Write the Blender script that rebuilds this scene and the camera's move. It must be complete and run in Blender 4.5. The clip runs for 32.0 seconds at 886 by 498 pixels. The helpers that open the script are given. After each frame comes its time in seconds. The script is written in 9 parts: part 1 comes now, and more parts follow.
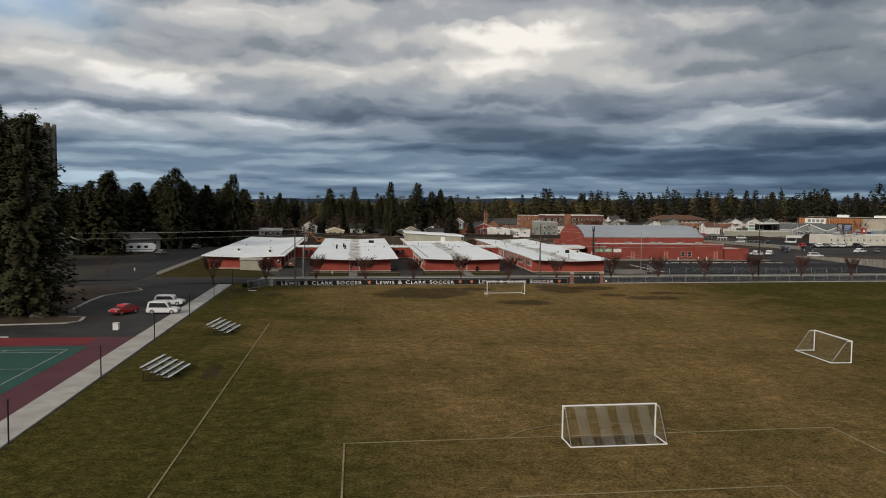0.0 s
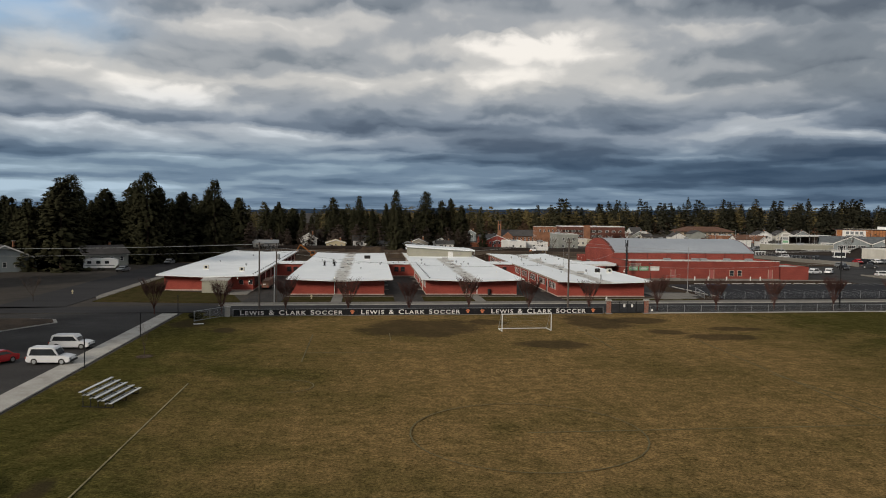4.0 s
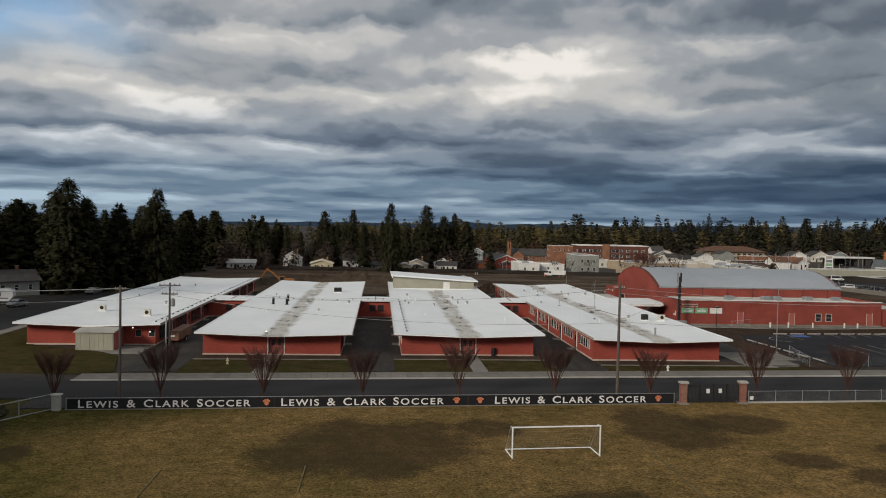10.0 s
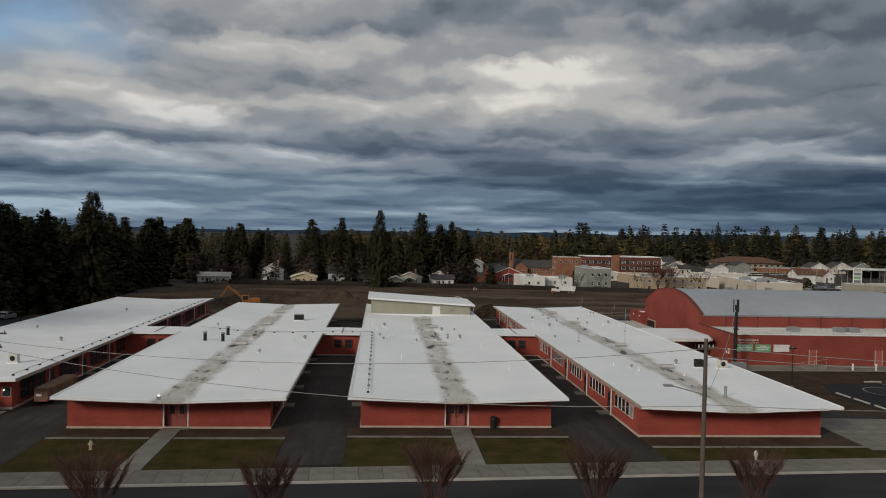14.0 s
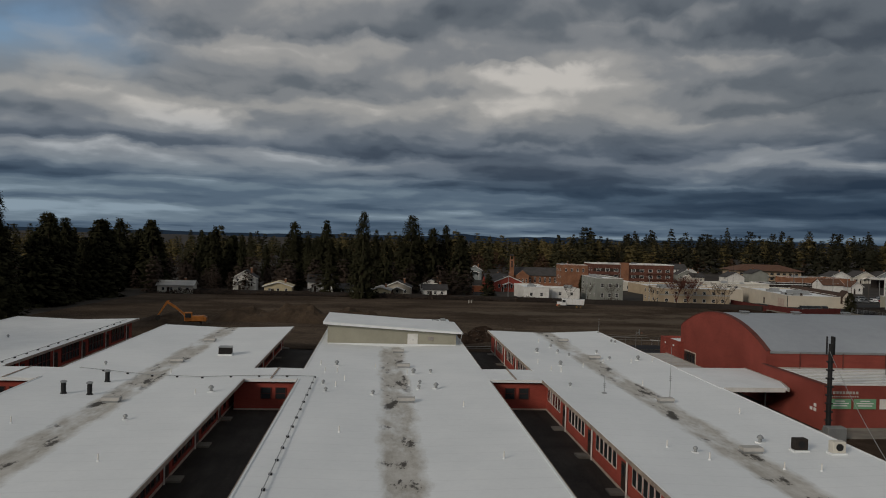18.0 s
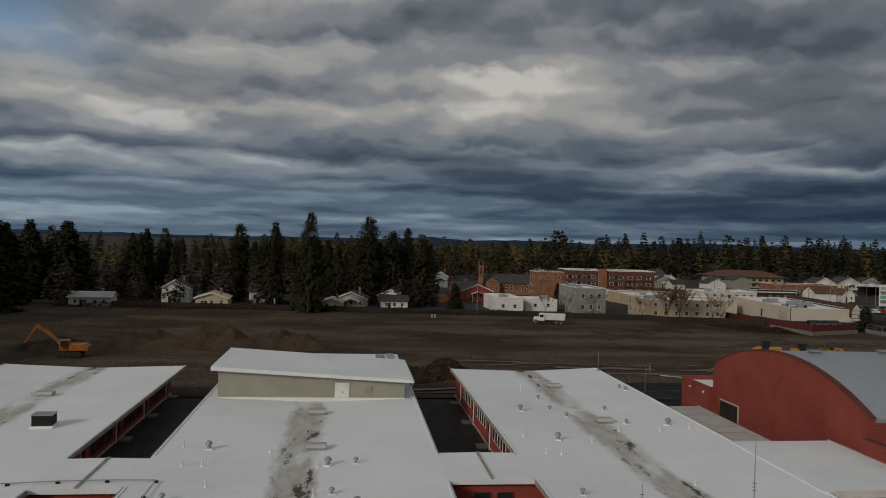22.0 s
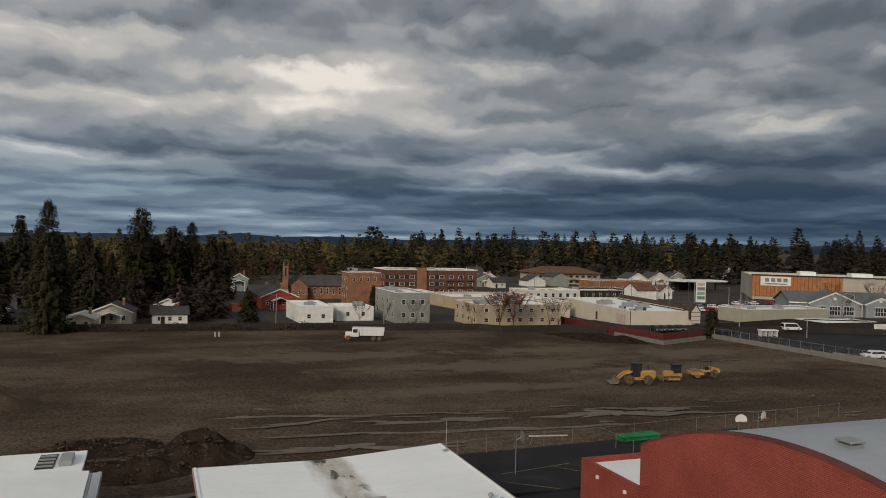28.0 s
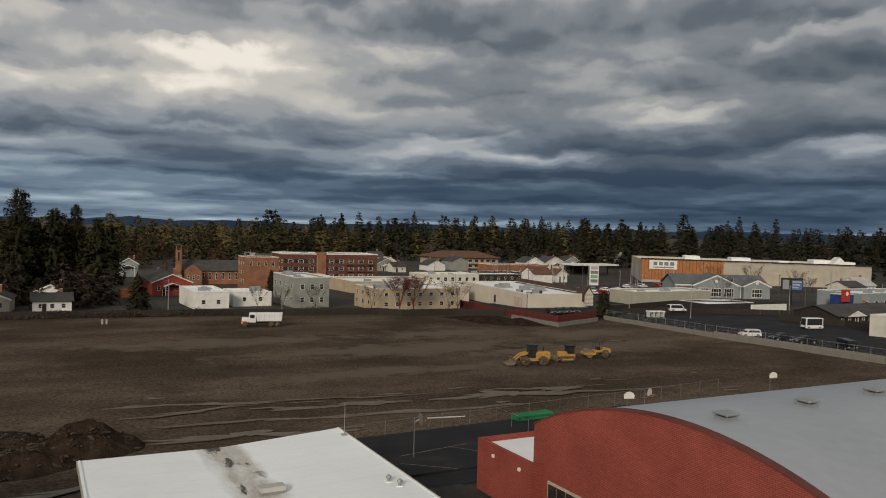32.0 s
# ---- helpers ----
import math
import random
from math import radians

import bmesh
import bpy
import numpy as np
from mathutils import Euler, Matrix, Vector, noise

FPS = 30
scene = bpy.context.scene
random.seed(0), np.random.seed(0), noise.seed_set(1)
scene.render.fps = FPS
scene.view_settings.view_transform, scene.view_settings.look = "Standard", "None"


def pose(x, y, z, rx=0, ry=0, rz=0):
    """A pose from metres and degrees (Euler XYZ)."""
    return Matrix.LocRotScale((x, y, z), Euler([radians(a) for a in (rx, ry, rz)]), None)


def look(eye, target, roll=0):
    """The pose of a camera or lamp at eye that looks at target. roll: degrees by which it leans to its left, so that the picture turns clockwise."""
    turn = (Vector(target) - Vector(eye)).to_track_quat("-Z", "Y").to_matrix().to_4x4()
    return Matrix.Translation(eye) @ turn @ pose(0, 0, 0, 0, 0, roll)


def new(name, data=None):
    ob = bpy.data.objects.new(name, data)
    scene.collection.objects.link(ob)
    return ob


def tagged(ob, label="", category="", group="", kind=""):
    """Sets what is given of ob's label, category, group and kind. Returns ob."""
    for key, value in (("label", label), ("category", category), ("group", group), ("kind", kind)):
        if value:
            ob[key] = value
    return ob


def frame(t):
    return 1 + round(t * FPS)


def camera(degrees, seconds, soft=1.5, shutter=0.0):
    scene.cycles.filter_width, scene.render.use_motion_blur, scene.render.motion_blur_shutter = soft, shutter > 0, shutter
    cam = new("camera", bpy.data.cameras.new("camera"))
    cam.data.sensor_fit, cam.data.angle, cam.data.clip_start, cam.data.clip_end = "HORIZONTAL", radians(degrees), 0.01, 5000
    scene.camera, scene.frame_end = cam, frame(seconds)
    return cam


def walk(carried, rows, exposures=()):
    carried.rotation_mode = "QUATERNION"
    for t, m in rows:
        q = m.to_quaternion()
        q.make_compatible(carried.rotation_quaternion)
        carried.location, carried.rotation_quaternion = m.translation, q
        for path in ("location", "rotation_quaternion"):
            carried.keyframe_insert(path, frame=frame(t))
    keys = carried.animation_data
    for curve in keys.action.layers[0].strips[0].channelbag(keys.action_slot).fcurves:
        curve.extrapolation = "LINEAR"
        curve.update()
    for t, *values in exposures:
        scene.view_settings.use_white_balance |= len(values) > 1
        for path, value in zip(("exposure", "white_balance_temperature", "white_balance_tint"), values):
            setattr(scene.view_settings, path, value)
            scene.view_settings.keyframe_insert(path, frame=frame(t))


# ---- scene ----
cam = camera(59.6, 32.0, soft=1.0)
PATH = [
    (0, (-21.227, 3.577, 16.886), (-21.004, 5.56, 16.757), 0.6),
    (1, (-19.886, 11.29, 16.503), (-19.675, 13.275, 16.38), 0.5),
    (2, (-18.496, 19.3, 16.371), (-18.295, 21.287, 16.256), 0.7),
    (3, (-17.261, 27.26, 16.301), (-17.069, 29.248, 16.193), 0.7),
    (6, (-13.632, 50.718, 16.785), (-13.452, 52.708, 16.696), 0.9),
    (7, (-12.29, 58.27, 16.963), (-12.116, 60.26, 16.88), 1.2),
    (8, (-10.957, 65.792, 17.183), (-10.788, 67.784, 17.106), 1.2),
    (9, (-9.79, 73.288, 17.439), (-9.62, 75.28, 17.367), 1.2),
    (10, (-8.379, 80.988, 17.608), (-8.216, 82.98, 17.542), 1.2),
    (11, (-7.156, 88.736, 17.811), (-6.995, 90.728, 17.75), 1.2),
    (12, (-6.073, 96.599, 17.864), (-5.912, 98.592, 17.81), 1.2),
    (13, (-5.015, 104.531, 18.03), (-4.854, 106.524, 17.98), 1.3),
    (14, (-3.702, 112.426, 18.107), (-3.542, 114.419, 18.062), 1.3),
    (16.5, (-0.421, 132.567, 18.224), (-0.26, 134.56, 18.186), 1.5),
    (17, (0.319, 136.437, 18.213), (0.48, 138.431, 18.178), 1.5),
    (18, (1.892, 143.809, 18.307), (2.049, 145.803, 18.273), 1.6),
    (19, (3.216, 151.466, 18.448), (3.372, 153.459, 18.416), 1.6),
    (20, (4.375, 159.433, 18.548), (4.531, 161.426, 18.519), 1.8),
    (21, (5.55, 167.516, 18.632), (5.709, 169.51, 18.606), 1.8),
    (22, (6.804, 175.315, 18.737), (7.042, 177.301, 18.713), 1.7),
    (23, (8.251, 183.037, 18.795), (8.571, 185.011, 18.775), 1.5),
    (24, (9.877, 190.764, 18.907), (10.277, 192.724, 18.889), 1.5),
    (25, (11.678, 198.056, 19.054), (12.159, 199.997, 19.038), 1.4),
    (27.5, (15.813, 211.549, 19.129), (16.482, 213.434, 19.111), 1.5),
    (28, (16.386, 212.772, 19.029), (17.088, 214.645, 19.008), 1.5),
    (29, (16.754, 213.239, 18.927), (17.516, 215.088, 18.896), 1.6),
    (30, (16.697, 212.981, 18.95), (17.515, 214.805, 18.911), 1.7),
    (31, (16.573, 212.766, 18.973), (17.451, 214.563, 18.925), 1.7),
    (32, (16.512, 212.673, 18.981), (17.448, 214.439, 18.927), 1.7),
]
walk(cam, [(t, look(eye, target, roll)) for t, eye, target, roll in PATH],
     exposures=[(0, 0.12, 6500, 10), (6, 0.10, 6480, 10), (10, 0.02, 6450, 10), (13, -0.15, 6450, 10), (17, -0.65, 6430, 10), (19, -0.8, 6430, 10), (23, -0.72, 6450, 10), (25, -0.5, 6520, 10), (28, -0.12, 6650, 10), (30, -0.05, 6750, 10), (32, -0.03, 6800, 10)])

# ---- light, sky, exposure ----
SUN_EL, SUN_AZ = 22.0, 226.0          # degrees; azimuth clockwise from +y, so the sun stands behind and to the left
sun_data = bpy.data.lights.new("sun", "SUN")
sun_data.energy, sun_data.angle, sun_data.color = 2.2, radians(13), (1.0, 0.90, 0.76)
sun = new("sun", sun_data)
a, e = radians(SUN_AZ), radians(SUN_EL)
sun.matrix_world = look((0, 0, 80), (-math.sin(a) * math.cos(e), -math.cos(a) * math.cos(e), 80 - math.sin(e)))

world = bpy.data.worlds.new("overcast_sky")
scene.world = world
world.use_nodes = True
wn, wl = world.node_tree.nodes, world.node_tree.links
wn.clear()


def wmath(op, x, y=None, clamp=False):
    n = wn.new("ShaderNodeMath")
    n.operation, n.use_clamp = op, clamp
    for i, v in enumerate((x, y)):
        if v is None:
            continue
        if isinstance(v, (int, float)):
            n.inputs[i].default_value = v
        else:
            wl.new(v, n.inputs[i])
    return n.outputs[0]


def wnoise(vector, scale, detail, rough, distortion=0.0):
    n = wn.new("ShaderNodeTexNoise")
    n.inputs["Scale"].default_value, n.inputs["Detail"].default_value = scale, detail
    n.inputs["Roughness"].default_value, n.inputs["Distortion"].default_value = rough, distortion
    wl.new(vector, n.inputs["Vector"])
    return n.outputs["Fac"]


def wramp(fac, stops):
    n = wn.new("ShaderNodeValToRGB")
    n.color_ramp.interpolation = "EASE"
    el = n.color_ramp.elements
    while len(el) < len(stops):
        el.new(0.5)
    for s, (p, c) in zip(el, stops):
        s.position, s.color = p, (*c, 1)
    wl.new(fac, n.inputs[0])
    return n.outputs[0]


def wmix(blend, fac, x, y):
    n = wn.new("ShaderNodeMix")
    n.data_type, n.blend_type = "RGBA", blend
    for i, v in ((0, fac), (6, x), (7, y)):
        if isinstance(v, (int, float)):
            n.inputs[i].default_value = v
        elif isinstance(v, tuple):
            n.inputs[i].default_value = (*v, 1)
        else:
            wl.new(v, n.inputs[i])
    return n.outputs[2]


sky = wn.new("ShaderNodeTexSky")
sky.sky_type, sky.sun_disc = "NISHITA", False
sky.sun_elevation, sky.sun_rotation = radians(SUN_EL), radians(SUN_AZ)
sky_blue = wmix("MULTIPLY", 1.0, sky.outputs[0], (0.10, 0.11, 0.12))
coord = wn.new("ShaderNodeTexCoord")
split = wn.new("ShaderNodeSeparateXYZ")
wl.new(coord.outputs["Generated"], split.inputs[0])
dx, dy, dz = split.outputs
up = wmath("MAXIMUM", dz, 0.0)
azim = wmath("MULTIPLY", wmath("ARCTAN2", dx, dy), 57.2958)
elev = wmath("MULTIPLY", wmath("ARCSINE", up), 57.2958)
tier = wmath("LOGARITHM", wmath("ADD", elev, 3.0), math.e)          # banks close up towards the horizon


def deck(lift, across, along, seed):
    """Cloud thickness on a sheet of azimuth and closing-up tiers, taken a little higher up by lift."""
    v = wmath("ADD", tier, lift)
    place = wn.new("ShaderNodeCombineXYZ")
    wl.new(wmath("DIVIDE", azim, across), place.inputs[0])
    wl.new(wmath("MULTIPLY", v, along), place.inputs[1])
    place.inputs[2].default_value = seed
    return place.outputs[0]


def thickness(lift):
    """Cloud thickness: broad masses with billowing, finely frayed lumps in them."""
    large = wnoise(deck(lift, 19.0, 2.0, 3.7), 1.0, 4, 0.48, 0.2)
    puffs = wnoise(deck(lift, 6.8, 3.9, 9.1), 1.0, 7, 0.46, 0.3)
    return wmath("ADD", wmath("MULTIPLY", large, 0.58), wmath("MULTIPLY", puffs, 0.42))


def centred(value, weight):
    return wmath("MULTIPLY", wmath("SUBTRACT", value, 0.5), weight)


def gauss(*pairs):
    total = None
    for value, centre, width in pairs:
        p = wmath("POWER", wmath("DIVIDE", wmath("SUBTRACT", value, centre), width), 2.0)
        total = p if total is None else wmath("ADD", total, p)
    return wmath("EXPONENT", wmath("MULTIPLY", total, -1.0))


here, above = thickness(0.0), thickness(0.07)
mid = here
nearness = wmath("DIVIDE", wmath("ADD", elev, 3.0), 13.0)          # banks look smaller towards the horizon
fray = wnoise(deck(0.0, 4.8, 3.8, 7.7), 1.0, 8, 0.50, 0.25)
rag = wmath("MULTIPLY", wmath("ADD", centred(fray, 3.6), centred(wnoise(deck(0.0, 18.0, 2.0, 2.2), 1.0, 3, 0.5), 1.6)), nearness)
azim_r = wmath("ADD", azim, centred(wnoise(deck(0.0, 7.0, 3.0, 5.1), 1.0, 6, 0.55), 9.0))
elev_r = wmath("ADD", elev, rag)
low = wmath("SUBTRACT", 1.0, wmath("DIVIDE", elev, 8.5), True)
streaks = wnoise(deck(0.0, 7.5, 6.2, 5.5), 1.0, 6, 0.5, 0.2)
# rolls of cloud one behind the other: dark at the base, brighter upwards, with a crisp top against the next
turns = wmath("ADD", wmath("MULTIPLY", tier, 3.1), wmath("ADD", wmath("MULTIPLY", wnoise(deck(0.0, 22.0, 1.1, 2.2), 1.0, 3, 0.5), 1.5), wmath("MULTIPLY", fray, 0.75)))
step = wmath("FRACT", turns)
roll = wmath("MINIMUM", wmath("DIVIDE", step, 0.76), wmath("DIVIDE", wmath("SUBTRACT", 1.0, step), 0.24))
patchy = wmath("MULTIPLY", wmath("SUBTRACT", wnoise(deck(0.0, 13.0, 2.0, 4.4), 1.0, 3, 0.5), 0.26), 2.6, True)
roll = wmath("MULTIPLY", wmath("SUBTRACT", roll, 0.5), patchy)
relief = wmath("SUBTRACT", here, above)          # tops catch the light, undersides are dark
lump = wmath("ADD", centred(here, 0.62), wmath("MULTIPLY", relief, 0.6))
lump = wmath("ADD", lump, wmath("MULTIPLY", centred(streaks, 0.55), low))
lump = wmath("ADD", wmath("ADD", lump, wmath("MULTIPLY", roll, 0.22)), 0.530)
# lit banks with a crisp frayed top and a soft base: azimuth, height of the top, half width, depth in degrees, slope, weight
for az0, top, wide, deep, slope, k in ((10.5, 12.4, 7.0, 2.7, 0.03, 0.33), (-2, 10.2, 5, 1.9, 0.05, 0.09), (17, 11.6, 5.0, 2.0, 0.0, 0.12), (10.5, 7.0, 4.0, 0.8, 0.02, 0.17), (-13.5, 8.2, 5.0, 1.3, 0.03, 0.20), (-6.5, 14.0, 5.5, 2.2, 0.06, 0.16), (-17, 11.0, 7, 1.8, 0.0, 0.10),
                                       (28.5, 6.6, 5.0, 1.1, 0.10, 0.22), (43.5, 8.5, 5.0, 1.5, 0.05, 0.25), (56.0, 6.8, 4.0, 1.6, 0.10, 0.26), (53.0, 14.0, 4.0, 1.5, 0.35, 0.18), (22.0, 4.0, 6.0, 0.5, 0.0, 0.18), (35.0, 5.6, 5.0, 0.7, 0.0, 0.17), (2.0, 4.2, 5.0, 0.5, 0.0, 0.15), (-20, 5.8, 8, 0.8, 0.0, 0.15), (40, 11.4, 8, 1.6, 0.0, 0.12), (20, 15.6, 9, 1.6, 0.0, 0.10)):
    s = wmath("SUBTRACT", wmath("ADD", wmath("MULTIPLY", wmath("SUBTRACT", azim_r, az0), slope), top), elev_r)
    body = wmath("MULTIPLY", wmath("DIVIDE", wmath("ADD", s, 0.25), 0.22 + 0.25 * deep, True), wmath("EXPONENT", wmath("DIVIDE", wmath("MAXIMUM", s, 0.0), -deep)))
    body = wmath("SUBTRACT", body, wmath("MULTIPLY", gauss((s, 2.3 * deep, 1.0 * deep)), 0.42))          # the shaded base
    lump = wmath("ADD", lump, wmath("MULTIPLY", wmath("MULTIPLY", body, gauss((azim_r, az0, wide))), k))
# broad thick and thin places of the deck: azimuth, elevation, widths in degrees, weight
for az0, el0, wa, we, k in ((26, 9.5, 8, 1.6, -0.06), (40, 3.0, 22, 2.4, -0.20), (30, 14.5, 9, 3.0, -0.10), (14, 3.4, 12, 1.2, -0.07), (-2, 6.4, 16, 1.0, -0.08), (-4, 8.4, 9, 1.0, -0.05), (-24, 1.3, 13, 0.6, 0.20), (14, 0.7, 34, 0.4, 0.05), (58, 9, 22, 9, -0.14), (46, 0.7, 18, 1.1, -0.12), (-18, 12, 14, 5, 0.03), (-8, 4.5, 14, 3.5, 0.05), (34, 11, 6, 2.0, -0.06)):
    lump = wmath("ADD", lump, wmath("MULTIPLY", gauss((azim_r, az0, wa), (elev_r, el0, we)), k))
cloud = wramp(lump, [(0.20, (0.052, 0.070, 0.094)), (0.31, (0.086, 0.104, 0.128)), (0.42, (0.146, 0.167, 0.191)), (0.52, (0.244, 0.258, 0.274)), (0.62, (0.376, 0.372, 0.362)), (0.76, (0.62, 0.59, 0.55))])
height = wramp(up, [(0.0, (0.49, 0.66, 0.84)), (0.05, (0.465, 0.63, 0.80)), (0.10, (0.74, 0.82, 0.92)), (0.16, (1.03, 1.03, 1.02)), (0.24, (1.02, 1.02, 1.02)), (0.5, (1.1, 1.1, 1.1))])
cloud = wmix("MULTIPLY", 1.0, cloud, height)
gap = wmath("MULTIPLY", gauss((azim_r, -24.5, 6.0), (elev_r, 12.8, 2.6)), wmath("MULTIPLY", wmath("SUBTRACT", 0.64, mid), 4.0, True), True)
cover = wmix("MIX", gap, cloud, sky_blue)
back = wn.new("ShaderNodeBackground")
wl.new(cover, back.inputs[0])
back.inputs[1].default_value = 1.34
world_out = wn.new("ShaderNodeOutputWorld")
wl.new(back.outputs[0], world_out.inputs[0])

# ---- materials ----


def mat(name, col, col2=None, scale=0.6, fine=14.0, rough=0.85, metal=0.0, bump=0.25, depth=0.02, rand=0.0, spots=(), spot_col=None, strip=None, soft=0.5, spec=0.12, emit=0.0, stretch=None, third=None):
    """A surface of two colours mixed by coarse and fine noise, with relief; spots: stains (x, y, rx, ry); strip: half width of a dirty band along local y."""
    m = bpy.data.materials.new(name)
    m.use_nodes = True
    n, l = m.node_tree.nodes, m.node_tree.links
    b = n["Principled BSDF"]
    b.inputs["Roughness"].default_value, b.inputs["Metallic"].default_value = rough, metal
    b.inputs["Specular IOR Level"].default_value = spec
    col2 = col2 or tuple(c * 0.7 for c in col)
    tc = n.new("ShaderNodeTexCoord")

    def noise_at(s, detail=4, r=0.6):
        x = n.new("ShaderNodeTexNoise")
        x.inputs["Scale"].default_value, x.inputs["Detail"].default_value, x.inputs["Roughness"].default_value = s, detail, r
        l.new(tc.outputs["Object"], x.inputs["Vector"])
        return x.outputs["Fac"]

    def calc(op, x, y, clamp=False):
        k = n.new("ShaderNodeMath")
        k.operation, k.use_clamp = op, clamp
        for i, v in enumerate((x, y)):
            if isinstance(v, (int, float)):
                k.inputs[i].default_value = v
            else:
                l.new(v, k.inputs[i])
        return k.outputs[0]

    def ramp(f, lo, hi):
        k = n.new("ShaderNodeMapRange")
        k.inputs[1].default_value, k.inputs[2].default_value = lo, hi
        l.new(f, k.inputs[0])
        return k.outputs[0]

    def mix(f, x, y, blend="MIX"):
        k = n.new("ShaderNodeMix")
        k.data_type, k.blend_type = "RGBA", blend
        for i, v in ((0, f), (6, x), (7, y)):
            if isinstance(v, (int, float)):
                k.inputs[i].default_value = v
            elif isinstance(v, tuple):
                k.inputs[i].default_value = (*v[:3], 1)
            else:
                l.new(v, k.inputs[i])
        return k.outputs[2]

    if stretch:
        mpg = n.new("ShaderNodeMapping")
        mpg.inputs["Scale"].default_value = stretch
        l.new(tc.outputs["Object"], mpg.inputs[0])
        xs = n.new("ShaderNodeTexNoise")
        xs.inputs["Scale"].default_value, xs.inputs["Detail"].default_value, xs.inputs["Roughness"].default_value, xs.inputs["Distortion"].default_value = scale, 7, 0.65, 0.6
        l.new(mpg.outputs[0], xs.inputs["Vector"])
        coarse, grain = xs.outputs["Fac"], noise_at(fine, 3)
    else:
        coarse, grain = noise_at(scale, 5), noise_at(fine, 3)
    f = calc("ADD", calc("MULTIPLY", coarse, 1 - soft * 0.5), calc("MULTIPLY", grain, soft * 0.5))
    c = mix(ramp(f, 0.34, 0.64), col2, col)
    if third:
        c3, s3, lo3, hi3 = third
        c = mix(ramp(noise_at(s3, 6, 0.65), lo3, hi3), c, c3)
        c = mix(ramp(noise_at(fine * 3.5, 2), 0.30, 0.75), mix(1.0, c, (0.50, 0.50, 0.50), "MULTIPLY"), mix(1.0, c, (1.38, 1.38, 1.38), "MULTIPLY"))
    if rand:
        info = n.new("ShaderNodeObjectInfo")
        c = mix(calc("MULTIPLY", info.outputs["Random"], rand), c, tuple(x * 0.45 for x in col2))
    if spots:
        ragged = noise_at(0.22, 5)
        for sx, sy, rx, ry in spots:
            mp = n.new("ShaderNodeMapping")
            mp.inputs["Location"].default_value = (-sx / rx, -sy / ry, 0)
            mp.inputs["Scale"].default_value = (1 / rx, 1 / ry, 0)
            l.new(tc.outputs["Object"], mp.inputs[0])
            vl = n.new("ShaderNodeVectorMath")
            vl.operation = "LENGTH"
            l.new(mp.outputs[0], vl.inputs[0])
            d = calc("ADD", vl.outputs["Value"], calc("MULTIPLY", calc("SUBTRACT", ragged, 0.5), 3.2))
            c = mix(calc("MULTIPLY", ramp(d, 1.25, 0.55), 0.9), c, spot_col)
    if strip:
        sep = n.new("ShaderNodeSeparateXYZ")
        l.new(tc.outputs["Object"], sep.inputs[0])
        run = n.new("ShaderNodeMapping")
        run.inputs["Scale"].default_value = (1.0, 0.36, 1.0)
        l.new(tc.outputs["Object"], run.inputs[0])

        def drawn(s, detail, r):
            x = n.new("ShaderNodeTexNoise")
            x.inputs["Scale"].default_value, x.inputs["Detail"].default_value, x.inputs["Roughness"].default_value = s, detail, r
            l.new(run.outputs[0], x.inputs["Vector"])
            return x.outputs["Fac"]

        away = calc("ABSOLUTE", calc("ADD", sep.outputs[0], calc("MULTIPLY", calc("SUBTRACT", drawn(0.5, 6, 0.66), 0.5), 2.4)), 0)
        band = ramp(away, strip * 1.25, strip * 0.7)
        dirt = mix(ramp(drawn(1.1, 6, 0.7), 0.36, 0.62), (0.40, 0.375, 0.33), (0.58, 0.56, 0.52))
        dirt = mix(calc("MULTIPLY", ramp(drawn(0.62, 7, 0.66), 0.57, 0.61), 0.96), dirt, (0.060, 0.053, 0.045))
        c = mix(calc("MULTIPLY", band, ramp(drawn(0.3, 5, 0.65), 0.30, 0.50)), c, dirt)
        seam = n.new("ShaderNodeTexWave")
        seam.inputs["Scale"].default_value = 0.16
        seam.bands_direction = "Y"
        l.new(tc.outputs["Object"], seam.inputs[0])
        c = mix(calc("MULTIPLY", ramp(seam.outputs["Fac"], 0.985, 1.0), 0.10), c, (0.4, 0.4, 0.4))
    l.new(c, b.inputs["Base Color"])
    if bump:
        k = n.new("ShaderNodeBump")
        k.inputs["Strength"].default_value, k.inputs["Distance"].default_value = bump, depth
        l.new(grain, k.inputs["Height"])
        l.new(k.outputs[0], b.inputs["Normal"])
    if emit:
        b.inputs["Emission Color"].default_value, b.inputs["Emission Strength"].default_value = (*col, 1), emit
    return m


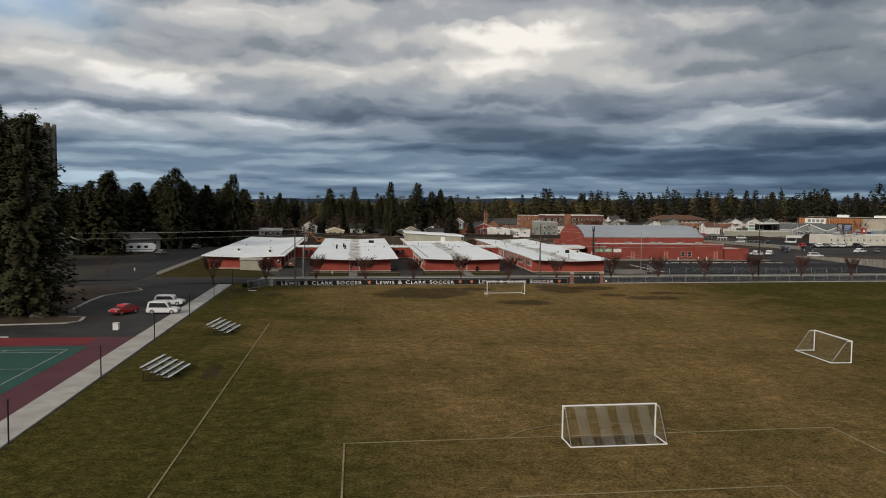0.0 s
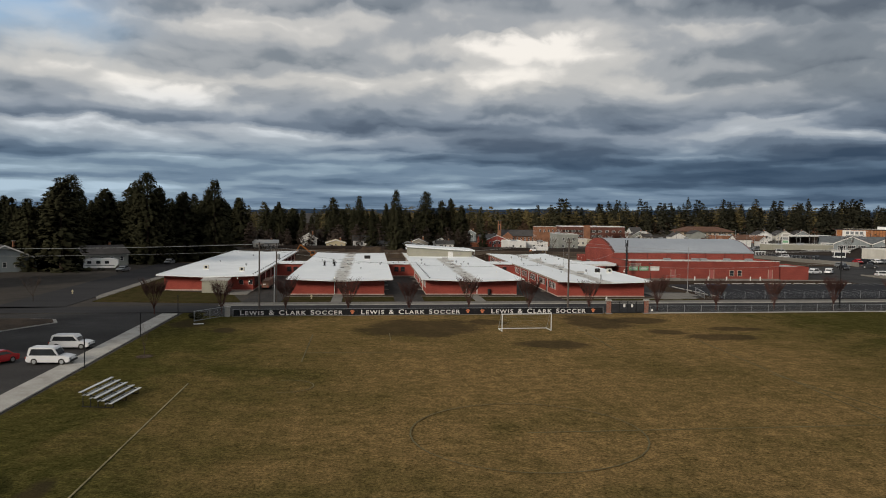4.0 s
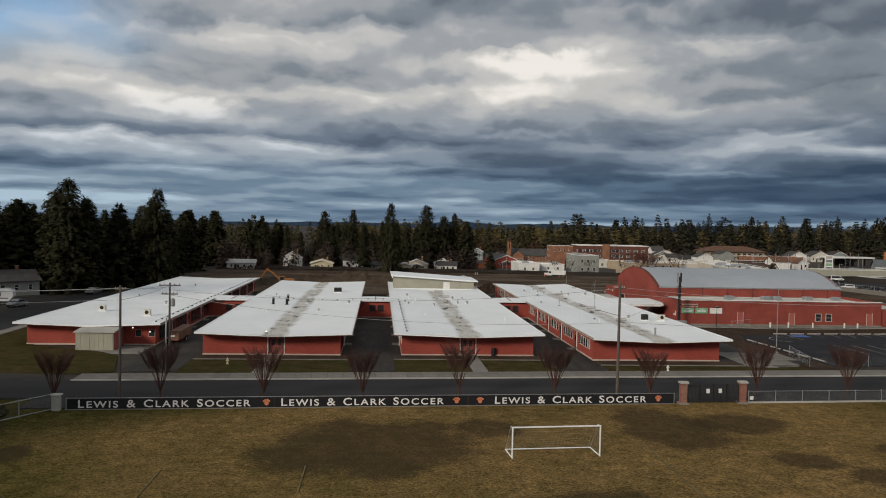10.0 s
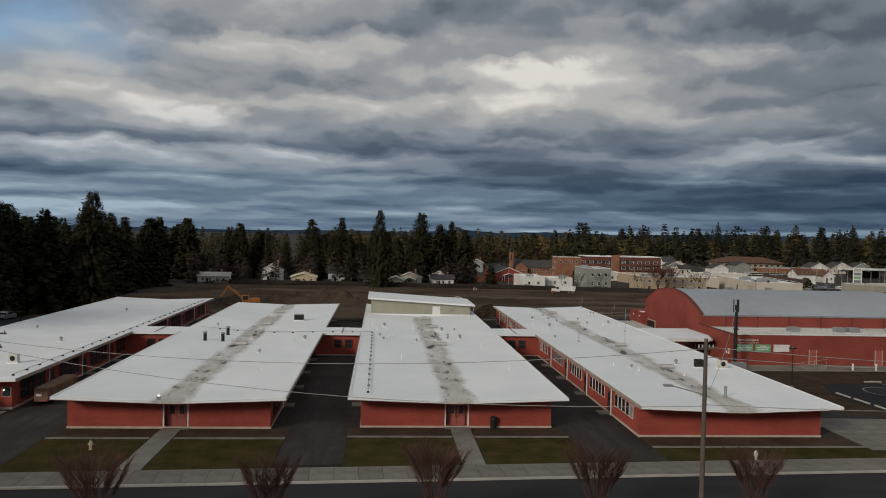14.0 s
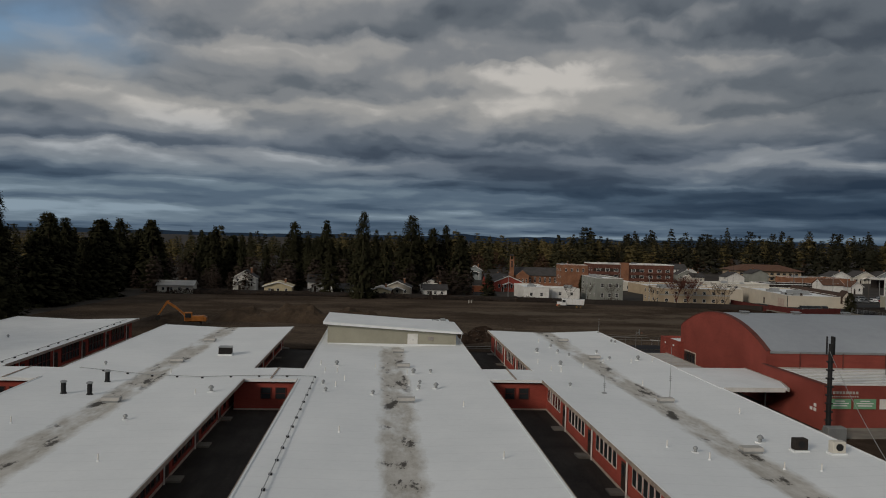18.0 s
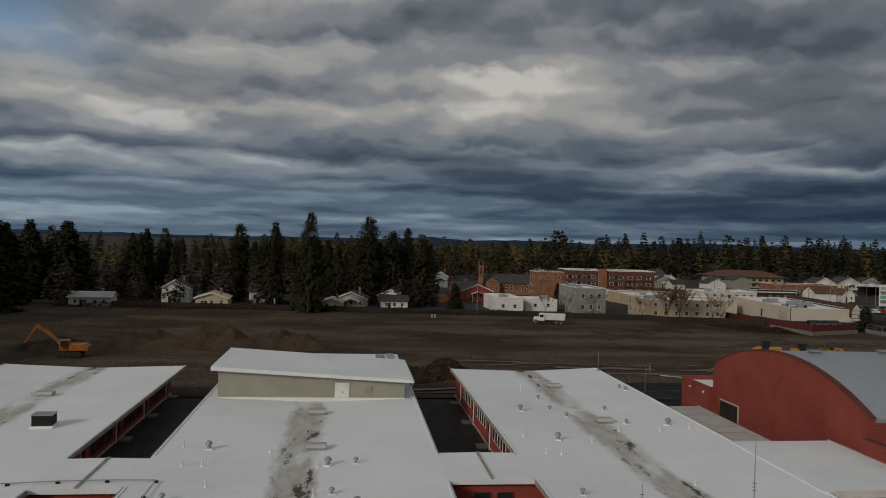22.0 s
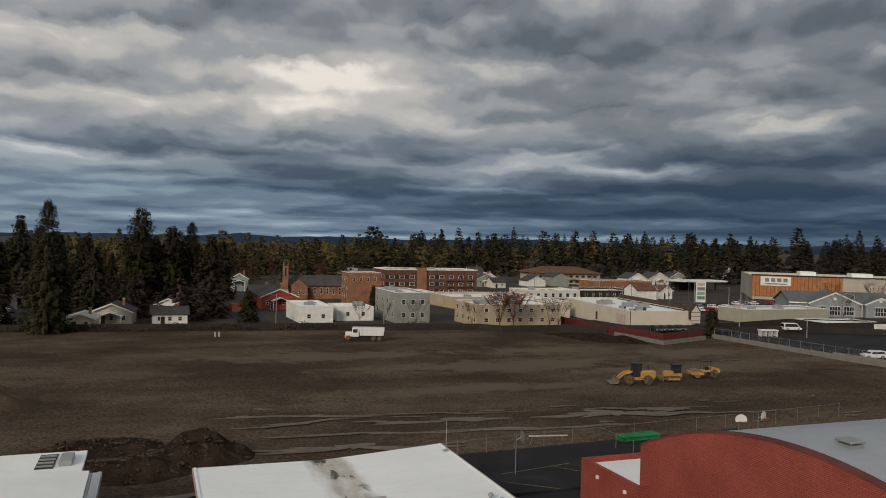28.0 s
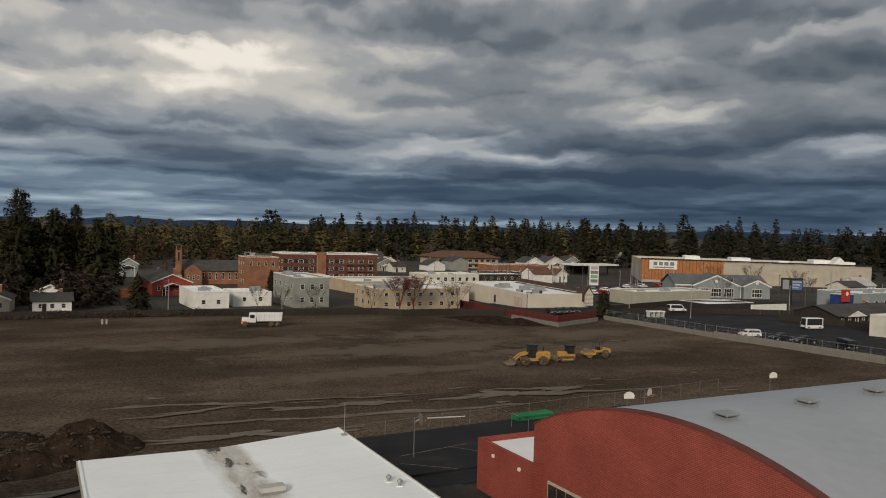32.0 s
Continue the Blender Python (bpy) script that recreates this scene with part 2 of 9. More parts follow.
def brick_mat(name, col, col2, mortar, width=0.4, row=0.12, joint=0.012, stain=0.5):
    m = bpy.data.materials.new(name)
    m.use_nodes = True
    n, l = m.node_tree.nodes, m.node_tree.links
    b = n["Principled BSDF"]
    b.inputs["Roughness"].default_value, b.inputs["Specular IOR Level"].default_value = 0.9, 0.1
    tc, sep, com, add = n.new("ShaderNodeTexCoord"), n.new("ShaderNodeSeparateXYZ"), n.new("ShaderNodeCombineXYZ"), n.new("ShaderNodeMath")
    l.new(tc.outputs["Object"], sep.inputs[0])
    l.new(sep.outputs[0], add.inputs[0])
    l.new(sep.outputs[1], add.inputs[1])
    l.new(add.outputs[0], com.inputs[0])
    l.new(sep.outputs[2], com.inputs[1])
    t = n.new("ShaderNodeTexBrick")
    for key, v in (("Color1", (*col, 1)), ("Color2", (*col2, 1)), ("Mortar", (*mortar, 1)), ("Scale", 1.0), ("Mortar Size", joint), ("Brick Width", width), ("Row Height", row), ("Bias", -0.1)):
        t.inputs[key].default_value = v
    l.new(com.outputs[0], t.inputs["Vector"])
    ns = n.new("ShaderNodeTexNoise")
    ns.inputs["Scale"].default_value, ns.inputs["Detail"].default_value = 0.35, 6
    l.new(tc.outputs["Object"], ns.inputs["Vector"])
    rg = n.new("ShaderNodeMapRange")
    rg.inputs[1].default_value, rg.inputs[2].default_value, rg.inputs[3].default_value, rg.inputs[4].default_value = 0.35, 0.65, 1 - stain, 1.05
    l.new(ns.outputs["Fac"], rg.inputs[0])
    mx = n.new("ShaderNodeMix")
    mx.data_type, mx.blend_type = "RGBA", "MULTIPLY"
    mx.inputs[0].default_value = 1
    l.new(t.outputs["Color"], mx.inputs[6])
    l.new(rg.outputs[0], mx.inputs[7])
    l.new(mx.outputs[2], b.inputs["Base Color"])
    bp = n.new("ShaderNodeBump")
    bp.inputs["Strength"].default_value, bp.inputs["Distance"].default_value, bp.invert = 0.4, 0.01, True
    l.new(t.outputs["Fac"], bp.inputs["Height"])
    l.new(bp.outputs[0], b.inputs["Normal"])
    return m


M = {}
def turf_mat(name, spots, spot_col):
    """Winter sports turf: tan in the middle, greener on both flanks and at the near end, mown in faint stripes, tufted, with bare muddy places (x, y, rx, ry)."""
    m = bpy.data.materials.new(name)
    m.use_nodes = True
    n, l = m.node_tree.nodes, m.node_tree.links
    b = n["Principled BSDF"]
    b.inputs["Roughness"].default_value, b.inputs["Specular IOR Level"].default_value = 0.95, 0.0
    tc = n.new("ShaderNodeTexCoord")
    sep = n.new("ShaderNodeSeparateXYZ")
    l.new(tc.outputs["Object"], sep.inputs[0])

    def fac(scale, detail=5, rough=0.6, stretch=None):
        x = n.new("ShaderNodeTexNoise")
        x.inputs["Scale"].default_value, x.inputs["Detail"].default_value, x.inputs["Roughness"].default_value = scale, detail, rough
        src = tc.outputs["Object"]
        if stretch:
            mp = n.new("ShaderNodeMapping")
            mp.inputs["Scale"].default_value = stretch
            l.new(src, mp.inputs[0])
            src = mp.outputs[0]
        l.new(src, x.inputs["Vector"])
        return x.outputs["Fac"]

    def calc(op, x, y=0.0, clamp=False):
        k = n.new("ShaderNodeMath")
        k.operation, k.use_clamp = op, clamp
        for i, v in enumerate((x, y)):
            if isinstance(v, (int, float)):
                k.inputs[i].default_value = v
            else:
                l.new(v, k.inputs[i])
        return k.outputs[0]

    def ramp(f, lo, hi, a=0.0, z=1.0):
        k = n.new("ShaderNodeMapRange")
        for i, v in enumerate((lo, hi, a, z)):
            k.inputs[i + 1].default_value = v
        l.new(f, k.inputs[0])
        return k.outputs[0]

    def mix(f, x, y, blend="MIX"):
        k = n.new("ShaderNodeMix")
        k.data_type, k.blend_type = "RGBA", blend
        for i, v in ((0, f), (6, x), (7, y)):
            if isinstance(v, (int, float)):
                k.inputs[i].default_value = v
            elif isinstance(v, tuple):
                k.inputs[i].default_value = (*v, 1)
            else:
                l.new(v, k.inputs[i])
        return k.outputs[2]

    x, y = sep.outputs[0], sep.outputs[1]
    flank = calc("ADD", ramp(x, -12, -40, 0.0, 1.1), ramp(x, 26, 58))
    near_end = ramp(y, 95, 10, -0.08, 0.62)
    green = calc("ADD", calc("ADD", flank, near_end), calc("MULTIPLY", calc("SUBTRACT", fac(0.05, 6, 0.65), 0.5), 3.0))
    green = calc("ADD", green, calc("MULTIPLY", calc("SUBTRACT", fac(0.22, 5, 0.65), 0.5), 1.3))
    c = mix(ramp(fac(0.6, 6, 0.7), 0.3, 0.7), (0.150, 0.104, 0.048), (0.262, 0.168, 0.078))
    dark = mix(ramp(fac(0.8, 5, 0.65), 0.3, 0.7), (0.044, 0.043, 0.015), (0.098, 0.082, 0.029))
    c = mix(ramp(green, -0.25, 0.95), c, dark)
    c = mix(ramp(fac(1.1, 5, 0.7), 0.36, 0.64), mix(1.0, c, (0.68, 0.70, 0.66), "MULTIPLY"), mix(1.0, c, (1.24, 1.22, 1.16), "MULTIPLY"))
    c = mix(ramp(fac(1.0, 3, 0.5, (0.42, 0.02, 1.0)), 0.4, 0.6, 0.0, 0.22), c, mix(1.0, c, (0.62, 0.66, 0.60), "MULTIPLY"))
    tufts = fac(4.5, 3, 0.7)
    c = mix(ramp(tufts, 0.33, 0.67), mix(1.0, c, (0.46, 0.48, 0.44), "MULTIPLY"), mix(1.0, c, (1.48, 1.44, 1.34), "MULTIPLY"))
    c = mix(ramp(fac(15.0, 2, 0.6), 0.3, 0.7), mix(1.0, c, (0.66, 0.66, 0.66), "MULTIPLY"), mix(1.0, c, (1.3, 1.3, 1.3), "MULTIPLY"))
    rag = calc("ADD", calc("MULTIPLY", calc("SUBTRACT", fac(0.16, 6, 0.62), 0.5), 1.7), calc("MULTIPLY", calc("SUBTRACT", tufts, 0.5), 0.5))
    for sx, sy, rx, ry in spots:
        mp = n.new("ShaderNodeMapping")
        mp.inputs["Location"].default_value = (-sx / rx, -sy / ry, 0)
        mp.inputs["Scale"].default_value = (1 / rx, 1 / ry, 0)
        l.new(tc.outputs["Object"], mp.inputs[0])
        vl = n.new("ShaderNodeVectorMath")
        vl.operation = "LENGTH"
        l.new(mp.outputs[0], vl.inputs[0])
        c = mix(ramp(calc("ADD", vl.outputs["Value"], rag), 1.2, 0.8, 0.0, 0.95), c, mix(0.25, spot_col, c))
    l.new(c, b.inputs["Base Color"])
    k = n.new("ShaderNodeBump")
    k.inputs["Strength"].default_value, k.inputs["Distance"].default_value = 0.7, 0.08
    l.new(tufts, k.inputs["Height"])
    l.new(k.outputs[0], b.inputs["Normal"])
    return m


M["grass"] = turf_mat("field_turf", [(-9.0, 141.5, 8.6, 7.6), (1.5, 146.9, 2.6, 3.2), (17.4, 147, 4.6, 7.0), (24.6, 148.4, 4.6, 3.4), (6.3, 128, 4.6, 3.0), (24.8, 137.6, 2.8, 2.4), (30.5, 133.2, 4.6, 2.6), (-41.2, 145.7, 2.6, 3.6), (-35.3, 139.7, 1.7, 2.4), (36, 140, 4, 1.6), (-3.2, 55.6, 3.8, 1.0), (-35.0, 79.5, 1.0, 3.4), (-40.5, 121.6, 1.0, 1.4)], (0.042, 0.031, 0.019))
M["lawn"] = mat("lawn", (0.070, 0.060, 0.024), (0.030, 0.029, 0.011), scale=0.35, fine=5, soft=0.8, bump=0.6, depth=0.05, spec=0.0, third=((0.080, 0.057, 0.028), 0.5, 0.46, 0.66))
M["earth"] = mat("bare_earth", (0.152, 0.116, 0.087), (0.066, 0.051, 0.039), scale=1.0, fine=0.9, soft=0.45, bump=0.7, depth=0.15, spec=0.0, stretch=(0.022, 0.085, 0.05), third=((0.064, 0.048, 0.036), 0.035, 0.42, 0.60),
                 spots=[(72, 328, 24, 6), (98, 318, 18, 5), (45, 345, 20, 5), (112, 336, 12, 6), (60, 308, 20, 3), (88, 345, 16, 5)], spot_col=(0.128, 0.104, 0.080))
M["wetmud"] = mat("wet_tracks", (0.165, 0.134, 0.102), (0.075, 0.060, 0.046), scale=0.3, fine=1.6, soft=0.9, rough=0.5, bump=0.2)
M["mound"] = mat("spoil_heap", (0.085, 0.060, 0.040), (0.038, 0.027, 0.019), scale=0.3, fine=2, bump=0.8, depth=0.2)
M["town"] = mat("town_ground", (0.066, 0.056, 0.046), (0.030, 0.026, 0.022), scale=0.05, fine=0.4, bump=0.3, depth=0.1)
M["asphalt"] = mat("worn_asphalt", (0.040, 0.038, 0.038), (0.024, 0.023, 0.024), scale=0.15, fine=6, bump=0.3, stretch=(0.25, 1.6, 1.0))
M["alley"] = mat("dusty_asphalt", (0.070, 0.062, 0.055), (0.032, 0.029, 0.027), scale=0.9, fine=5, bump=0.3, stretch=(0.9, 0.12, 1.0), third=((0.038, 0.034, 0.031), 0.25, 0.45, 0.65))
M["newasphalt"] = mat("fresh_asphalt", (0.027, 0.027, 0.031), (0.016, 0.016, 0.019), scale=0.2, fine=8, bump=0.2, third=((0.040, 0.037, 0.036), 0.2, 0.55, 0.7))
M["lot"] = mat("lot_asphalt", (0.062, 0.058, 0.055), (0.034, 0.032, 0.031), scale=0.12, fine=5, bump=0.3, third=((0.030, 0.028, 0.027), 0.09, 0.48, 0.64))
M["concrete"] = mat("concrete", (0.255, 0.238, 0.208), (0.15, 0.14, 0.123), scale=0.5, fine=8, bump=0.2)
M["palewall"] = mat("pale_concrete", (0.46, 0.44, 0.40), (0.30, 0.28, 0.25), scale=0.4, fine=6, bump=0.2)
M["towerconc"] = mat("tower_concrete", (0.17, 0.155, 0.125), (0.10, 0.092, 0.076), scale=0.12, fine=2, bump=0.2)
M["roofwhite"] = mat("roof_membrane", (0.84, 0.86, 0.865), (0.75, 0.775, 0.785), scale=0.12, fine=2.5, rough=0.6, bump=0.15, strip=1.4)
M["roofplain"] = mat("roof_membrane_plain", (0.83, 0.85, 0.855), (0.72, 0.74, 0.75), scale=0.2, fine=2.5, rough=0.6, bump=0.15)
M["roofgym"] = mat("barrel_roof_sheet", (0.36, 0.385, 0.415), (0.29, 0.31, 0.34), scale=0.08, fine=1.2, rough=0.5, bump=0.1)
M["roofslat"] = mat("low_roof_sheet", (0.52, 0.50, 0.47), (0.36, 0.35, 0.33), scale=0.3, fine=3, rough=0.6, bump=0.1)
M["shingle"] = mat("dark_shingles", (0.085, 0.08, 0.078), (0.05, 0.047, 0.046), scale=0.5, fine=5, bump=0.4)
M["shingle_brown"] = mat("brown_shingles", (0.16, 0.085, 0.055), (0.10, 0.055, 0.04), scale=0.5, fine=5, bump=0.4)
M["brick"] = brick_mat("red_painted_brick", (0.39, 0.087, 0.064), (0.33, 0.072, 0.054), (0.27, 0.062, 0.049), 0.4, 0.1, 0.012, 0.18)
M["gymbrick"] = brick_mat("gym_brick", (0.340, 0.083, 0.062), (0.280, 0.068, 0.052), (0.195, 0.050, 0.041), 0.3, 0.10, 0.018, 0.16)
M["pillarbrick"] = brick_mat("pillar_brick", (0.36, 0.12, 0.075), (0.20, 0.06, 0.045), (0.30, 0.25, 0.21), 0.3, 0.1, 0.014, 0.3)
M["churchbrick"] = brick_mat("church_brick", (0.34, 0.158, 0.088), (0.25, 0.110, 0.064), (0.27, 0.15, 0.10), 0.3, 0.1, 0.012, 0.3)
M["brickdark"] = brick_mat("flats_brick", (0.175, 0.072, 0.052), (0.125, 0.052, 0.04), (0.16, 0.085, 0.065), 0.3, 0.1, 0.012, 0.3)
M["fascia"] = mat("fascia_paint", (0.42, 0.36, 0.30), (0.25, 0.20, 0.17), scale=1, fine=6, bump=0.05)
M["plinth"] = mat("plinth_paint", (0.55, 0.45, 0.38), (0.42, 0.33, 0.28), scale=1, fine=6, bump=0.1)
M["white"] = mat("white_paint", (0.78, 0.77, 0.74), (0.62, 0.60, 0.57), scale=0.8, fine=6, rough=0.6, bump=0.05)
M["offwhite"] = mat("offwhite_render", (0.66, 0.63, 0.56), (0.52, 0.49, 0.43), scale=0.4, fine=5, bump=0.08)
M["sage"] = mat("sage_panel", (0.37, 0.355, 0.285), (0.31, 0.30, 0.24), scale=0.5, fine=8, bump=0.08)
M["beige"] = mat("beige_render", (0.45, 0.405, 0.335), (0.35, 0.315, 0.26), scale=0.3, fine=5, bump=0.08)
M["storecream"] = mat("cream_block", (0.59, 0.53, 0.44), (0.50, 0.45, 0.375), scale=0.3, fine=5, bump=0.08)
M["shingle_dark"] = mat("dark_brown_shingles", (0.085, 0.055, 0.043), (0.05, 0.034, 0.028), scale=0.5, fine=5, bump=0.4)
M["slate"] = mat("slate_shingles", (0.135, 0.145, 0.15), (0.09, 0.097, 0.102), scale=0.5, fine=5, bump=0.4)
M["rustbrown"] = mat("dusty_brown_sheet", (0.25, 0.15, 0.105), (0.14, 0.085, 0.065), scale=0.6, fine=4, bump=0.1)
M["tan"] = mat("tan_render", (0.47, 0.38, 0.27), (0.37, 0.29, 0.20), scale=0.3, fine=5, bump=0.08)
M["grey"] = mat("grey_render", (0.30, 0.31, 0.28), (0.22, 0.225, 0.205), scale=0.3, fine=5, bump=0.08)
M["bluegrey"] = mat("bluegrey_siding", (0.27, 0.30, 0.305), (0.21, 0.235, 0.24), scale=0.4, fine=5, bump=0.1)
M["cedar"] = mat("cedar_cladding", (0.42, 0.185, 0.075), (0.30, 0.12, 0.05), scale=0.7, fine=6, bump=0.15)
M["redfence"] = mat("oxide_fence", (0.14, 0.036, 0.032), (0.085, 0.024, 0.022), scale=0.6, fine=5, bump=0.1)
M["darkfence"] = mat("dark_boards", (0.045, 0.038, 0.034), (0.028, 0.024, 0.022), scale=0.6, fine=5, bump=0.2)
M["glass"] = mat("window_glass", (0.035, 0.04, 0.045), (0.02, 0.022, 0.025), rough=0.12, bump=0, spec=0.6)
M["paleglass"] = mat("blind_behind_glass", (0.36, 0.38, 0.37), (0.22, 0.24, 0.24), rough=0.2, bump=0, spec=0.5)
M["door"] = mat("door_paint", (0.38, 0.115, 0.10), (0.30, 0.09, 0.08), bump=0.05)
M["darkdoor"] = mat("dark_bronze", (0.05, 0.035, 0.03), (0.035, 0.025, 0.02), rough=0.4, bump=0)
M["soffit"] = mat("soffit_boards", (0.15, 0.055, 0.045), (0.10, 0.035, 0.03), bump=0.1)
M["galv"] = mat("galvanised_steel", (0.42, 0.43, 0.43), (0.30, 0.31, 0.31), rough=0.45, metal=0.6, bump=0.05)
M["steel"] = mat("dark_steel", (0.035, 0.035, 0.036), (0.022, 0.022, 0.022), rough=0.5, metal=0.3, bump=0.05)
M["goalwhite"] = mat("goal_enamel", (0.80, 0.80, 0.78), (0.70, 0.70, 0.68), rough=0.4, bump=0)
M["net"] = mat("goal_net", (0.42, 0.42, 0.38), (0.32, 0.32, 0.29), bump=0)
M["line"] = mat("pitch_line_chalk", (0.31, 0.26, 0.15), (0.13, 0.108, 0.046), scale=0.35, fine=2.5, soft=1.0, bump=0)
M["paint"] = mat("road_paint", (0.42, 0.42, 0.41), (0.22, 0.22, 0.21), scale=1.5, fine=8, bump=0)
M["bluepaint"] = mat("blue_bay_paint", (0.08, 0.17, 0.42), (0.06, 0.12, 0.32), bump=0)
M["courtgreen"] = mat("court_green", (0.035, 0.095, 0.075), (0.025, 0.07, 0.058), scale=0.2, fine=4, bump=0.05)
M["courtred"] = mat("court_red", (0.20, 0.035, 0.04), (0.14, 0.028, 0.032), scale=0.2, fine=4, bump=0.05)
M["courtplum"] = mat("court_plum", (0.115, 0.045, 0.055), (0.085, 0.034, 0.042), scale=0.2, fine=4, bump=0.05)
M["bannerblack"] = mat("banner_fabric", (0.022, 0.022, 0.024), (0.014, 0.014, 0.015), rough=0.7, bump=0.05)
M["bannerwhite"] = mat("banner_letters", (0.74, 0.72, 0.70), (0.66, 0.64, 0.62), bump=0)
M["orange"] = mat("orange_print", (0.62, 0.22, 0.11), (0.55, 0.18, 0.09), bump=0)
M["machine"] = mat("machine_yellow", (0.52, 0.275, 0.060), (0.30, 0.175, 0.065), scale=1.6, fine=6, rough=0.5, bump=0.05)
M["muddytyre"] = mat("muddy_tyre", (0.125, 0.098, 0.072), (0.045, 0.036, 0.029), scale=1.5, fine=7, bump=0.2)
M["muddysteel"] = mat("muddy_steel", (0.235, 0.180, 0.120), (0.110, 0.085, 0.062), scale=1.2, fine=6, bump=0.1)
M["excav"] = mat("excavator_orange", (0.40, 0.150, 0.036), (0.24, 0.095, 0.028), scale=1.2, fine=6, rough=0.5, bump=0.05)
M["rubber"] = mat("tyre_rubber", (0.025, 0.024, 0.023), (0.05, 0.043, 0.036), scale=2, bump=0.1)
M["bark"] = mat("bark", (0.060, 0.042, 0.032), (0.034, 0.024, 0.019), scale=1.5, fine=9, bump=0.8, depth=0.05)
M["twig"] = mat("bare_twigs", (0.084, 0.060, 0.047), (0.044, 0.032, 0.026), scale=1.5, fine=9, bump=0)
M["twigred"] = mat("russet_twigs", (0.150, 0.060, 0.042), (0.085, 0.036, 0.027), scale=1.5, fine=9, bump=0)
M["needles"] = mat("dark_needles", (0.058, 0.056, 0.030), (0.026, 0.026, 0.016), scale=0.35, fine=1.6, bump=0, rand=0.35, spec=0.0)
# paler than the near needles: distance haze is put into the colour
M["needles_far"] = mat("haze_paled_needles", (0.082, 0.074, 0.040), (0.034, 0.033, 0.020), scale=0.04, fine=0.5, bump=0, spec=0.0)
M["needles_east"] = mat("fir_needles", (0.050, 0.048, 0.031), (0.024, 0.024, 0.017), scale=0.04, fine=0.5, bump=0, spec=0.0)
M["mulch"] = mat("bark_mulch", (0.076, 0.054, 0.040), (0.032, 0.024, 0.019), scale=0.5, fine=6, soft=0.8, bump=0.6, depth=0.05, spec=0.0)
# olive foliage with the sunlight on the far woods mixed into its colour
M["needles_sun"] = mat("sunlit_olive_needles", (0.185, 0.142, 0.062), (0.085, 0.073, 0.035), scale=0.03, fine=0.4, bump=0, spec=0.0)
M["russet"] = mat("bare_woods", (0.125, 0.076, 0.048), (0.060, 0.040, 0.030), scale=0.04, fine=0.4, bump=0, spec=0.0)
# blue haze of distance is put into the hills' base colour
M["hill"] = mat("haze_coloured_hills", (0.040, 0.064, 0.100), (0.026, 0.042, 0.070), scale=0.002, fine=0.02, rough=1, bump=0, spec=0.0)
M["wood"] = mat("weathered_pole", (0.13, 0.11, 0.095), (0.085, 0.07, 0.06), scale=1.5, fine=10, bump=0.4)
M["aluminium"] = mat("bench_aluminium", (0.66, 0.66, 0.65), (0.5, 0.5, 0.5), rough=0.4, metal=0.3, bump=0.05)
M["carwhite"] = mat("white_car_paint", (0.72, 0.72, 0.72), (0.66, 0.66, 0.66), rough=0.25, bump=0, spec=0.5)
M["carred"] = mat("red_car_paint", (0.42, 0.020, 0.025), (0.34, 0.016, 0.02), rough=0.25, bump=0, spec=0.5)
M["cardark"] = mat("dark_car_paint", (0.022, 0.024, 0.028), (0.016, 0.017, 0.02), rough=0.25, bump=0, spec=0.5)
M["cargrey"] = mat("grey_car_paint", (0.20, 0.21, 0.22), (0.16, 0.17, 0.18), rough=0.25, bump=0, spec=0.5)
M["greenpipe"] = mat("green_plastic", (0.03, 0.22, 0.09), (0.012, 0.09, 0.04), rough=0.5, bump=0.1)
M["signgreen"] = mat("banner_green", (0.20, 0.40, 0.24), (0.16, 0.33, 0.20), bump=0)
M["lampglass"] = mat("lamp_glass", (0.8, 0.75, 0.65), bump=0, rough=0.3, emit=1.5)
M["blue"] = mat("blue_cladding", (0.03, 0.06, 0.20), (0.02, 0.04, 0.14), bump=0)
M["redclad"] = mat("red_cladding", (0.40, 0.05, 0.03), (0.3, 0.04, 0.025), bump=0)
M["yellowpale"] = mat("pale_yellow_render", (0.58, 0.50, 0.33), (0.48, 0.41, 0.27), bump=0.1)
M["rock"] = mat("boulder_stone", (0.20, 0.185, 0.16), (0.10, 0.092, 0.08), scale=1.2, fine=8, bump=0.6)
M["fencegrey"] = mat("dull_galvanised", (0.22, 0.22, 0.215), (0.14, 0.14, 0.137), rough=0.6, metal=0.2, bump=0)
M["rubble"] = mat("broken_rubble", (0.085, 0.066, 0.052), (0.028, 0.021, 0.016), scale=0.8, fine=6, bump=0.4)
M["strand"] = mat("white_net_cord", (0.55, 0.55, 0.52), (0.40, 0.40, 0.37), bump=0)
M["wirepale"] = mat("weathered_cable", (0.40, 0.40, 0.39), (0.25, 0.25, 0.245), rough=0.5, bump=0)
M["faintline"] = mat("worn_chalk", (0.17, 0.14, 0.07), (0.08, 0.068, 0.026), scale=0.25, fine=2.5, soft=1.0, bump=0)
M["darkmound"] = mat("dark_topsoil", (0.050, 0.034, 0.025), (0.017, 0.012, 0.0095), scale=0.5, fine=2.5, bump=0.9, depth=0.25, spec=0.0)
M["slabs"] = mat("pavement_concrete", (0.245, 0.225, 0.195), (0.150, 0.138, 0.120), scale=0.6, fine=8, bump=0.2, rand=0.3)
M["twigmaroon"] = mat("maroon_twigs", (0.105, 0.054, 0.044), (0.058, 0.031, 0.026), scale=1.5, fine=9, bump=0)

# ---- building helpers ----


def gz(y):
    """Height of the ground: level up to y = 265, then falling gently to the town."""
    return 0.0 if y < 265 else max(-4.1, -0.019 * (y - 265))


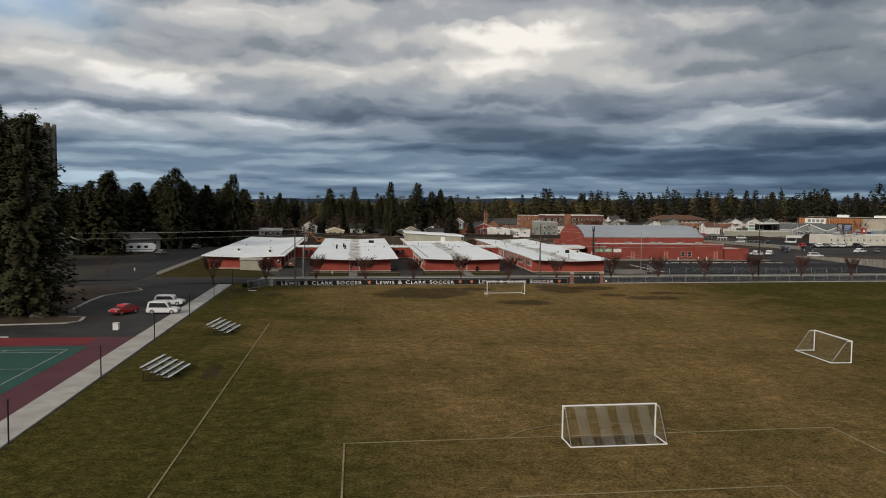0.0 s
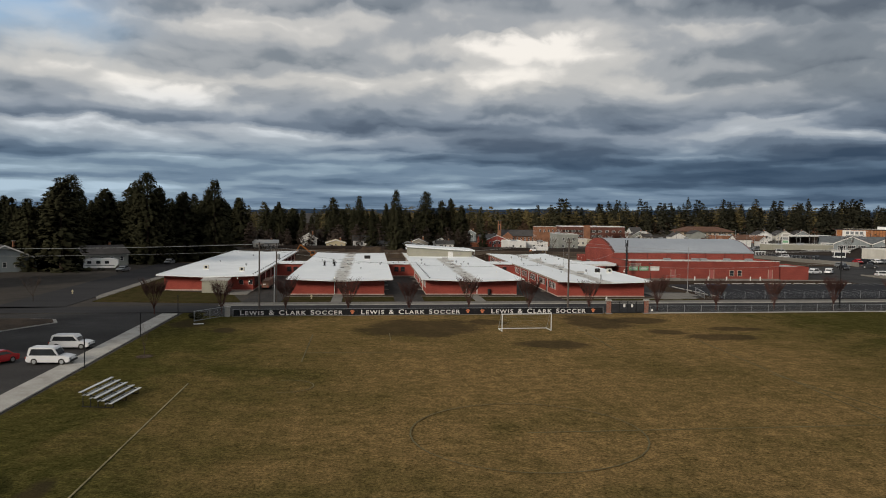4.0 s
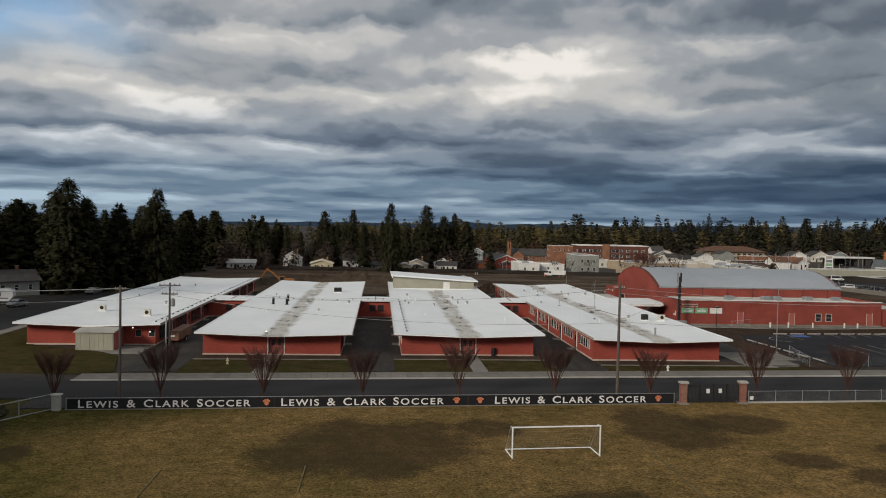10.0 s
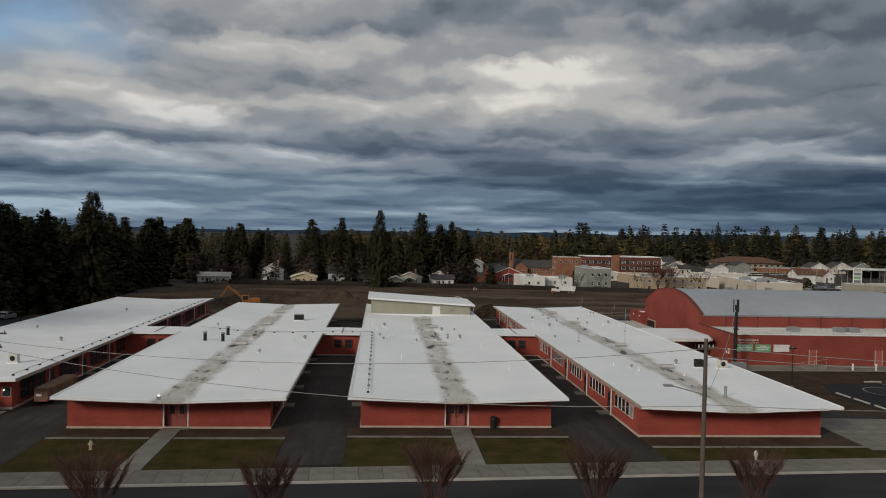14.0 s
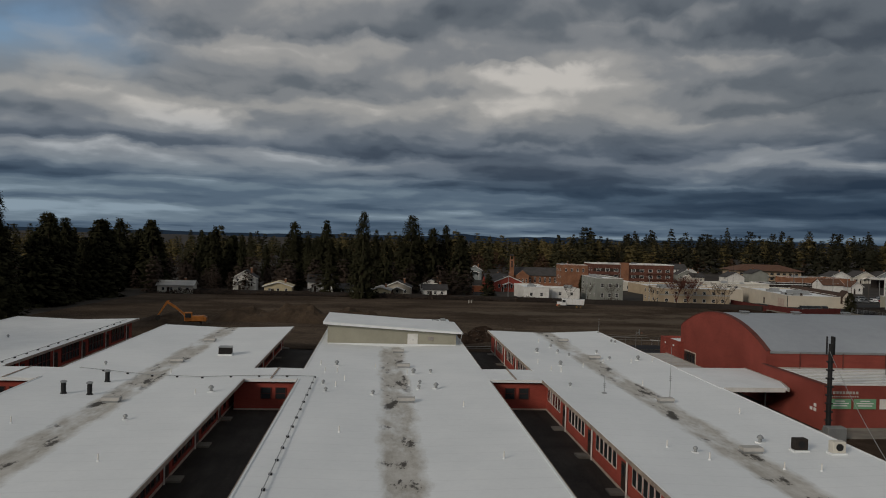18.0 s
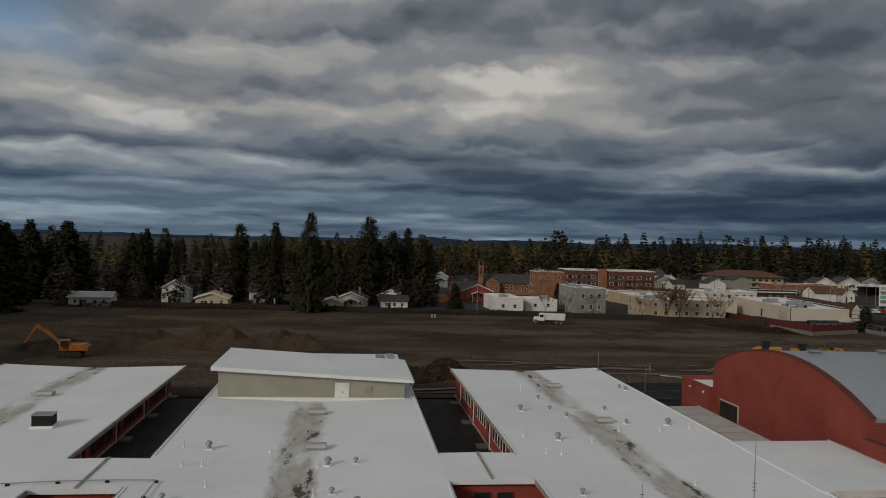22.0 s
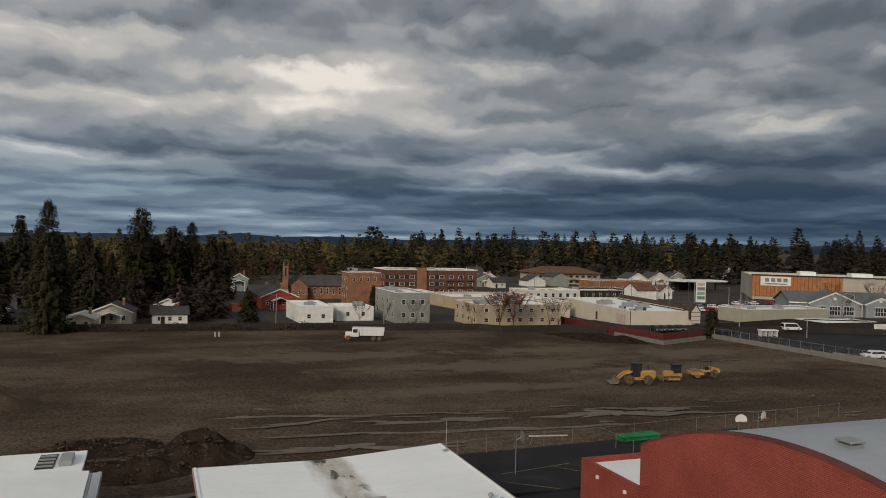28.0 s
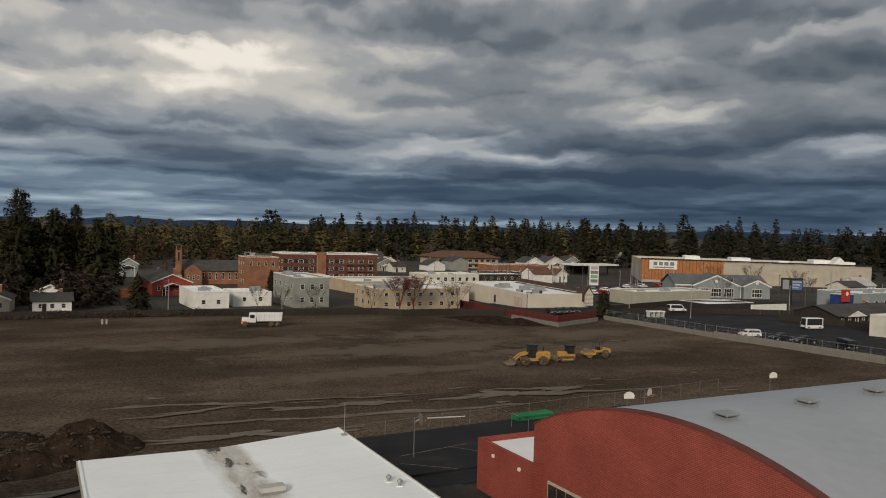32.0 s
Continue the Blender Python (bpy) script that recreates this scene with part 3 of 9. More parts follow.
def thing(name, m, label, category, group="", kind=""):
    ob = new(name)
    ob.matrix_world = m
    ob.empty_display_size = 0.3
    return tagged(ob, label, category, group, kind)


def mesh_of(name, bm, material):
    me = bpy.data.meshes.new(name)
    bmesh.ops.recalc_face_normals(bm, faces=bm.faces)
    bm.to_mesh(me)
    bm.free()
    me.materials.append(M[material])
    return me


def part(name, bm, material, parent=None, label=""):
    ob = new(name, bm if isinstance(bm, bpy.types.Mesh) else mesh_of(name, bm, material))
    if parent:
        ob.parent = parent
    if label:
        ob["label"] = label
    return ob


def structure(name, bm, material, label, category):
    return tagged(part(name, bm, material), label, category, "", "structure")


def box(x0, x1, y0, y1, z0, z1, bm=None):
    bm = bm or bmesh.new()
    v = [bm.verts.new((x, y, z)) for z in (z0, z1) for x, y in ((x0, y0), (x1, y0), (x1, y1), (x0, y1))]
    for q in ((3, 2, 1, 0), (4, 5, 6, 7), (0, 1, 5, 4), (1, 2, 6, 5), (2, 3, 7, 6), (3, 0, 4, 7)):
        bm.faces.new([v[i] for i in q])
    return bm


def bevelled(bm, w=0.03, segments=1):
    bmesh.ops.bevel(bm, geom=bm.edges[:], offset=w, segments=segments, affect="EDGES", clamp_overlap=True)
    return bm


def prism(profile, d0, d1, axis="x", bm=None):
    """A closed outline of (a, z) pairs drawn out along an axis: along x the pairs are (y, z), along y they are (x, z), along z (x, y)."""
    bm = bm or bmesh.new()
    put = {"x": lambda a, b, d: (d, a, b), "y": lambda a, b, d: (a, d, b), "z": lambda a, b, d: (a, b, d)}[axis]
    r0 = [bm.verts.new(put(a, b, d0)) for a, b in profile]
    r1 = [bm.verts.new(put(a, b, d1)) for a, b in profile]
    n = len(profile)
    for i in range(n):
        bm.faces.new((r0[i], r0[(i + 1) % n], r1[(i + 1) % n], r1[i]))
    bm.faces.new(r0[::-1])
    bm.faces.new(r1)
    return bm


def tube(p, q, r0, r1=None, sides=6, bm=None, caps=True):
    bm = bm or bmesh.new()
    p, q = Vector(p), Vector(q)
    r1 = r0 if r1 is None else r1
    d = (q - p).normalized()
    u = d.orthogonal().normalized()
    w = d.cross(u)
    rings = []
    for c, r in ((p, r0), (q, r1)):
        rings.append([bm.verts.new(c + (u * math.cos(2 * math.pi * i / sides) + w * math.sin(2 * math.pi * i / sides)) * r) for i in range(sides)])
    for i in range(sides):
        bm.faces.new((rings[0][i], rings[0][(i + 1) % sides], rings[1][(i + 1) % sides], rings[1][i]))
    if caps:
        bm.faces.new(rings[0][::-1])
        bm.faces.new(rings[1])
    return bm


def lathe(profile, sides=12, bm=None, centre=(0, 0, 0)):
    """A turned shape from (radius, z) pairs."""
    bm = bm or bmesh.new()
    c = Vector(centre)
    rings = [[bm.verts.new(c + Vector((r * math.cos(2 * math.pi * i / sides), r * math.sin(2 * math.pi * i / sides), z))) for i in range(sides)] for r, z in profile]
    for a, b in zip(rings, rings[1:]):
        for i in range(sides):
            bm.faces.new((a[i], a[(i + 1) % sides], b[(i + 1) % sides], b[i]))
    bm.faces.new(rings[0][::-1])
    bm.faces.new(rings[-1])
    return bm


def sheet(points, lift, thick=0.05):
    """A flat slab over the ground with the given outline (x, y), lying on the slope; it may not cross y = 265 by much."""
    bm = bmesh.new()
    top = [bm.verts.new((x, y, gz(y) + lift)) for x, y in points]
    low = [bm.verts.new((x, y, gz(y) + lift - thick)) for x, y in points]
    n = len(points)
    bm.faces.new(top)
    bm.faces.new(low[::-1])
    for i in range(n):
        bm.faces.new((low[i], low[(i + 1) % n], top[(i + 1) % n], top[i]))
    return bm


def grid(x0, x1, y0, y1, nx, ny, height):
    bm = bmesh.new()
    v = [[bm.verts.new((x0 + (x1 - x0) * i / nx, y0 + (y1 - y0) * j / ny, 0)) for i in range(nx + 1)] for j in range(ny + 1)]
    for row in v:
        for p in row:
            p.co.z = height(p.co.x, p.co.y)
    for j in range(ny):
        for i in range(nx):
            bm.faces.new((v[j][i], v[j][i + 1], v[j + 1][i + 1], v[j + 1][i]))
    return bm


def ragged(cx, cy, rx, ry, turn=0.0, n=26, rough=0.3, seed=0, bend=0.0):
    rnd = random.Random(seed)
    ph = [rnd.uniform(0, 6.28) for _ in range(4)]
    out = []
    for i in range(n):
        t = 2 * math.pi * i / n
        k = 1 + rough * (0.4 * math.sin(2 * t + ph[0]) + 0.3 * math.sin(11 * t + 2 * ph[1]) + 0.35 * math.sin(3 * t + ph[1]) + 0.3 * math.sin(5 * t + ph[2]) + 0.2 * math.sin(8 * t + ph[3]))
        x, y = rx * k * math.cos(t), ry * k * math.sin(t)
        y += bend * math.sin(x * 0.45 + ph[0]) + bend * 0.5 * math.sin(x * 1.1 + ph[2])
        c, s = math.cos(turn), math.sin(turn)
        out.append((cx + x * c - y * s, cy + x * s + y * c))
    return out


def words(name, text, size, depth, m, material, parent=None, label="", bold=0.0, width=None, small=None):
    cu = bpy.data.curves.new(name, "FONT")
    cu.body, cu.size, cu.extrude, cu.offset = text, size, depth, bold
    cu.align_x, cu.align_y = "CENTER", "CENTER"
    if small:
        cu.small_caps_scale, cu.space_character, cu.space_word = small, 1.22, 1.25
        for f in cu.body_format:
            f.use_small_caps = True
    tmp = new(name, cu)
    me = bpy.data.meshes.new_from_object(tmp.evaluated_get(bpy.context.evaluated_depsgraph_get()))
    bpy.data.objects.remove(tmp)
    if width:
        span = max(v.co.x for v in me.vertices) - min(v.co.x for v in me.vertices)
        me.transform(Matrix.Diagonal((width / span, 1, 1, 1)))
    bm = bmesh.new()
    bm.from_mesh(me)
    left, islands = set(bm.verts), []
    while left:                                    # one part for each letter
        stack, seen = [left.pop()], set()
        while stack:
            v = stack.pop()
            seen.add(v)
            for e in v.link_edges:
                o = e.other_vert(v)
                if o in left:
                    left.discard(o)
                    stack.append(o)
        islands.append(seen)
    islands.sort(key=lambda s: min(v.co.x for v in s))
    for s in islands:
        one = bmesh.new()
        table = {v: one.verts.new(v.co) for v in s}
        for f in bm.faces:
            if f.verts[0] in s:
                one.faces.new([table[v] for v in f.verts])
        part(name, one, material, parent, label).matrix_local = m
    bm.free()


# ---- ground ----


def far_lift(x, y):
    """The country rises a little beyond the town, to the east."""
    d = math.hypot(x - 17, y - 213)
    a = math.degrees(math.atan2(x - 17, y - 213))
    k = max(0.0, min(1.0, (d - 480) / 300)) * max(0.0, min(1.0, (a - 6) / 30))
    return 9.0 * k * k * (3 - 2 * k)


ROAD = 0.05                                      # the street runs at a slight angle to the school


def street(x, y):
    return (x, y + ROAD * x)


structure("ground", grid(-4200, 4200, -600, 4600, 60, 400, lambda x, y: gz(y) + far_lift(x, y) - 0.06), "town", "dull olive-brown earth and grass reaching to the horizon", "ground")
structure("ground_field", grid(-44.6, 150, -60, 158, 40, 44, lambda x, y: 0.035 * noise.noise((x * 0.05, y * 0.05, 0)) - 0.01 if y < 140 else 0.0), "grass", "worn winter sports turf, brown and olive in patches", "turf")
structure("ground_dirt", grid(-72, 141, 266, 398, 70, 44, lambda x, y: gz(y) + 0.03 + 0.17 * max(-0.2, noise.noise((x * 0.06, y * 0.09, 3))) * min(1, (y - 266) / 10, (398 - y) / 8, (141 - x) / 8)), "earth", "graded dark bare earth of a cleared building site", "building site")

# street with kerbs and pavements
structure("road", sheet([street(-150, 159.6), street(230, 159.6), street(230, 167.9), street(-150, 167.9)], 0.0), "asphalt", "dark worn asphalt street between kerbs", "road")
walkway = structure("pavement", sheet([street(-41, 168.15), street(110, 168.15), street(110, 171.3), street(-41, 171.3)], 0.11, 0.2), "lot", "pale concrete pavement along the school", "pavement")
slab = mesh_of("slab", box(-0.885, 0.885, -1.56, 1.56, 0.0, 0.03), "slabs")
for i in range(84):
    sx_, sy_ = street(-40.1 + i * 1.8, 169.73)
    part("slab", slab, "", walkway).matrix_local = pose(sx_, sy_, 0.105, 0, 0, math.degrees(math.atan(ROAD)))
structure("kerb", sheet([street(-41, 167.9), street(110, 167.9), street(110, 168.13), street(-41, 168.13)], 0.14, 0.22), "palewall", "pale concrete kerb of the street", "kerb")
structure("kerb_near", sheet([street(-150, 159.35), street(150, 159.35), street(150, 159.6), street(-150, 159.6)], 0.1, 0.2), "lot", "dark worn kerb on the playing field side", "kerb")
structure("verge", sheet([street(-41, 155.4), street(150, 155.4), street(150, 159.33), street(-41, 159.33)], 0.07, 0.1), "lot", "strip of worn asphalt and grit behind the fence", "verge")
structure("road_side", prism([(-76, 162), (-65, 164), (-65, 264.9), (-76, 264.9)], -0.05, 0.0, "z"), "asphalt", "dark asphalt side street beside the school lawn", "road")
structure("kerb_side", prism([(-65, 180), (-64.7, 180), (-64.7, 264.9), (-65, 264.9)], -0.05, 0.14, "z"), "concrete", "pale kerb and walk of the side street", "kerb")
structure("pavement_side", prism([(-64.7, 178), (-63.2, 174), (-63.2, 264.9), (-64.7, 264.9)], -0.05, 0.12, "z"), "concrete", "pale concrete pavement beside the side street", "pavement")

# school grounds
structure("yard", prism([(-38, 171.0), (45, 173.6), (45, 264.9), (-38, 264.9)], -0.05, 0.02, "z"), "alley", "dark asphalt yards and alleys between the wings", "yard")
for i, (x0, x1, y1) in enumerate(((-31.4, -22.9, 181.6), (-20.9, -11.6, 181.6), (-6.3, 2.9, 182.2), (4.9, 13.3, 182.2), (19.9, 46.0, 179.0))):
    structure("lawn", prism([(x0, 171.35 + ROAD * x0), (x1, 171.35 + ROAD * x1), (x1, y1 - 2.6), (x0, y1 - 2.6)], -0.05, 0.06, "z"), "lawn", "short winter lawn between pavement and building", "lawn")
    structure("planting_bed", prism([(x0, y1 - 2.1), (x1, y1 - 2.1), (x1, y1 + 0.9), (x0, y1 + 0.9)], -0.05, 0.05, "z"), "mound", "narrow bare earth bed along the wall", "planting bed")
    structure("edging", prism([(x0, y1 - 2.55), (x1, y1 - 2.55), (x1, y1 - 2.15), (x0, y1 - 2.15)], -0.05, 0.10, "z"), "concrete", "low concrete edging of the bed", "edging")
structure("lawn_corner", prism([(-63.1, 171.5), (-41, 169.6), (-38.2, 171.0), (-41, 181), (-44, 184), (-55, 189.5), (-57, 264), (-63.1, 264)], -0.05, 0.07, "z"), "lawn", "short winter lawn on the street corner", "lawn")
structure("path_entrance", prism([(-22.8, 170.5), (-21.0, 170.6), (-21.0, 182.5), (-22.8, 182.5)], -0.05, 0.09, "z"), "concrete", "concrete path to the entrance", "path")
structure("path_entrance_east", prism([(3.0, 171.7), (4.8, 171.8), (4.8, 183.2), (3.0, 183.2)], -0.05, 0.09, "z"), "concrete", "concrete path to the entrance", "path")
structure("apron", prism([(-48, 183), (-39, 183), (-39, 189), (-48, 189)], -0.05, 0.06, "z"), "concrete", "concrete apron before the porch", "apron")
structure("ground_grit", prism([(45, 174.5), (50.9, 175), (50.2, 188), (49.4, 199.2), (51.8, 205.2), (100, 208.6), (100, 214.9), (45.1, 213.9)], -0.05, 0.03, "z"), "mulch", "brown bark mulch planting ground before the gym", "ground")
pavers = structure("path_gym", prism([(38.9, 175.4), (45.2, 176.0), (50.0, 181.6), (47.2, 188.0), (41.6, 188.2), (38.9, 186.4)], -0.05, 0.07, "z"), "lot", "pale square concrete pavers towards the gym", "path")
paver = mesh_of("slab", box(-0.93, 0.93, -0.93, 0.93, 0.0, 0.05), "slabs")
for i in range(6):
    for j in range(7):
        px_, py_ = 39.95 + 1.9 * i, 176.6 + 1.9 * j - 0.1 * i
        if py_ > 175.9 + 0.12 * (px_ - 38.9) + max(0.0, px_ - 44.6) * 1.1 and py_ < 187.3 and px_ < 49.2 - max(0.0, py_ - 183.0) * 0.35:
            part("slab", paver, "", pavers).location = (px_, py_, 0.06)
structure("parking_gym", prism([(51.2, 176.9), (140, 180), (140, 208.5), (52.0, 205.0), (49.6, 199.0), (50.4, 188.0)], -0.05, 0.05, "z"), "newasphalt", "fresh blue-black asphalt parking lot", "parking lot")
structure("walk_gym", prism([(45, 214.2), (98, 215.2), (98, 216.9), (45, 216.9)], -0.05, 0.12, "z"), "concrete", "pale concrete walk along the gym wall", "path")
structure("yard_gym", prism([(98, 205), (260, 214), (260, 264.9), (98, 264.9)], -0.05, 0.01, "z"), "lot", "worn asphalt yard beside the gym", "yard")

# courts and car park beside the field
structure("path_field", prism([(-47.4, 20), (-44.6, 20), (-45.2, 156), (-47.6, 156)], -0.05, 0.06, "z"), "palewall", "pale concrete path between courts and field", "path")
structure("court_surround", prism([(-110, 20), (-47.5, 20), (-47.5, 99), (-110, 99)], -0.05, 0.02, "z"), "courtplum", "plum-coloured tennis court surround", "tennis court")
structure("court_band", prism([(-110, 94.2), (-51.6, 94.2), (-51.6, 98.8), (-110, 98.8)], 0.021, 0.028, "z"), "courtred", "red band of the tennis court surround", "tennis court")
structure("court", prism([(-80, 70), (-51, 70), (-51, 93.2), (-80, 93.2)], 0.021, 0.03, "z"), "courtgreen", "green tennis court", "tennis court")
for x0, x1, y0, y1 in ((-78, -52.5, 91.2, 91.32), (-78, -52.5, 72, 72.12), (-78, -52.5, 89.8, 89.9), (-52.6, -52.5, 72, 91.3), (-58.9, -58.8, 72, 91.3), (-78, -52.5, 81.6, 81.7)):
    structure("court_line", box(x0, x1, y0, y1, 0.03, 0.036), "paint", "white tennis court line", "court line")
structure("car_park", prism([(-100, 99), (-47.6, 99), (-47.6, 156.5), (-62, 156.5), (-100, 150)], -0.05, 0.02, "z"), "lot", "worn grey asphalt car park", "car park")
structure("kerb_car_park", prism([(-110, 99.0), (-62, 99.0), (-62, 99.25), (-110, 99.25)], -0.05, 0.15, "z"), "palewall", "pale kerb between car park and courts", "kerb")
BED = [(-120, 117), (-67, 118.6), (-62.6, 121.5), (-63.4, 132), (-63.2, 139), (-59.2, 146.5), (-60.5, 149.4), (-64, 150.2), (-120, 150.2)]
ISLAND = [(-120, 106.5), (-66.7, 108.0), (-59.0, 109.2), (-57.8, 111.2), (-58.3, 114.4), (-62, 115.3), (-120, 113.5)]
for pts in (BED, ISLAND):
    cx, cy = (-90, 134) if pts is BED else (-90, 110.8)
    structure("kerb_bed", prism(pts, -0.05, 0.14, "z"), "palewall", "pale concrete kerb around a planted bed", "kerb")
    structure("bed_car_park", prism([(x + (0.35 if x < cx else -0.35), y + (0.35 if y < cy else -0.35)) for x, y in pts], 0.1, 0.19, "z"), "mound", "brown planted bed under the pines", "planting bed")
ub = thing("utility_cabinet", pose(-51.2, 104.0, 0.02), "small white utility cabinet on the car park", "cabinet")
part("body", bevelled(box(-0.35, 0.35, -0.3, 0.3, 0.0, 0.85), 0.04), "white", ub)
part("lid", bevelled(box(-0.38, 0.38, -0.33, 0.33, 0.85, 0.92), 0.02), "offwhite", ub)

# pitch markings
for p in ([(-32.8, -20), (-32.68, -20), (-32.68, 108), (-32.8, 108)], [(-22, 56.2), (14.4, 57.2), (14.4, 57.32), (-22, 56.32)], [(-22.06, 30), (-21.94, 30), (-21.94, 56.3), (-22.06, 56.3)],
          [(14.34, 30), (14.46, 30), (14.46, 57.3), (14.34, 57.3)], [(-12.1, 45.8), (4.2, 46.1), (4.2, 46.22), (-12.1, 45.92)], [(4.14, 32), (4.26, 32), (4.26, 46.2), (4.14, 46.2)], [(-12.16, 32), (-12.04, 32), (-12.04, 45.9), (-12.16, 45.9)],
          [(-13.45, 131), (-13.35, 131), (-13.35, 136.6), (-13.45, 136.6)], [(13.0, 124), (13.1, 124), (13.3, 141.4), (13.2, 141.4)], [(-23.3, 118), (-23.2, 118), (-23.3, 136), (-23.4, 136)], [(-23.3, 123.0), (-10, 123.2), (-10, 123.28), (-23.3, 123.08)],
          [(40, 20), (40.1, 20), (25, 110), (24.9, 110)], [(-4.4, 90.6), (30, 91.4), (30, 91.5), (-4.4, 90.7)], [(24.4, 70), (24.5, 70), (26.1, 131), (26, 131)]):
    structure("pitch_line", sheet(p, 0.045, 0.03), "faintline" if p[0][0] in (40, -4.4, 24.4) or p[0][1] > 115 else "line", "faded chalk line on the turf", "pitch line")
for r, cx, cy, a0, a1 in ((9.2, -3.8, 50.5, 0.22, 0.78), (2.4, -23.6, 106.5, -0.6, 0.6), (8.6, -4.4, 90.5, 0.0, 2.0)):
    n = 36
    ts = [math.pi * (a0 + (a1 - a0) * i / n) for i in range(n + 1)]
    bm = bmesh.new()
    a_in = [bm.verts.new((cx + r * math.cos(t), cy + r * math.sin(t), 0.045)) for t in ts]
    a_out = [bm.verts.new((cx + (r + 0.12) * math.cos(t), cy + (r + 0.12) * math.sin(t), 0.045)) for t in ts]
    for i in range(n):
        bm.faces.new((a_in[i], a_in[i + 1], a_out[i + 1], a_out[i]))
    structure("pitch_arc", bm, "faintline" if cy > 60 else "line", "faded chalk arc on the turf", "pitch line")

# bays and wheel marks
for i in range(26):
    x = 60 + i * 2.75
    structure("bay_line", box(x, x + 0.1, 200.5 + 0.04 * x, 205.5 + 0.04 * x, 0.05, 0.056), "bluepaint" if i in (1, 2) else "paint", "painted parking bay line", "bay line")
for i in range(14):
    x = 62 + i * 2.75
    structure("bay_line", box(x, x + 0.1, 186, 195, 0.05, 0.056), "paint", "painted parking bay line", "bay line")
structure("bay_mark", box(60.5, 63.2, 203.2, 205.2, 0.05, 0.055), "bluepaint", "blue painted accessible bay", "bay mark")
ring = bmesh.new()
ring_in = [ring.verts.new((57.5 + 2.6 * math.cos(0.2 * i), 200.5 + 2.6 * math.sin(0.2 * i), 0.056)) for i in range(24)]
ring_out = [ring.verts.new((57.5 + 2.75 * math.cos(0.2 * i), 200.5 + 2.75 * math.sin(0.2 * i), 0.056)) for i in range(24)]
for i in range(23):
    ring.faces.new((ring_in[i], ring_in[i + 1], ring_out[i + 1], ring_out[i]))
structure("bay_circle", ring, "paint", "white painted circle on the lot", "bay line")
wet = [(33, 296.4, 6, 0.5, -0.16), (47, 294.2, 6.5, 0.25, -0.15), (73, 290.3, 6, 0.6, -0.13), (46.5, 290.4, 6.0, 0.8, -0.15), (66.5, 288.8, 6.6, 1.5, -0.06), (34, 281.6, 6.4, 1.1, -0.18), (31, 293.4, 5.2, 0.42, 0.12), (38, 286.6, 8, 0.4, -0.15), (54, 284.6, 9, 0.45, -0.1), (20, 271.5, 9, 0.7, 0.05), (78, 286.4, 7, 0.35, -0.12), (24, 269.2, 7, 0.4, 0)]
rnd_wet = random.Random(17)
for _ in range(18):
    x = rnd_wet.uniform(22, 100)
    wet.append((x, 296.5 - 0.13 * (x - 22) + rnd_wet.uniform(-13, 7), rnd_wet.uniform(0.5, 1.8), rnd_wet.uniform(0.1, 0.35), rnd_wet.uniform(-0.25, 0.05)))
for _ in range(3):
    wet.append((rnd_wet.uniform(50, 125), rnd_wet.uniform(300, 345), rnd_wet.uniform(0.8, 3.0), rnd_wet.uniform(0.1, 0.3), rnd_wet.uniform(-0.5, 0.1)))
for i, (cx, cy, rx, ry, tn) in enumerate(wet):
    structure("wet_track", sheet(ragged(cx, cy, rx, ry, tn, 64 if i < 12 else 14, 0.8 if i < 12 else 0.5, 40 + i, 0.3 if i < 12 else 0.0), 0.17 + 0.0006 * i, 0.05), "wetmud", "pale wet wheel track with standing water", "wet track")

# ---- the school ----
pane_mesh = mesh_of("pane", box(-0.42, 0.42, -0.012, 0.012, -0.72, 0.72), "glass")
pane_pale = mesh_of("pane", box(-0.42, 0.42, -0.012, 0.012, -0.72, 0.72), "paleglass")


def frame_mesh(w, h, bar=0.07, d=0.06, mullion=True, material="white"):
    bm = bmesh.new()
    for x0, x1, z0, z1 in ((-w, -w + bar, -h, h), (w - bar, w, -h, h), (-w + bar, w - bar, -h, -h + bar), (-w + bar, w - bar, h - bar, h)) + (((-w + bar, w - bar, -0.03, 0.03),) if mullion else ()):
        box(x0, x1, -d, d, z0, z1, bm)
    return mesh_of("window_frame", bm, material)


wing_frame = frame_mesh(0.46, 0.8, 0.03, 0.02, False)
dark_frame = frame_mesh(0.5, 0.8, 0.06, 0.06, True, "soffit")


def window_at(parent, m, frame_me, pane_me, scale=(1, 1, 1)):
    """A window with its frame and pane under a building; its face looks along local -y."""
    w = new("window")
    w.parent = parent
    w.matrix_local = m
    f = part("frame", frame_me, "", w)
    p = part("pane", pane_me, "", w)
    for o in (f, p):
        o.scale = scale
    return w


def wall_ring(x0, x1, y0, y1, z, t=0.3, z0=0.0):
    bm = bmesh.new()
    outer = [(x0, y0), (x1, y0), (x1, y1), (x0, y1)]
    box(x0, x1, y0, y0 + t, z0, z, bm)
    box(x0, x1, y1 - t, y1, z0, z, bm)
    box(x0, x0 + t, y0 + t, y1 - t, z0, z, bm)
    box(x1 - t, x1, y0 + t, y1 - t, z0, z, bm)
    return bm


def butterfly(w, L, edge, valley, t=0.22):
    """A roof slab that dips to a valley along its middle."""
    k = 0.35
    return prism([(-w, edge), (-k, valley), (k, valley), (w, edge), (w, edge - t), (k, valley - t), (-k, valley - t), (-w, edge - t)], 0, L, "y")


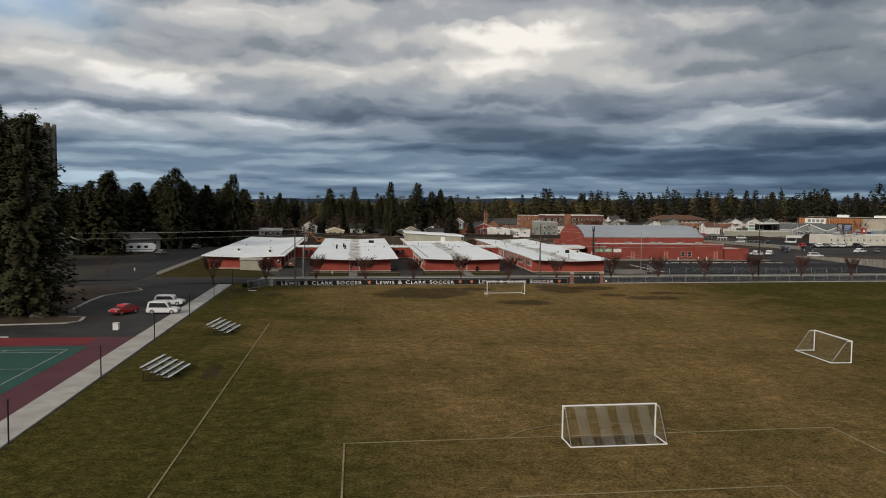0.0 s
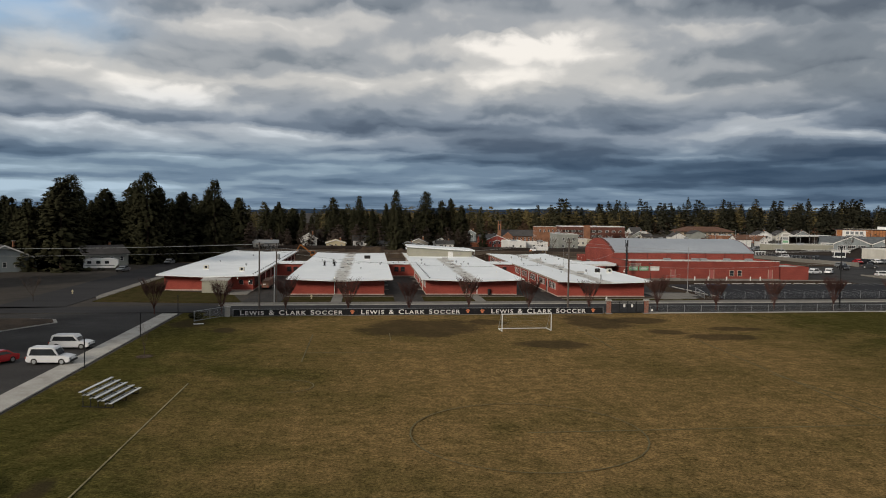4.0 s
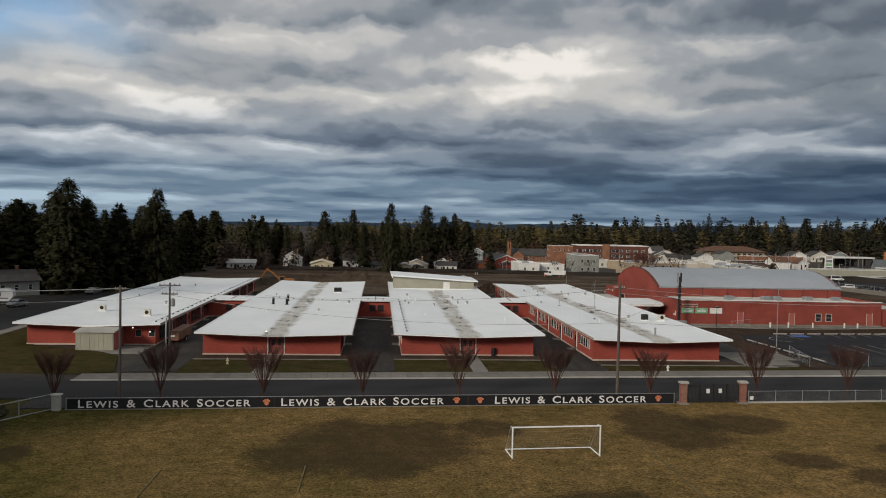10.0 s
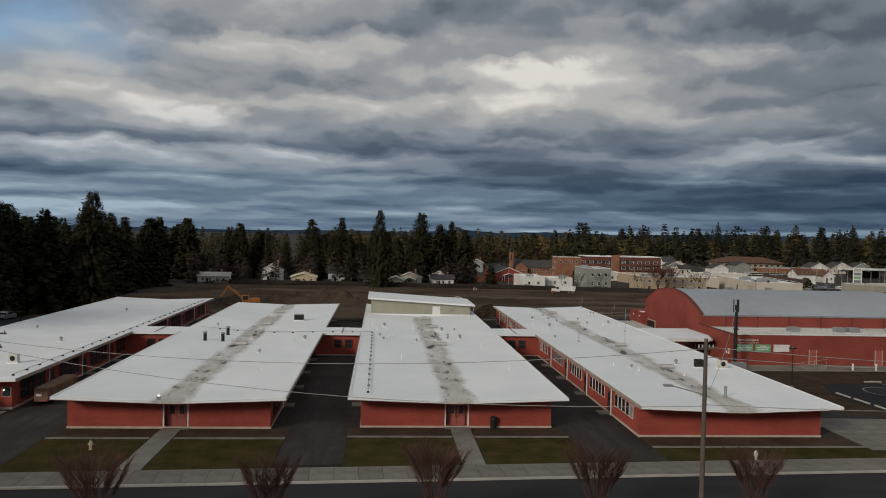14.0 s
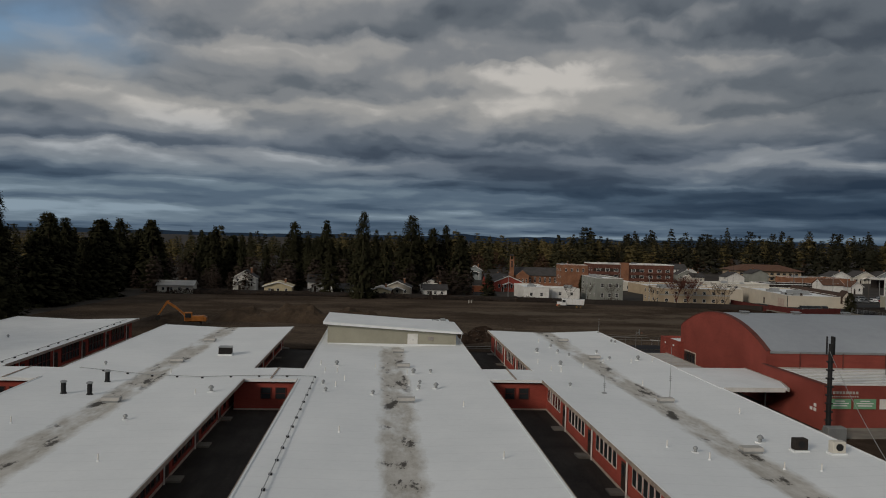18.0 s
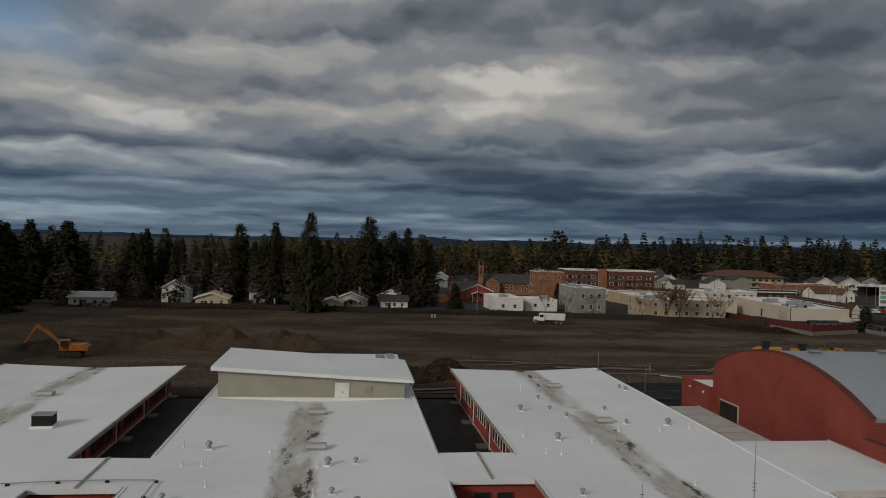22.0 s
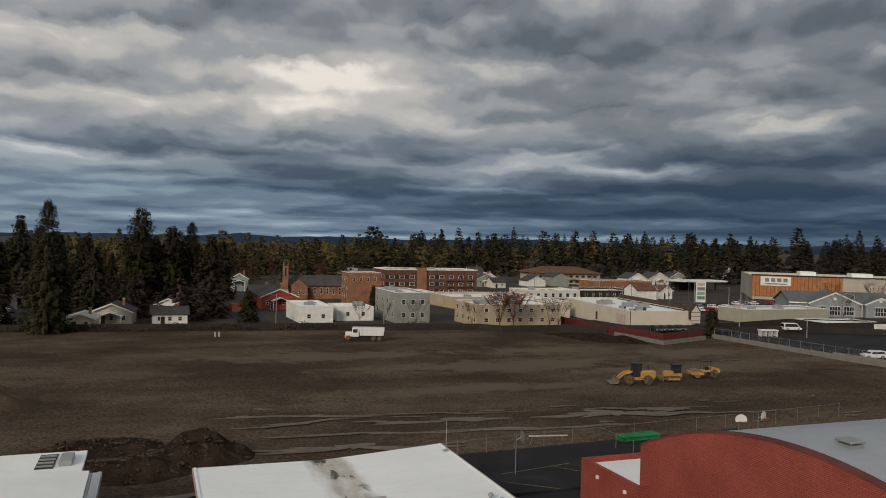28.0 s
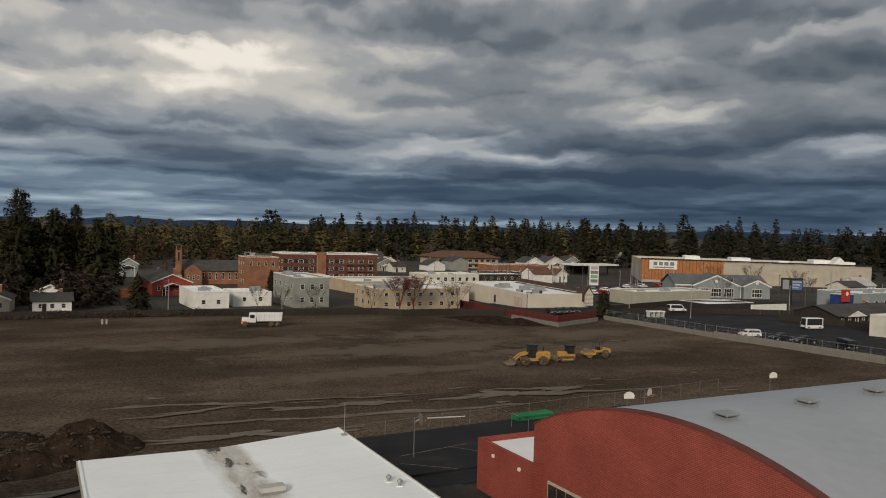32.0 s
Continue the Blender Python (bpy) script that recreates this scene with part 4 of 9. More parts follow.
def wing(xc, y0, w, L, label, set_back=2.2, side=1.1, sides="we", door=True, edge=3.28, cut=(), shift=0.0):
    """A low school wing. Local x = 0 is the valley of its roof, local y = 0 the front edge of the roof."""
    t = thing("school_wing", pose(xc, y0, 0), label, "school building", "school wings")
    valley = edge - 0.33
    top = edge - 0.5
    x0, x1 = -w + side + shift, w - side + shift
    yb = L - 0.6
    if door:
        part("wall", box(x0, -1.15, set_back, set_back + 0.3, 0, top + 0.1), "brick", t)
        part("wall", box(1.15, x1, set_back, set_back + 0.3, 0, top + 0.1), "brick", t)
        part("recess", box(-1.15, 1.15, set_back + 0.55, set_back + 0.7, 0, top), "brick", t)
        for x in (-1.12, 1.0):
            part("post", box(x, x + 0.12, set_back - 0.02, set_back + 0.12, 0, top), "white", t, "white timber door post")
        part("floor_slab", box(-1.14, 1.14, set_back - 0.4, set_back + 0.54, -0.02, 0.1), "concrete", t)
        for x in (-0.82, 0.02):
            d = part("door", box(x, x + 0.8, set_back + 0.46, set_back + 0.53, 0.12, 2.2), "door", t, "red double entrance door")
            part("pane", box(x + 0.2, x + 0.6, set_back + 0.44, set_back + 0.458, 1.25, 2.0), "glass", d)
            part("handle", tube((x + (0.68 if x < 0 else 0.12), set_back + 0.41, 1.0), (x + (0.68 if x < 0 else 0.12), set_back + 0.41, 1.25), 0.02), "galv", d)
        part("transom", box(-0.85, 0.85, set_back + 0.46, set_back + 0.53, 2.24, 2.6), "glass", t)
    else:
        part("wall", box(x0, x1, set_back, set_back + 0.3, 0, top + 0.1), "brick", t)
    for x in ((x0, x0 + 0.3), (x1 - 0.3, x1)):
        part("wall", box(x[0], x[1], set_back + 0.3, yb, 0, top + 0.2), "brick", t)
    part("wall", box(x0, x1, yb, yb + 0.3, 0, top + 0.1), "brick", t)
    part("plinth", wall_ring(x0 - 0.06, x1 + 0.06, set_back - 0.06, yb + 0.36, 0.22, 0.05), "plinth", t, "cream painted base course")
    part("roof", butterfly(w, L, edge, valley), "roofwhite", t, "white membrane roof dipping to a stained middle gutter")
    part("soffit", butterfly(w - 0.06, L - 0.12, edge - 0.235, valley - 0.235, 0.06), "soffit", t).location.y = 0.06
    for s in (-1, 1):
        ends = [0.02] + [y for a, b in cut for y in (a + 0.7, b - 0.6)] + [L - 0.02]
        for y0_, y1_ in zip(ends[::2], ends[1::2]):          # open where a link corridor joins
            part("fascia", box(s * (w + 0.03) - 0.025, s * (w + 0.03) + 0.025, y0_, y1_, edge - 0.27, edge + 0.03), "fascia", t)
            part("gravel_stop", box(s * (w - 0.12) - 0.06, s * (w - 0.12) + 0.06, y0_, y1_, edge - 0.01, edge + 0.05), "roofplain", t)
    # side walls: bays of windows, white-framed on the west, between pilasters and downpipes
    for s, flag in ((-1, "w"), (1, "e")):
        if flag not in sides:
            continue
        xs = s * (w - side) + shift + s * 0.02
        y = set_back + 1.6
        bay = 0
        while y < L - 9:
            for i in range(5):
                yw = y + 0.6 + i * 1.15
                if any(a < yw < b for a, b in cut):
                    continue
                # east windows are heightened and dark-framed to imitate the shade on that wall
                window_at(t, Matrix.Translation((xs, yw, 1.85 if flag == "w" else 1.62)) @ Matrix.Rotation(radians(90), 4, "Z"), wing_frame if flag == "w" else dark_frame, pane_pale if (i * 7 + bay * 3) % 11 == 0 and flag == "w" else pane_mesh, (1, 1, 0.8) if flag == "w" else (1.12, 1, 1.3))
            if not any(a < y + 6.6 < b for a, b in cut):
                part("downpipe", tube((xs + s * 0.1, y + 6.6, 0), (xs + s * 0.1, y + 6.6, top + 0.1), 0.07), "white", t, "white downpipe")
                part("door_step", box(min(xs, xs + s * 1.1), max(xs, xs + s * 1.1), y + 7.0, y + 8.3, 0.0, 0.16), "concrete", t)
                d = part("door", box(xs - 0.03, xs + 0.03, y + 7.1, y + 8.1, 0.16, 2.25), "darkdoor", t, "dark side door")
                part("pane", box(xs + s * 0.035 - 0.01, xs + s * 0.035 + 0.01, y + 7.3, y + 7.9, 1.3, 2.05), "glass", d)
            y += 9.2
            bay += 1
    return t


wing_a = wing(-47.4, 188.0, 9.6, 87.0, "long low red brick school wing with a white roof and porch", sides="e", door=False, set_back=1.8, cut=((34, 42),))
wing_b = wing(-21.6, 180.4, 9.92, 87.2, "low red brick school wing with a white butterfly roof", sides="we", cut=((42, 50),), shift=-0.5)
wing_c = wing(3.6, 180.9, 9.92, 87.0, "low red brick school wing with a raised sage clerestory", sides="we", cut=((42, 50),))
wing_d = wing(28.42, 177.8, 9.22, 89.4, "long red brick school wing with white window bays", sides="w", door=False, cut=((46, 53),), side=0.7, shift=-0.1)

for ob in wing_d.children:                       # the rear edge of the last wing runs at a slight angle
    if ob.name.split(".")[0] in ("roof", "soffit", "fascia", "gravel_stop"):
        ob.data = ob.data.copy()
        for v in ob.data.vertices:
            if v.co.y > 80:
                v.co.y += 1.7 * (v.co.x + 9.22) / 18.44

for ob in wing_a.children:
    if ob.name.split(".")[0] == "roof":
        ob.data.materials[0] = M["roofplain"]
        ob["label"] = "clean white membrane roof dipping to the middle"

# porch of the first wing
porch = thing("porch", pose(-45.4, 187.2, 0), "pale metal-roofed porch against the end of the school wing", "porch")
part("roof", prism([(-2.2, 2.36), (2.4, 2.72), (2.4, 2.86), (-2.2, 2.5)], -2.6, 2.6, "x"), "palewall", porch, "pale ribbed metal roof")
part("wall", box(-2.4, 2.4, -2.0, -1.85, 0, 2.34), "sage", porch, "pale sage panelled front")
part("wall", box(2.25, 2.4, -1.85, 2.2, 0, 2.4), "door", porch, "red side wall")
part("wall", box(-2.4, -2.25, -1.85, 2.2, 0, 2.4), "offwhite", porch)
for i in range(9):
    part("rib", box(-2.4 + i * 0.58, -2.36 + i * 0.58, -2.03, -2.0, 0.05, 2.3), "sage", porch)
for x in (6.2, 8.0):
    window_at(wing_a, pose(x, 1.78, 1.7), wing_frame, pane_mesh, (0.9, 1, 0.6))

ct = thing("cargo_trailer", pose(-36.7, 194.6, 0.03), "brown covered cargo trailer parked beside the school wing", "trailer")
part("body", bevelled(box(-0.68, 0.68, -3.6, 3.6, 0.45, 1.6), 0.05), "rustbrown", ct)
part("cover", bevelled(prism([(-0.72, 1.58), (-0.6, 1.84), (0.6, 1.84), (0.72, 1.58)], -3.65, 3.65, "y"), 0.04), "rustbrown", ct, "dusty brown cover sheet")
part("plate", box(-0.45, 0.1, -3.7, -3.655, 1.0, 1.25), "white", ct, "white plate on the tail")
for s in (-1, 1):
    part("tail_light", box(s * 0.5 - 0.1, s * 0.5 + 0.1, -3.68, -3.6, 0.5, 0.66), "redclad", ct)
    for y in (-0.6, 0.4):
        w = part("wheel", tube((s * 0.72, y, 0.33), (s * 0.92, y, 0.33), 0.33, 0.33, 14), "rubber", ct)
        part("rim", tube((s * 0.925, y, 0.33), (s * 0.935, y, 0.33), 0.18, 0.18, 10), "galv", w)
part("drawbar", tube((0, 3.6, 0.5), (0, 4.8, 0.42), 0.05), "steel", ct)

# link corridors between the wings
for x0, x1, y0, y1 in ((-38.0, -31.4, 222.2, 228.4), (-11.75, -6.25, 223.2, 229.7), (13.45, 19.3, 224.4, 230.8)):
    link = thing("link_corridor", pose((x0 + x1) / 2, y0, 0), "short red brick link corridor with a white roof", "corridor", "link corridors")
    hw, L = (x1 - x0) / 2 + 1.0, y1 - y0
    part("wall", box(-hw, hw, 0.5, 0.8, 0, 2.8), "brick", link)
    part("wall", box(-hw, hw, L - 0.8, L - 0.5, 0, 2.8), "brick", link)
    part("roof", prism([(-hw + 0.98, 3.275), (0, 3.33), (hw - 0.98, 3.275), (hw - 0.98, 3.0), (-hw + 0.98, 3.0)], 0, L, "y"), "roofplain", link, "white membrane roof")
    part("expansion_joint", box(-0.09, 0.09, 0.02, L - 0.02, 3.32, 3.40), "fascia", link, "raised roof joint cover")
    for x in (-0.55, 0.95):
        window_at(link, pose(x, 0.47, 1.75), dark_frame, pane_mesh, (1.1, 1, 0.75))
    part("plinth", box(-hw, hw, 0.42, 0.49, 0, 0.18), "plinth", link)

# raised clerestory on the third wing
clere = thing("clerestory", pose(3.6, 249.4, 2.9), "raised sage-panelled clerestory with a sloping white roof", "clerestory")
part("roof", prism([(-9.4, 3.0), (9.6, 1.95), (9.6, 2.25), (-9.4, 3.38)], -0.1, 12.4, "y"), "roofplain", clere, "sloping white roof with a deep edge")
part("wall", prism([(-8.8, 0), (8.8, 0), (8.8, 2.1), (-8.8, 2.95)], 0.55, 0.75, "y"), "sage", clere)
part("wall", box(-8.8, -8.6, 0.75, 11.6, -2.6, 2.95), "sage", clere)
part("wall", box(8.6, 8.8, 0.75, 11.6, -2.6, 1.95), "sage", clere)
part("wall", prism([(-8.8, -2.6), (8.8, -2.6), (8.8, 2.0), (-8.8, 2.95)], 11.6, 11.8, "y"), "sage", clere)
part("flashing", box(-8.85, 8.85, 0.42, 0.54, 0.02, 0.42), "roofplain", clere, "white upstand of the roof membrane")
hatch = part("door", box(2.1, 3.5, 0.46, 0.548, 0.12, 1.85), "white", clere, "white access door")
part("handle", tube((2.85, 0.43, 0.85), (2.85, 0.43, 1.1), 0.025), "steel", hatch)
part("vent_grille", box(4.9, 5.7, 0.49, 0.548, 0.95, 1.5), "fascia", clere, "louvred vent")
for i in range(5):
    part("slat", box(4.95, 5.65, 0.46, 0.489, 1.0 + i * 0.1, 1.04 + i * 0.1), "galv", clere)
part("cover_panel", box(0.05, 2.0, 0.5, 0.548, 0.55, 1.75), "sage", clere)
part("gutter", tube((9.68, -0.1, 2.05), (9.68, 12.4, 2.05), 0.09), "galv", clere)
part("downpipe", tube((9.3, 0.35, 0.1), (9.55, 0.2, 2.0), 0.05), "galv", clere)
part("rear_block", box(-8.6, 8.6, 11.85, 17.6, -2.6, 1.75), "sage", clere)
part("rear_roof", box(-9.0, 9.1, 12.45, 17.9, 1.76, 2.02), "roofplain", clere, "lower white roof behind the raised part")
lv = part("louvre_hatch", box(6.5, 7.5, 14.2, 17.3, 2.02, 2.07), "steel", clere, "dark louvred roof hatch")
for i in range(4):
    part("slat", box(6.55, 7.45, 14.4 + i * 0.75, 14.6 + i * 0.75, 2.07, 2.14), "galv", lv)
part("rooftop_box", bevelled(box(7.75, 8.5, 14.5, 16.5, 2.0, 2.35), 0.04), "galv", clere, "low grey rooftop unit")

# gym with a barrel roof
gym = thing("gymnasium", pose(0, 0, 0), "large red brick gymnasium with a grey barrel roof", "gymnasium")
GX0, GX1, GY0, GY1, SPR, RISE = 46.4, 84.4, 229.6, 255.2, 6.02, 3.12
half = (GY1 - GY0) / 2
R = (half * half + RISE * RISE) / (2 * RISE)
arc = []
for i in range(33):
    y = GY0 + (GY1 - GY0) * i / 32
    arc.append((y, SPR + RISE - R + math.sqrt(R * R - (y - GY0 - half) ** 2)))
for x in (GX0, GX1 - 0.4):
    part("end_wall", prism([(GY0, 0)] + [(y, z + (0.02 if 0 < i < 32 else 0)) for i, (y, z) in enumerate(arc)] + [(GY1, 0)], x, x + 0.4, "x"), "gymbrick", gym)
part("wall", box(GX0 + 0.4, GX1 - 0.4, GY0, GY0 + 0.35, 0, SPR - 0.05), "gymbrick", gym)
part("wall", box(GX0 + 0.4, GX1 - 0.4, GY1 - 0.35, GY1, 0, SPR - 0.05), "gymbrick", gym)
part("roof", prism([(y, z + 0.02) for y, z in arc] + [(y, z - 0.25) for y, z in arc[::-1]], GX0 + 0.42, GX1 + 0.15, "x"), "roofgym", gym, "pale grey sheet barrel roof")
part("coping", prism([(y, z + 0.13) for y, z in arc] + [(y, z + 0.02) for y, z in arc[::-1]], GX0 - 0.06, GX0 + 0.5, "x"), "soffit", gym, "red coping over the curved end wall")
part("eaves_trim", box(GX0 + 0.4, GX1 + 0.15, GY0 - 0.12, GY0 + 0.02, SPR - 0.2, SPR + 0.06), "galv", gym)
for i in range(7):
    x = GX0 + 4 + i * 5.2
    part("downpipe", tube((x, GY0 - 0.1, 4.1), (x, GY0 - 0.1, SPR - 0.1), 0.06), "soffit", gym)
# low front block
part("front_wall", box(45.9, 84.6, 217.0, 217.35, 0, 4.58), "gymbrick", gym)
part("side_wall", prism([(217.35, 0), (229.6, 0), (229.6, 4.56), (217.35, 4.58)], 45.9, 46.25, "x"), "gymbrick", gym)
part("side_wall", box(84.25, 84.6, 217.35, 229.6, 0, 4.56), "gymbrick", gym)
part("flat_roof", box(46.26, 84.24, 217.36, 229.58, 3.85, 4.05), "roofplain", gym, "low pale ribbed roof sunk behind a parapet")
part("parapet_coping", box(45.82, 46.33, 216.95, 229.6, 4.585, 4.66), "soffit", gym, "red parapet coping")
part("gutter", box(46.34, 84.7, 216.9, 217.42, 4.585, 4.70), "white", gym, "white parapet coping")
part("fascia_strip", box(46.6, 84.2, 229.48, 229.585, 4.06, 4.22), "palewall", gym, "pale flashing strip under the upper wall")
for i in range(12):
    part("roof_rib", box(46.3, 84.6, 218.0 + i * 0.92, 218.08 + i * 0.92, 4.05, 4.13), "roofslat", gym)
for i, x in enumerate((58.6, 66.0, 68.2, 74.5, 80.3)):
    part("rooftop_unit", bevelled(box(x, x + 1.6, 225.2, 226.4, 4.03, 4.75), 0.05), "galv", gym, "grey rooftop unit")
for x in (57.0, 66.8, 81.8):
    d = part("door", box(x, x + 1.0, 216.93, 216.99, 0.2, 2.5), "door", gym, "red steel door")
    part("frame", box(x - 0.08, x, 216.9, 216.99, 0.2, 2.58), "plinth", d)
    part("frame", box(x + 1.0, x + 1.08, 216.9, 216.99, 0.2, 2.58), "plinth", d)
ramp_part = part("ramp", prism([(55.0, 0), (58.8, 0), (58.8, 0.5), (57.0, 0.5)], 215.6, 216.9, "y"), "concrete", gym, "concrete entrance ramp")
part("rail", tube((55.2, 215.6, 1.0), (58.8, 215.6, 1.45), 0.03), "galv", ramp_part)
for x in (55.3, 57.0, 58.7):
    part("rail_post", tube((x, 215.6, 0.0), (x, 215.6, 1.2), 0.03), "galv", ramp_part)
for x in (72.4, 74.4):
    window_at(gym, pose(x, 216.97, 1.7), frame_mesh(0.5, 0.8, 0.09, 0.05, True, "plinth"), pane_mesh, (1.2, 1, 0.9))
part("plinth", box(45.8, 84.7, 216.88, 216.98, 0, 0.35), "concrete", gym)
# side wing, rear annex, canopy roofs
ext = part("east_block", wall_ring(84.65, 92.6, 217.6, 228, 3.3, 0.3), "gymbrick", gym)
part("roof", box(84.9, 92.35, 217.85, 227.75, 2.85, 3.05), "roofslat", ext)
annex = part("rear_annex", wall_ring(45.5, 52.0, 254.1, 261.0, 3.75, 0.3), "gymbrick", gym)
part("roof", box(45.8, 51.7, 255.25, 260.7, 3.2, 3.4), "roofplain", annex)
for y in (255.3, 258.6):
    part("wall_lamp", bevelled(box(45.33, 45.49, y, y + 0.22, 2.9, 3.12), 0.02), "white", annex, "small white wall lamp")
dset = part("door_set", box(46.300, 46.390, 249.4, 253.4, 0.0, 2.75), "plinth", gym, "pale steel door set")
for i in range(4):
    leaf = part("door_leaf", box(46.240, 46.295, 249.55 + i * 0.95, 250.4 + i * 0.95, 0.1, 2.6), "darkdoor", dset)
    part("pane", box(46.210, 46.235, 249.75 + i * 0.95, 250.2 + i * 0.95, 1.35, 2.3), "glass", leaf)
canopy = thing("canopy", pose(0, 0, 0), "flat white entrance canopy linking school wing and gymnasium", "canopy")
part("roof", prism([(37.3, 221.3), (44.6, 221.5), (45.85, 225.5), (45.85, 233.8), (37.3, 233.6)], 3.1, 3.345, "z"), "roofplain", canopy, "white membrane roof")
part("edge", prism([(37.7, 221.15), (44.3, 221.3), (44.3, 221.5), (37.7, 221.35)], 2.95, 3.39, "z"), "white", canopy)
part("edge", prism([(44.6, 221.4), (44.8, 221.4), (46.0, 225.5), (46.0, 234), (45.87, 234), (45.87, 225.5)], 3.0, 3.4, "z"), "palewall", canopy)
for x in (39.5, 42.4):
    part("post", tube((x, 221.8, 0), (x, 221.8, 3.0), 0.08), "steel", canopy)
walkroof = thing("walkway_roof", pose(0, 0, 0), "long narrow ribbed walkway roof beside the gymnasium", "walkway roof")
part("roof", box(38.9, 42.0, 235.4, 249.5, 2.5, 2.7), "roofslat", walkroof)
for i in range(6):
    part("rib", box(38.9, 42.0, 236.4 + i * 2.3, 236.52 + i * 2.3, 2.7, 2.76), "palewall", walkroof)
part("edge", box(42.005, 42.1, 235.4, 249.5, 2.4, 2.8), "palewall", walkroof)
part("edge", box(38.9, 42.1, 235.3, 235.395, 2.4, 2.8), "palewall", walkroof)
for y in (236.5, 243, 249):
    for x in (39.2, 41.8):
        part("post", tube((x, y, 0), (x, y, 2.5), 0.06), "steel", walkroof)
for x, y in ((49.6, 242.0), (57.0, 242.6), (64.3, 243.2), (71.5, 243)):
    v = thing("roof_vent", pose(x, y, SPR + RISE + 0.03) @ Matrix.Scale(0.72, 4), "square galvanised vent on the barrel roof", "roof vent", "barrel roof vents")
    part("curb", box(-0.6, 0.6, -0.6, 0.6, -0.1, 0.22), "galv", v)
    part("hood", bevelled(box(-0.72, 0.72, -0.72, 0.72, 0.34, 0.52), 0.05), "galv", v)
    for sx in (-0.5, 0.5):
        for sy in (-0.5, 0.5):
            part("leg", box(sx - 0.04, sx + 0.04, sy - 0.04, sy + 0.04, 0.22, 0.34), "galv", v)
# signs on the gym front
for i, (x, c) in enumerate(((46.4, "signgreen"), (49.0, "signgreen"), (51.7, "white"))):
    s = thing("wall_banner", pose(x + 1.15, 216.92, 2.75), ("green" if c == "signgreen" else "white") + " rectangular banner on the brick gym wall", "banner", "gym wall banners")
    part("panel", box(-1.15, 1.15, -0.03, 0.03, -0.5, 0.5), c, s)
    if c == "signgreen":
        for k, (w0, z0) in enumerate(((0.5, 0.28), (0.9, 0.05), (0.75, -0.18))):
            part("writing_bar", box(-w0, w0, -0.045, -0.032, z0 - 0.05, z0 + 0.06), "bannerwhite", s)
for i in range(9):
    part("letter_bar", box(46.5 + i * 0.34, 46.72 + i * 0.34, 216.93, 216.99, 3.72, 3.98), "palewall", gym)
for i in range(12):
    part("letter_bar", box(46.7 + i * 0.24, 46.84 + i * 0.24, 216.95, 216.99, 3.4, 3.52), "palewall", gym)
for i, (y, z) in enumerate(((218.2, 1.7), (218.9, 1.7), (218.2, 2.15))):
    part("notice", box(45.82, 45.89, y, y + 0.4, z, z + 0.32), "white", gym, "small white notice")
for x in (62.0, 65.4, 70.0, 76.0, 78.5):
    b = thing("bollard", pose(x, 214.6, 0.12), "short white bollard on the gym walk", "bollard", "gym bollards")
    part("post", lathe([(0.14, 0), (0.14, 0.85), (0.10, 0.93), (0.04, 0.96)], 10), "white", b)

# ---- field: goals, bleachers, fences ----


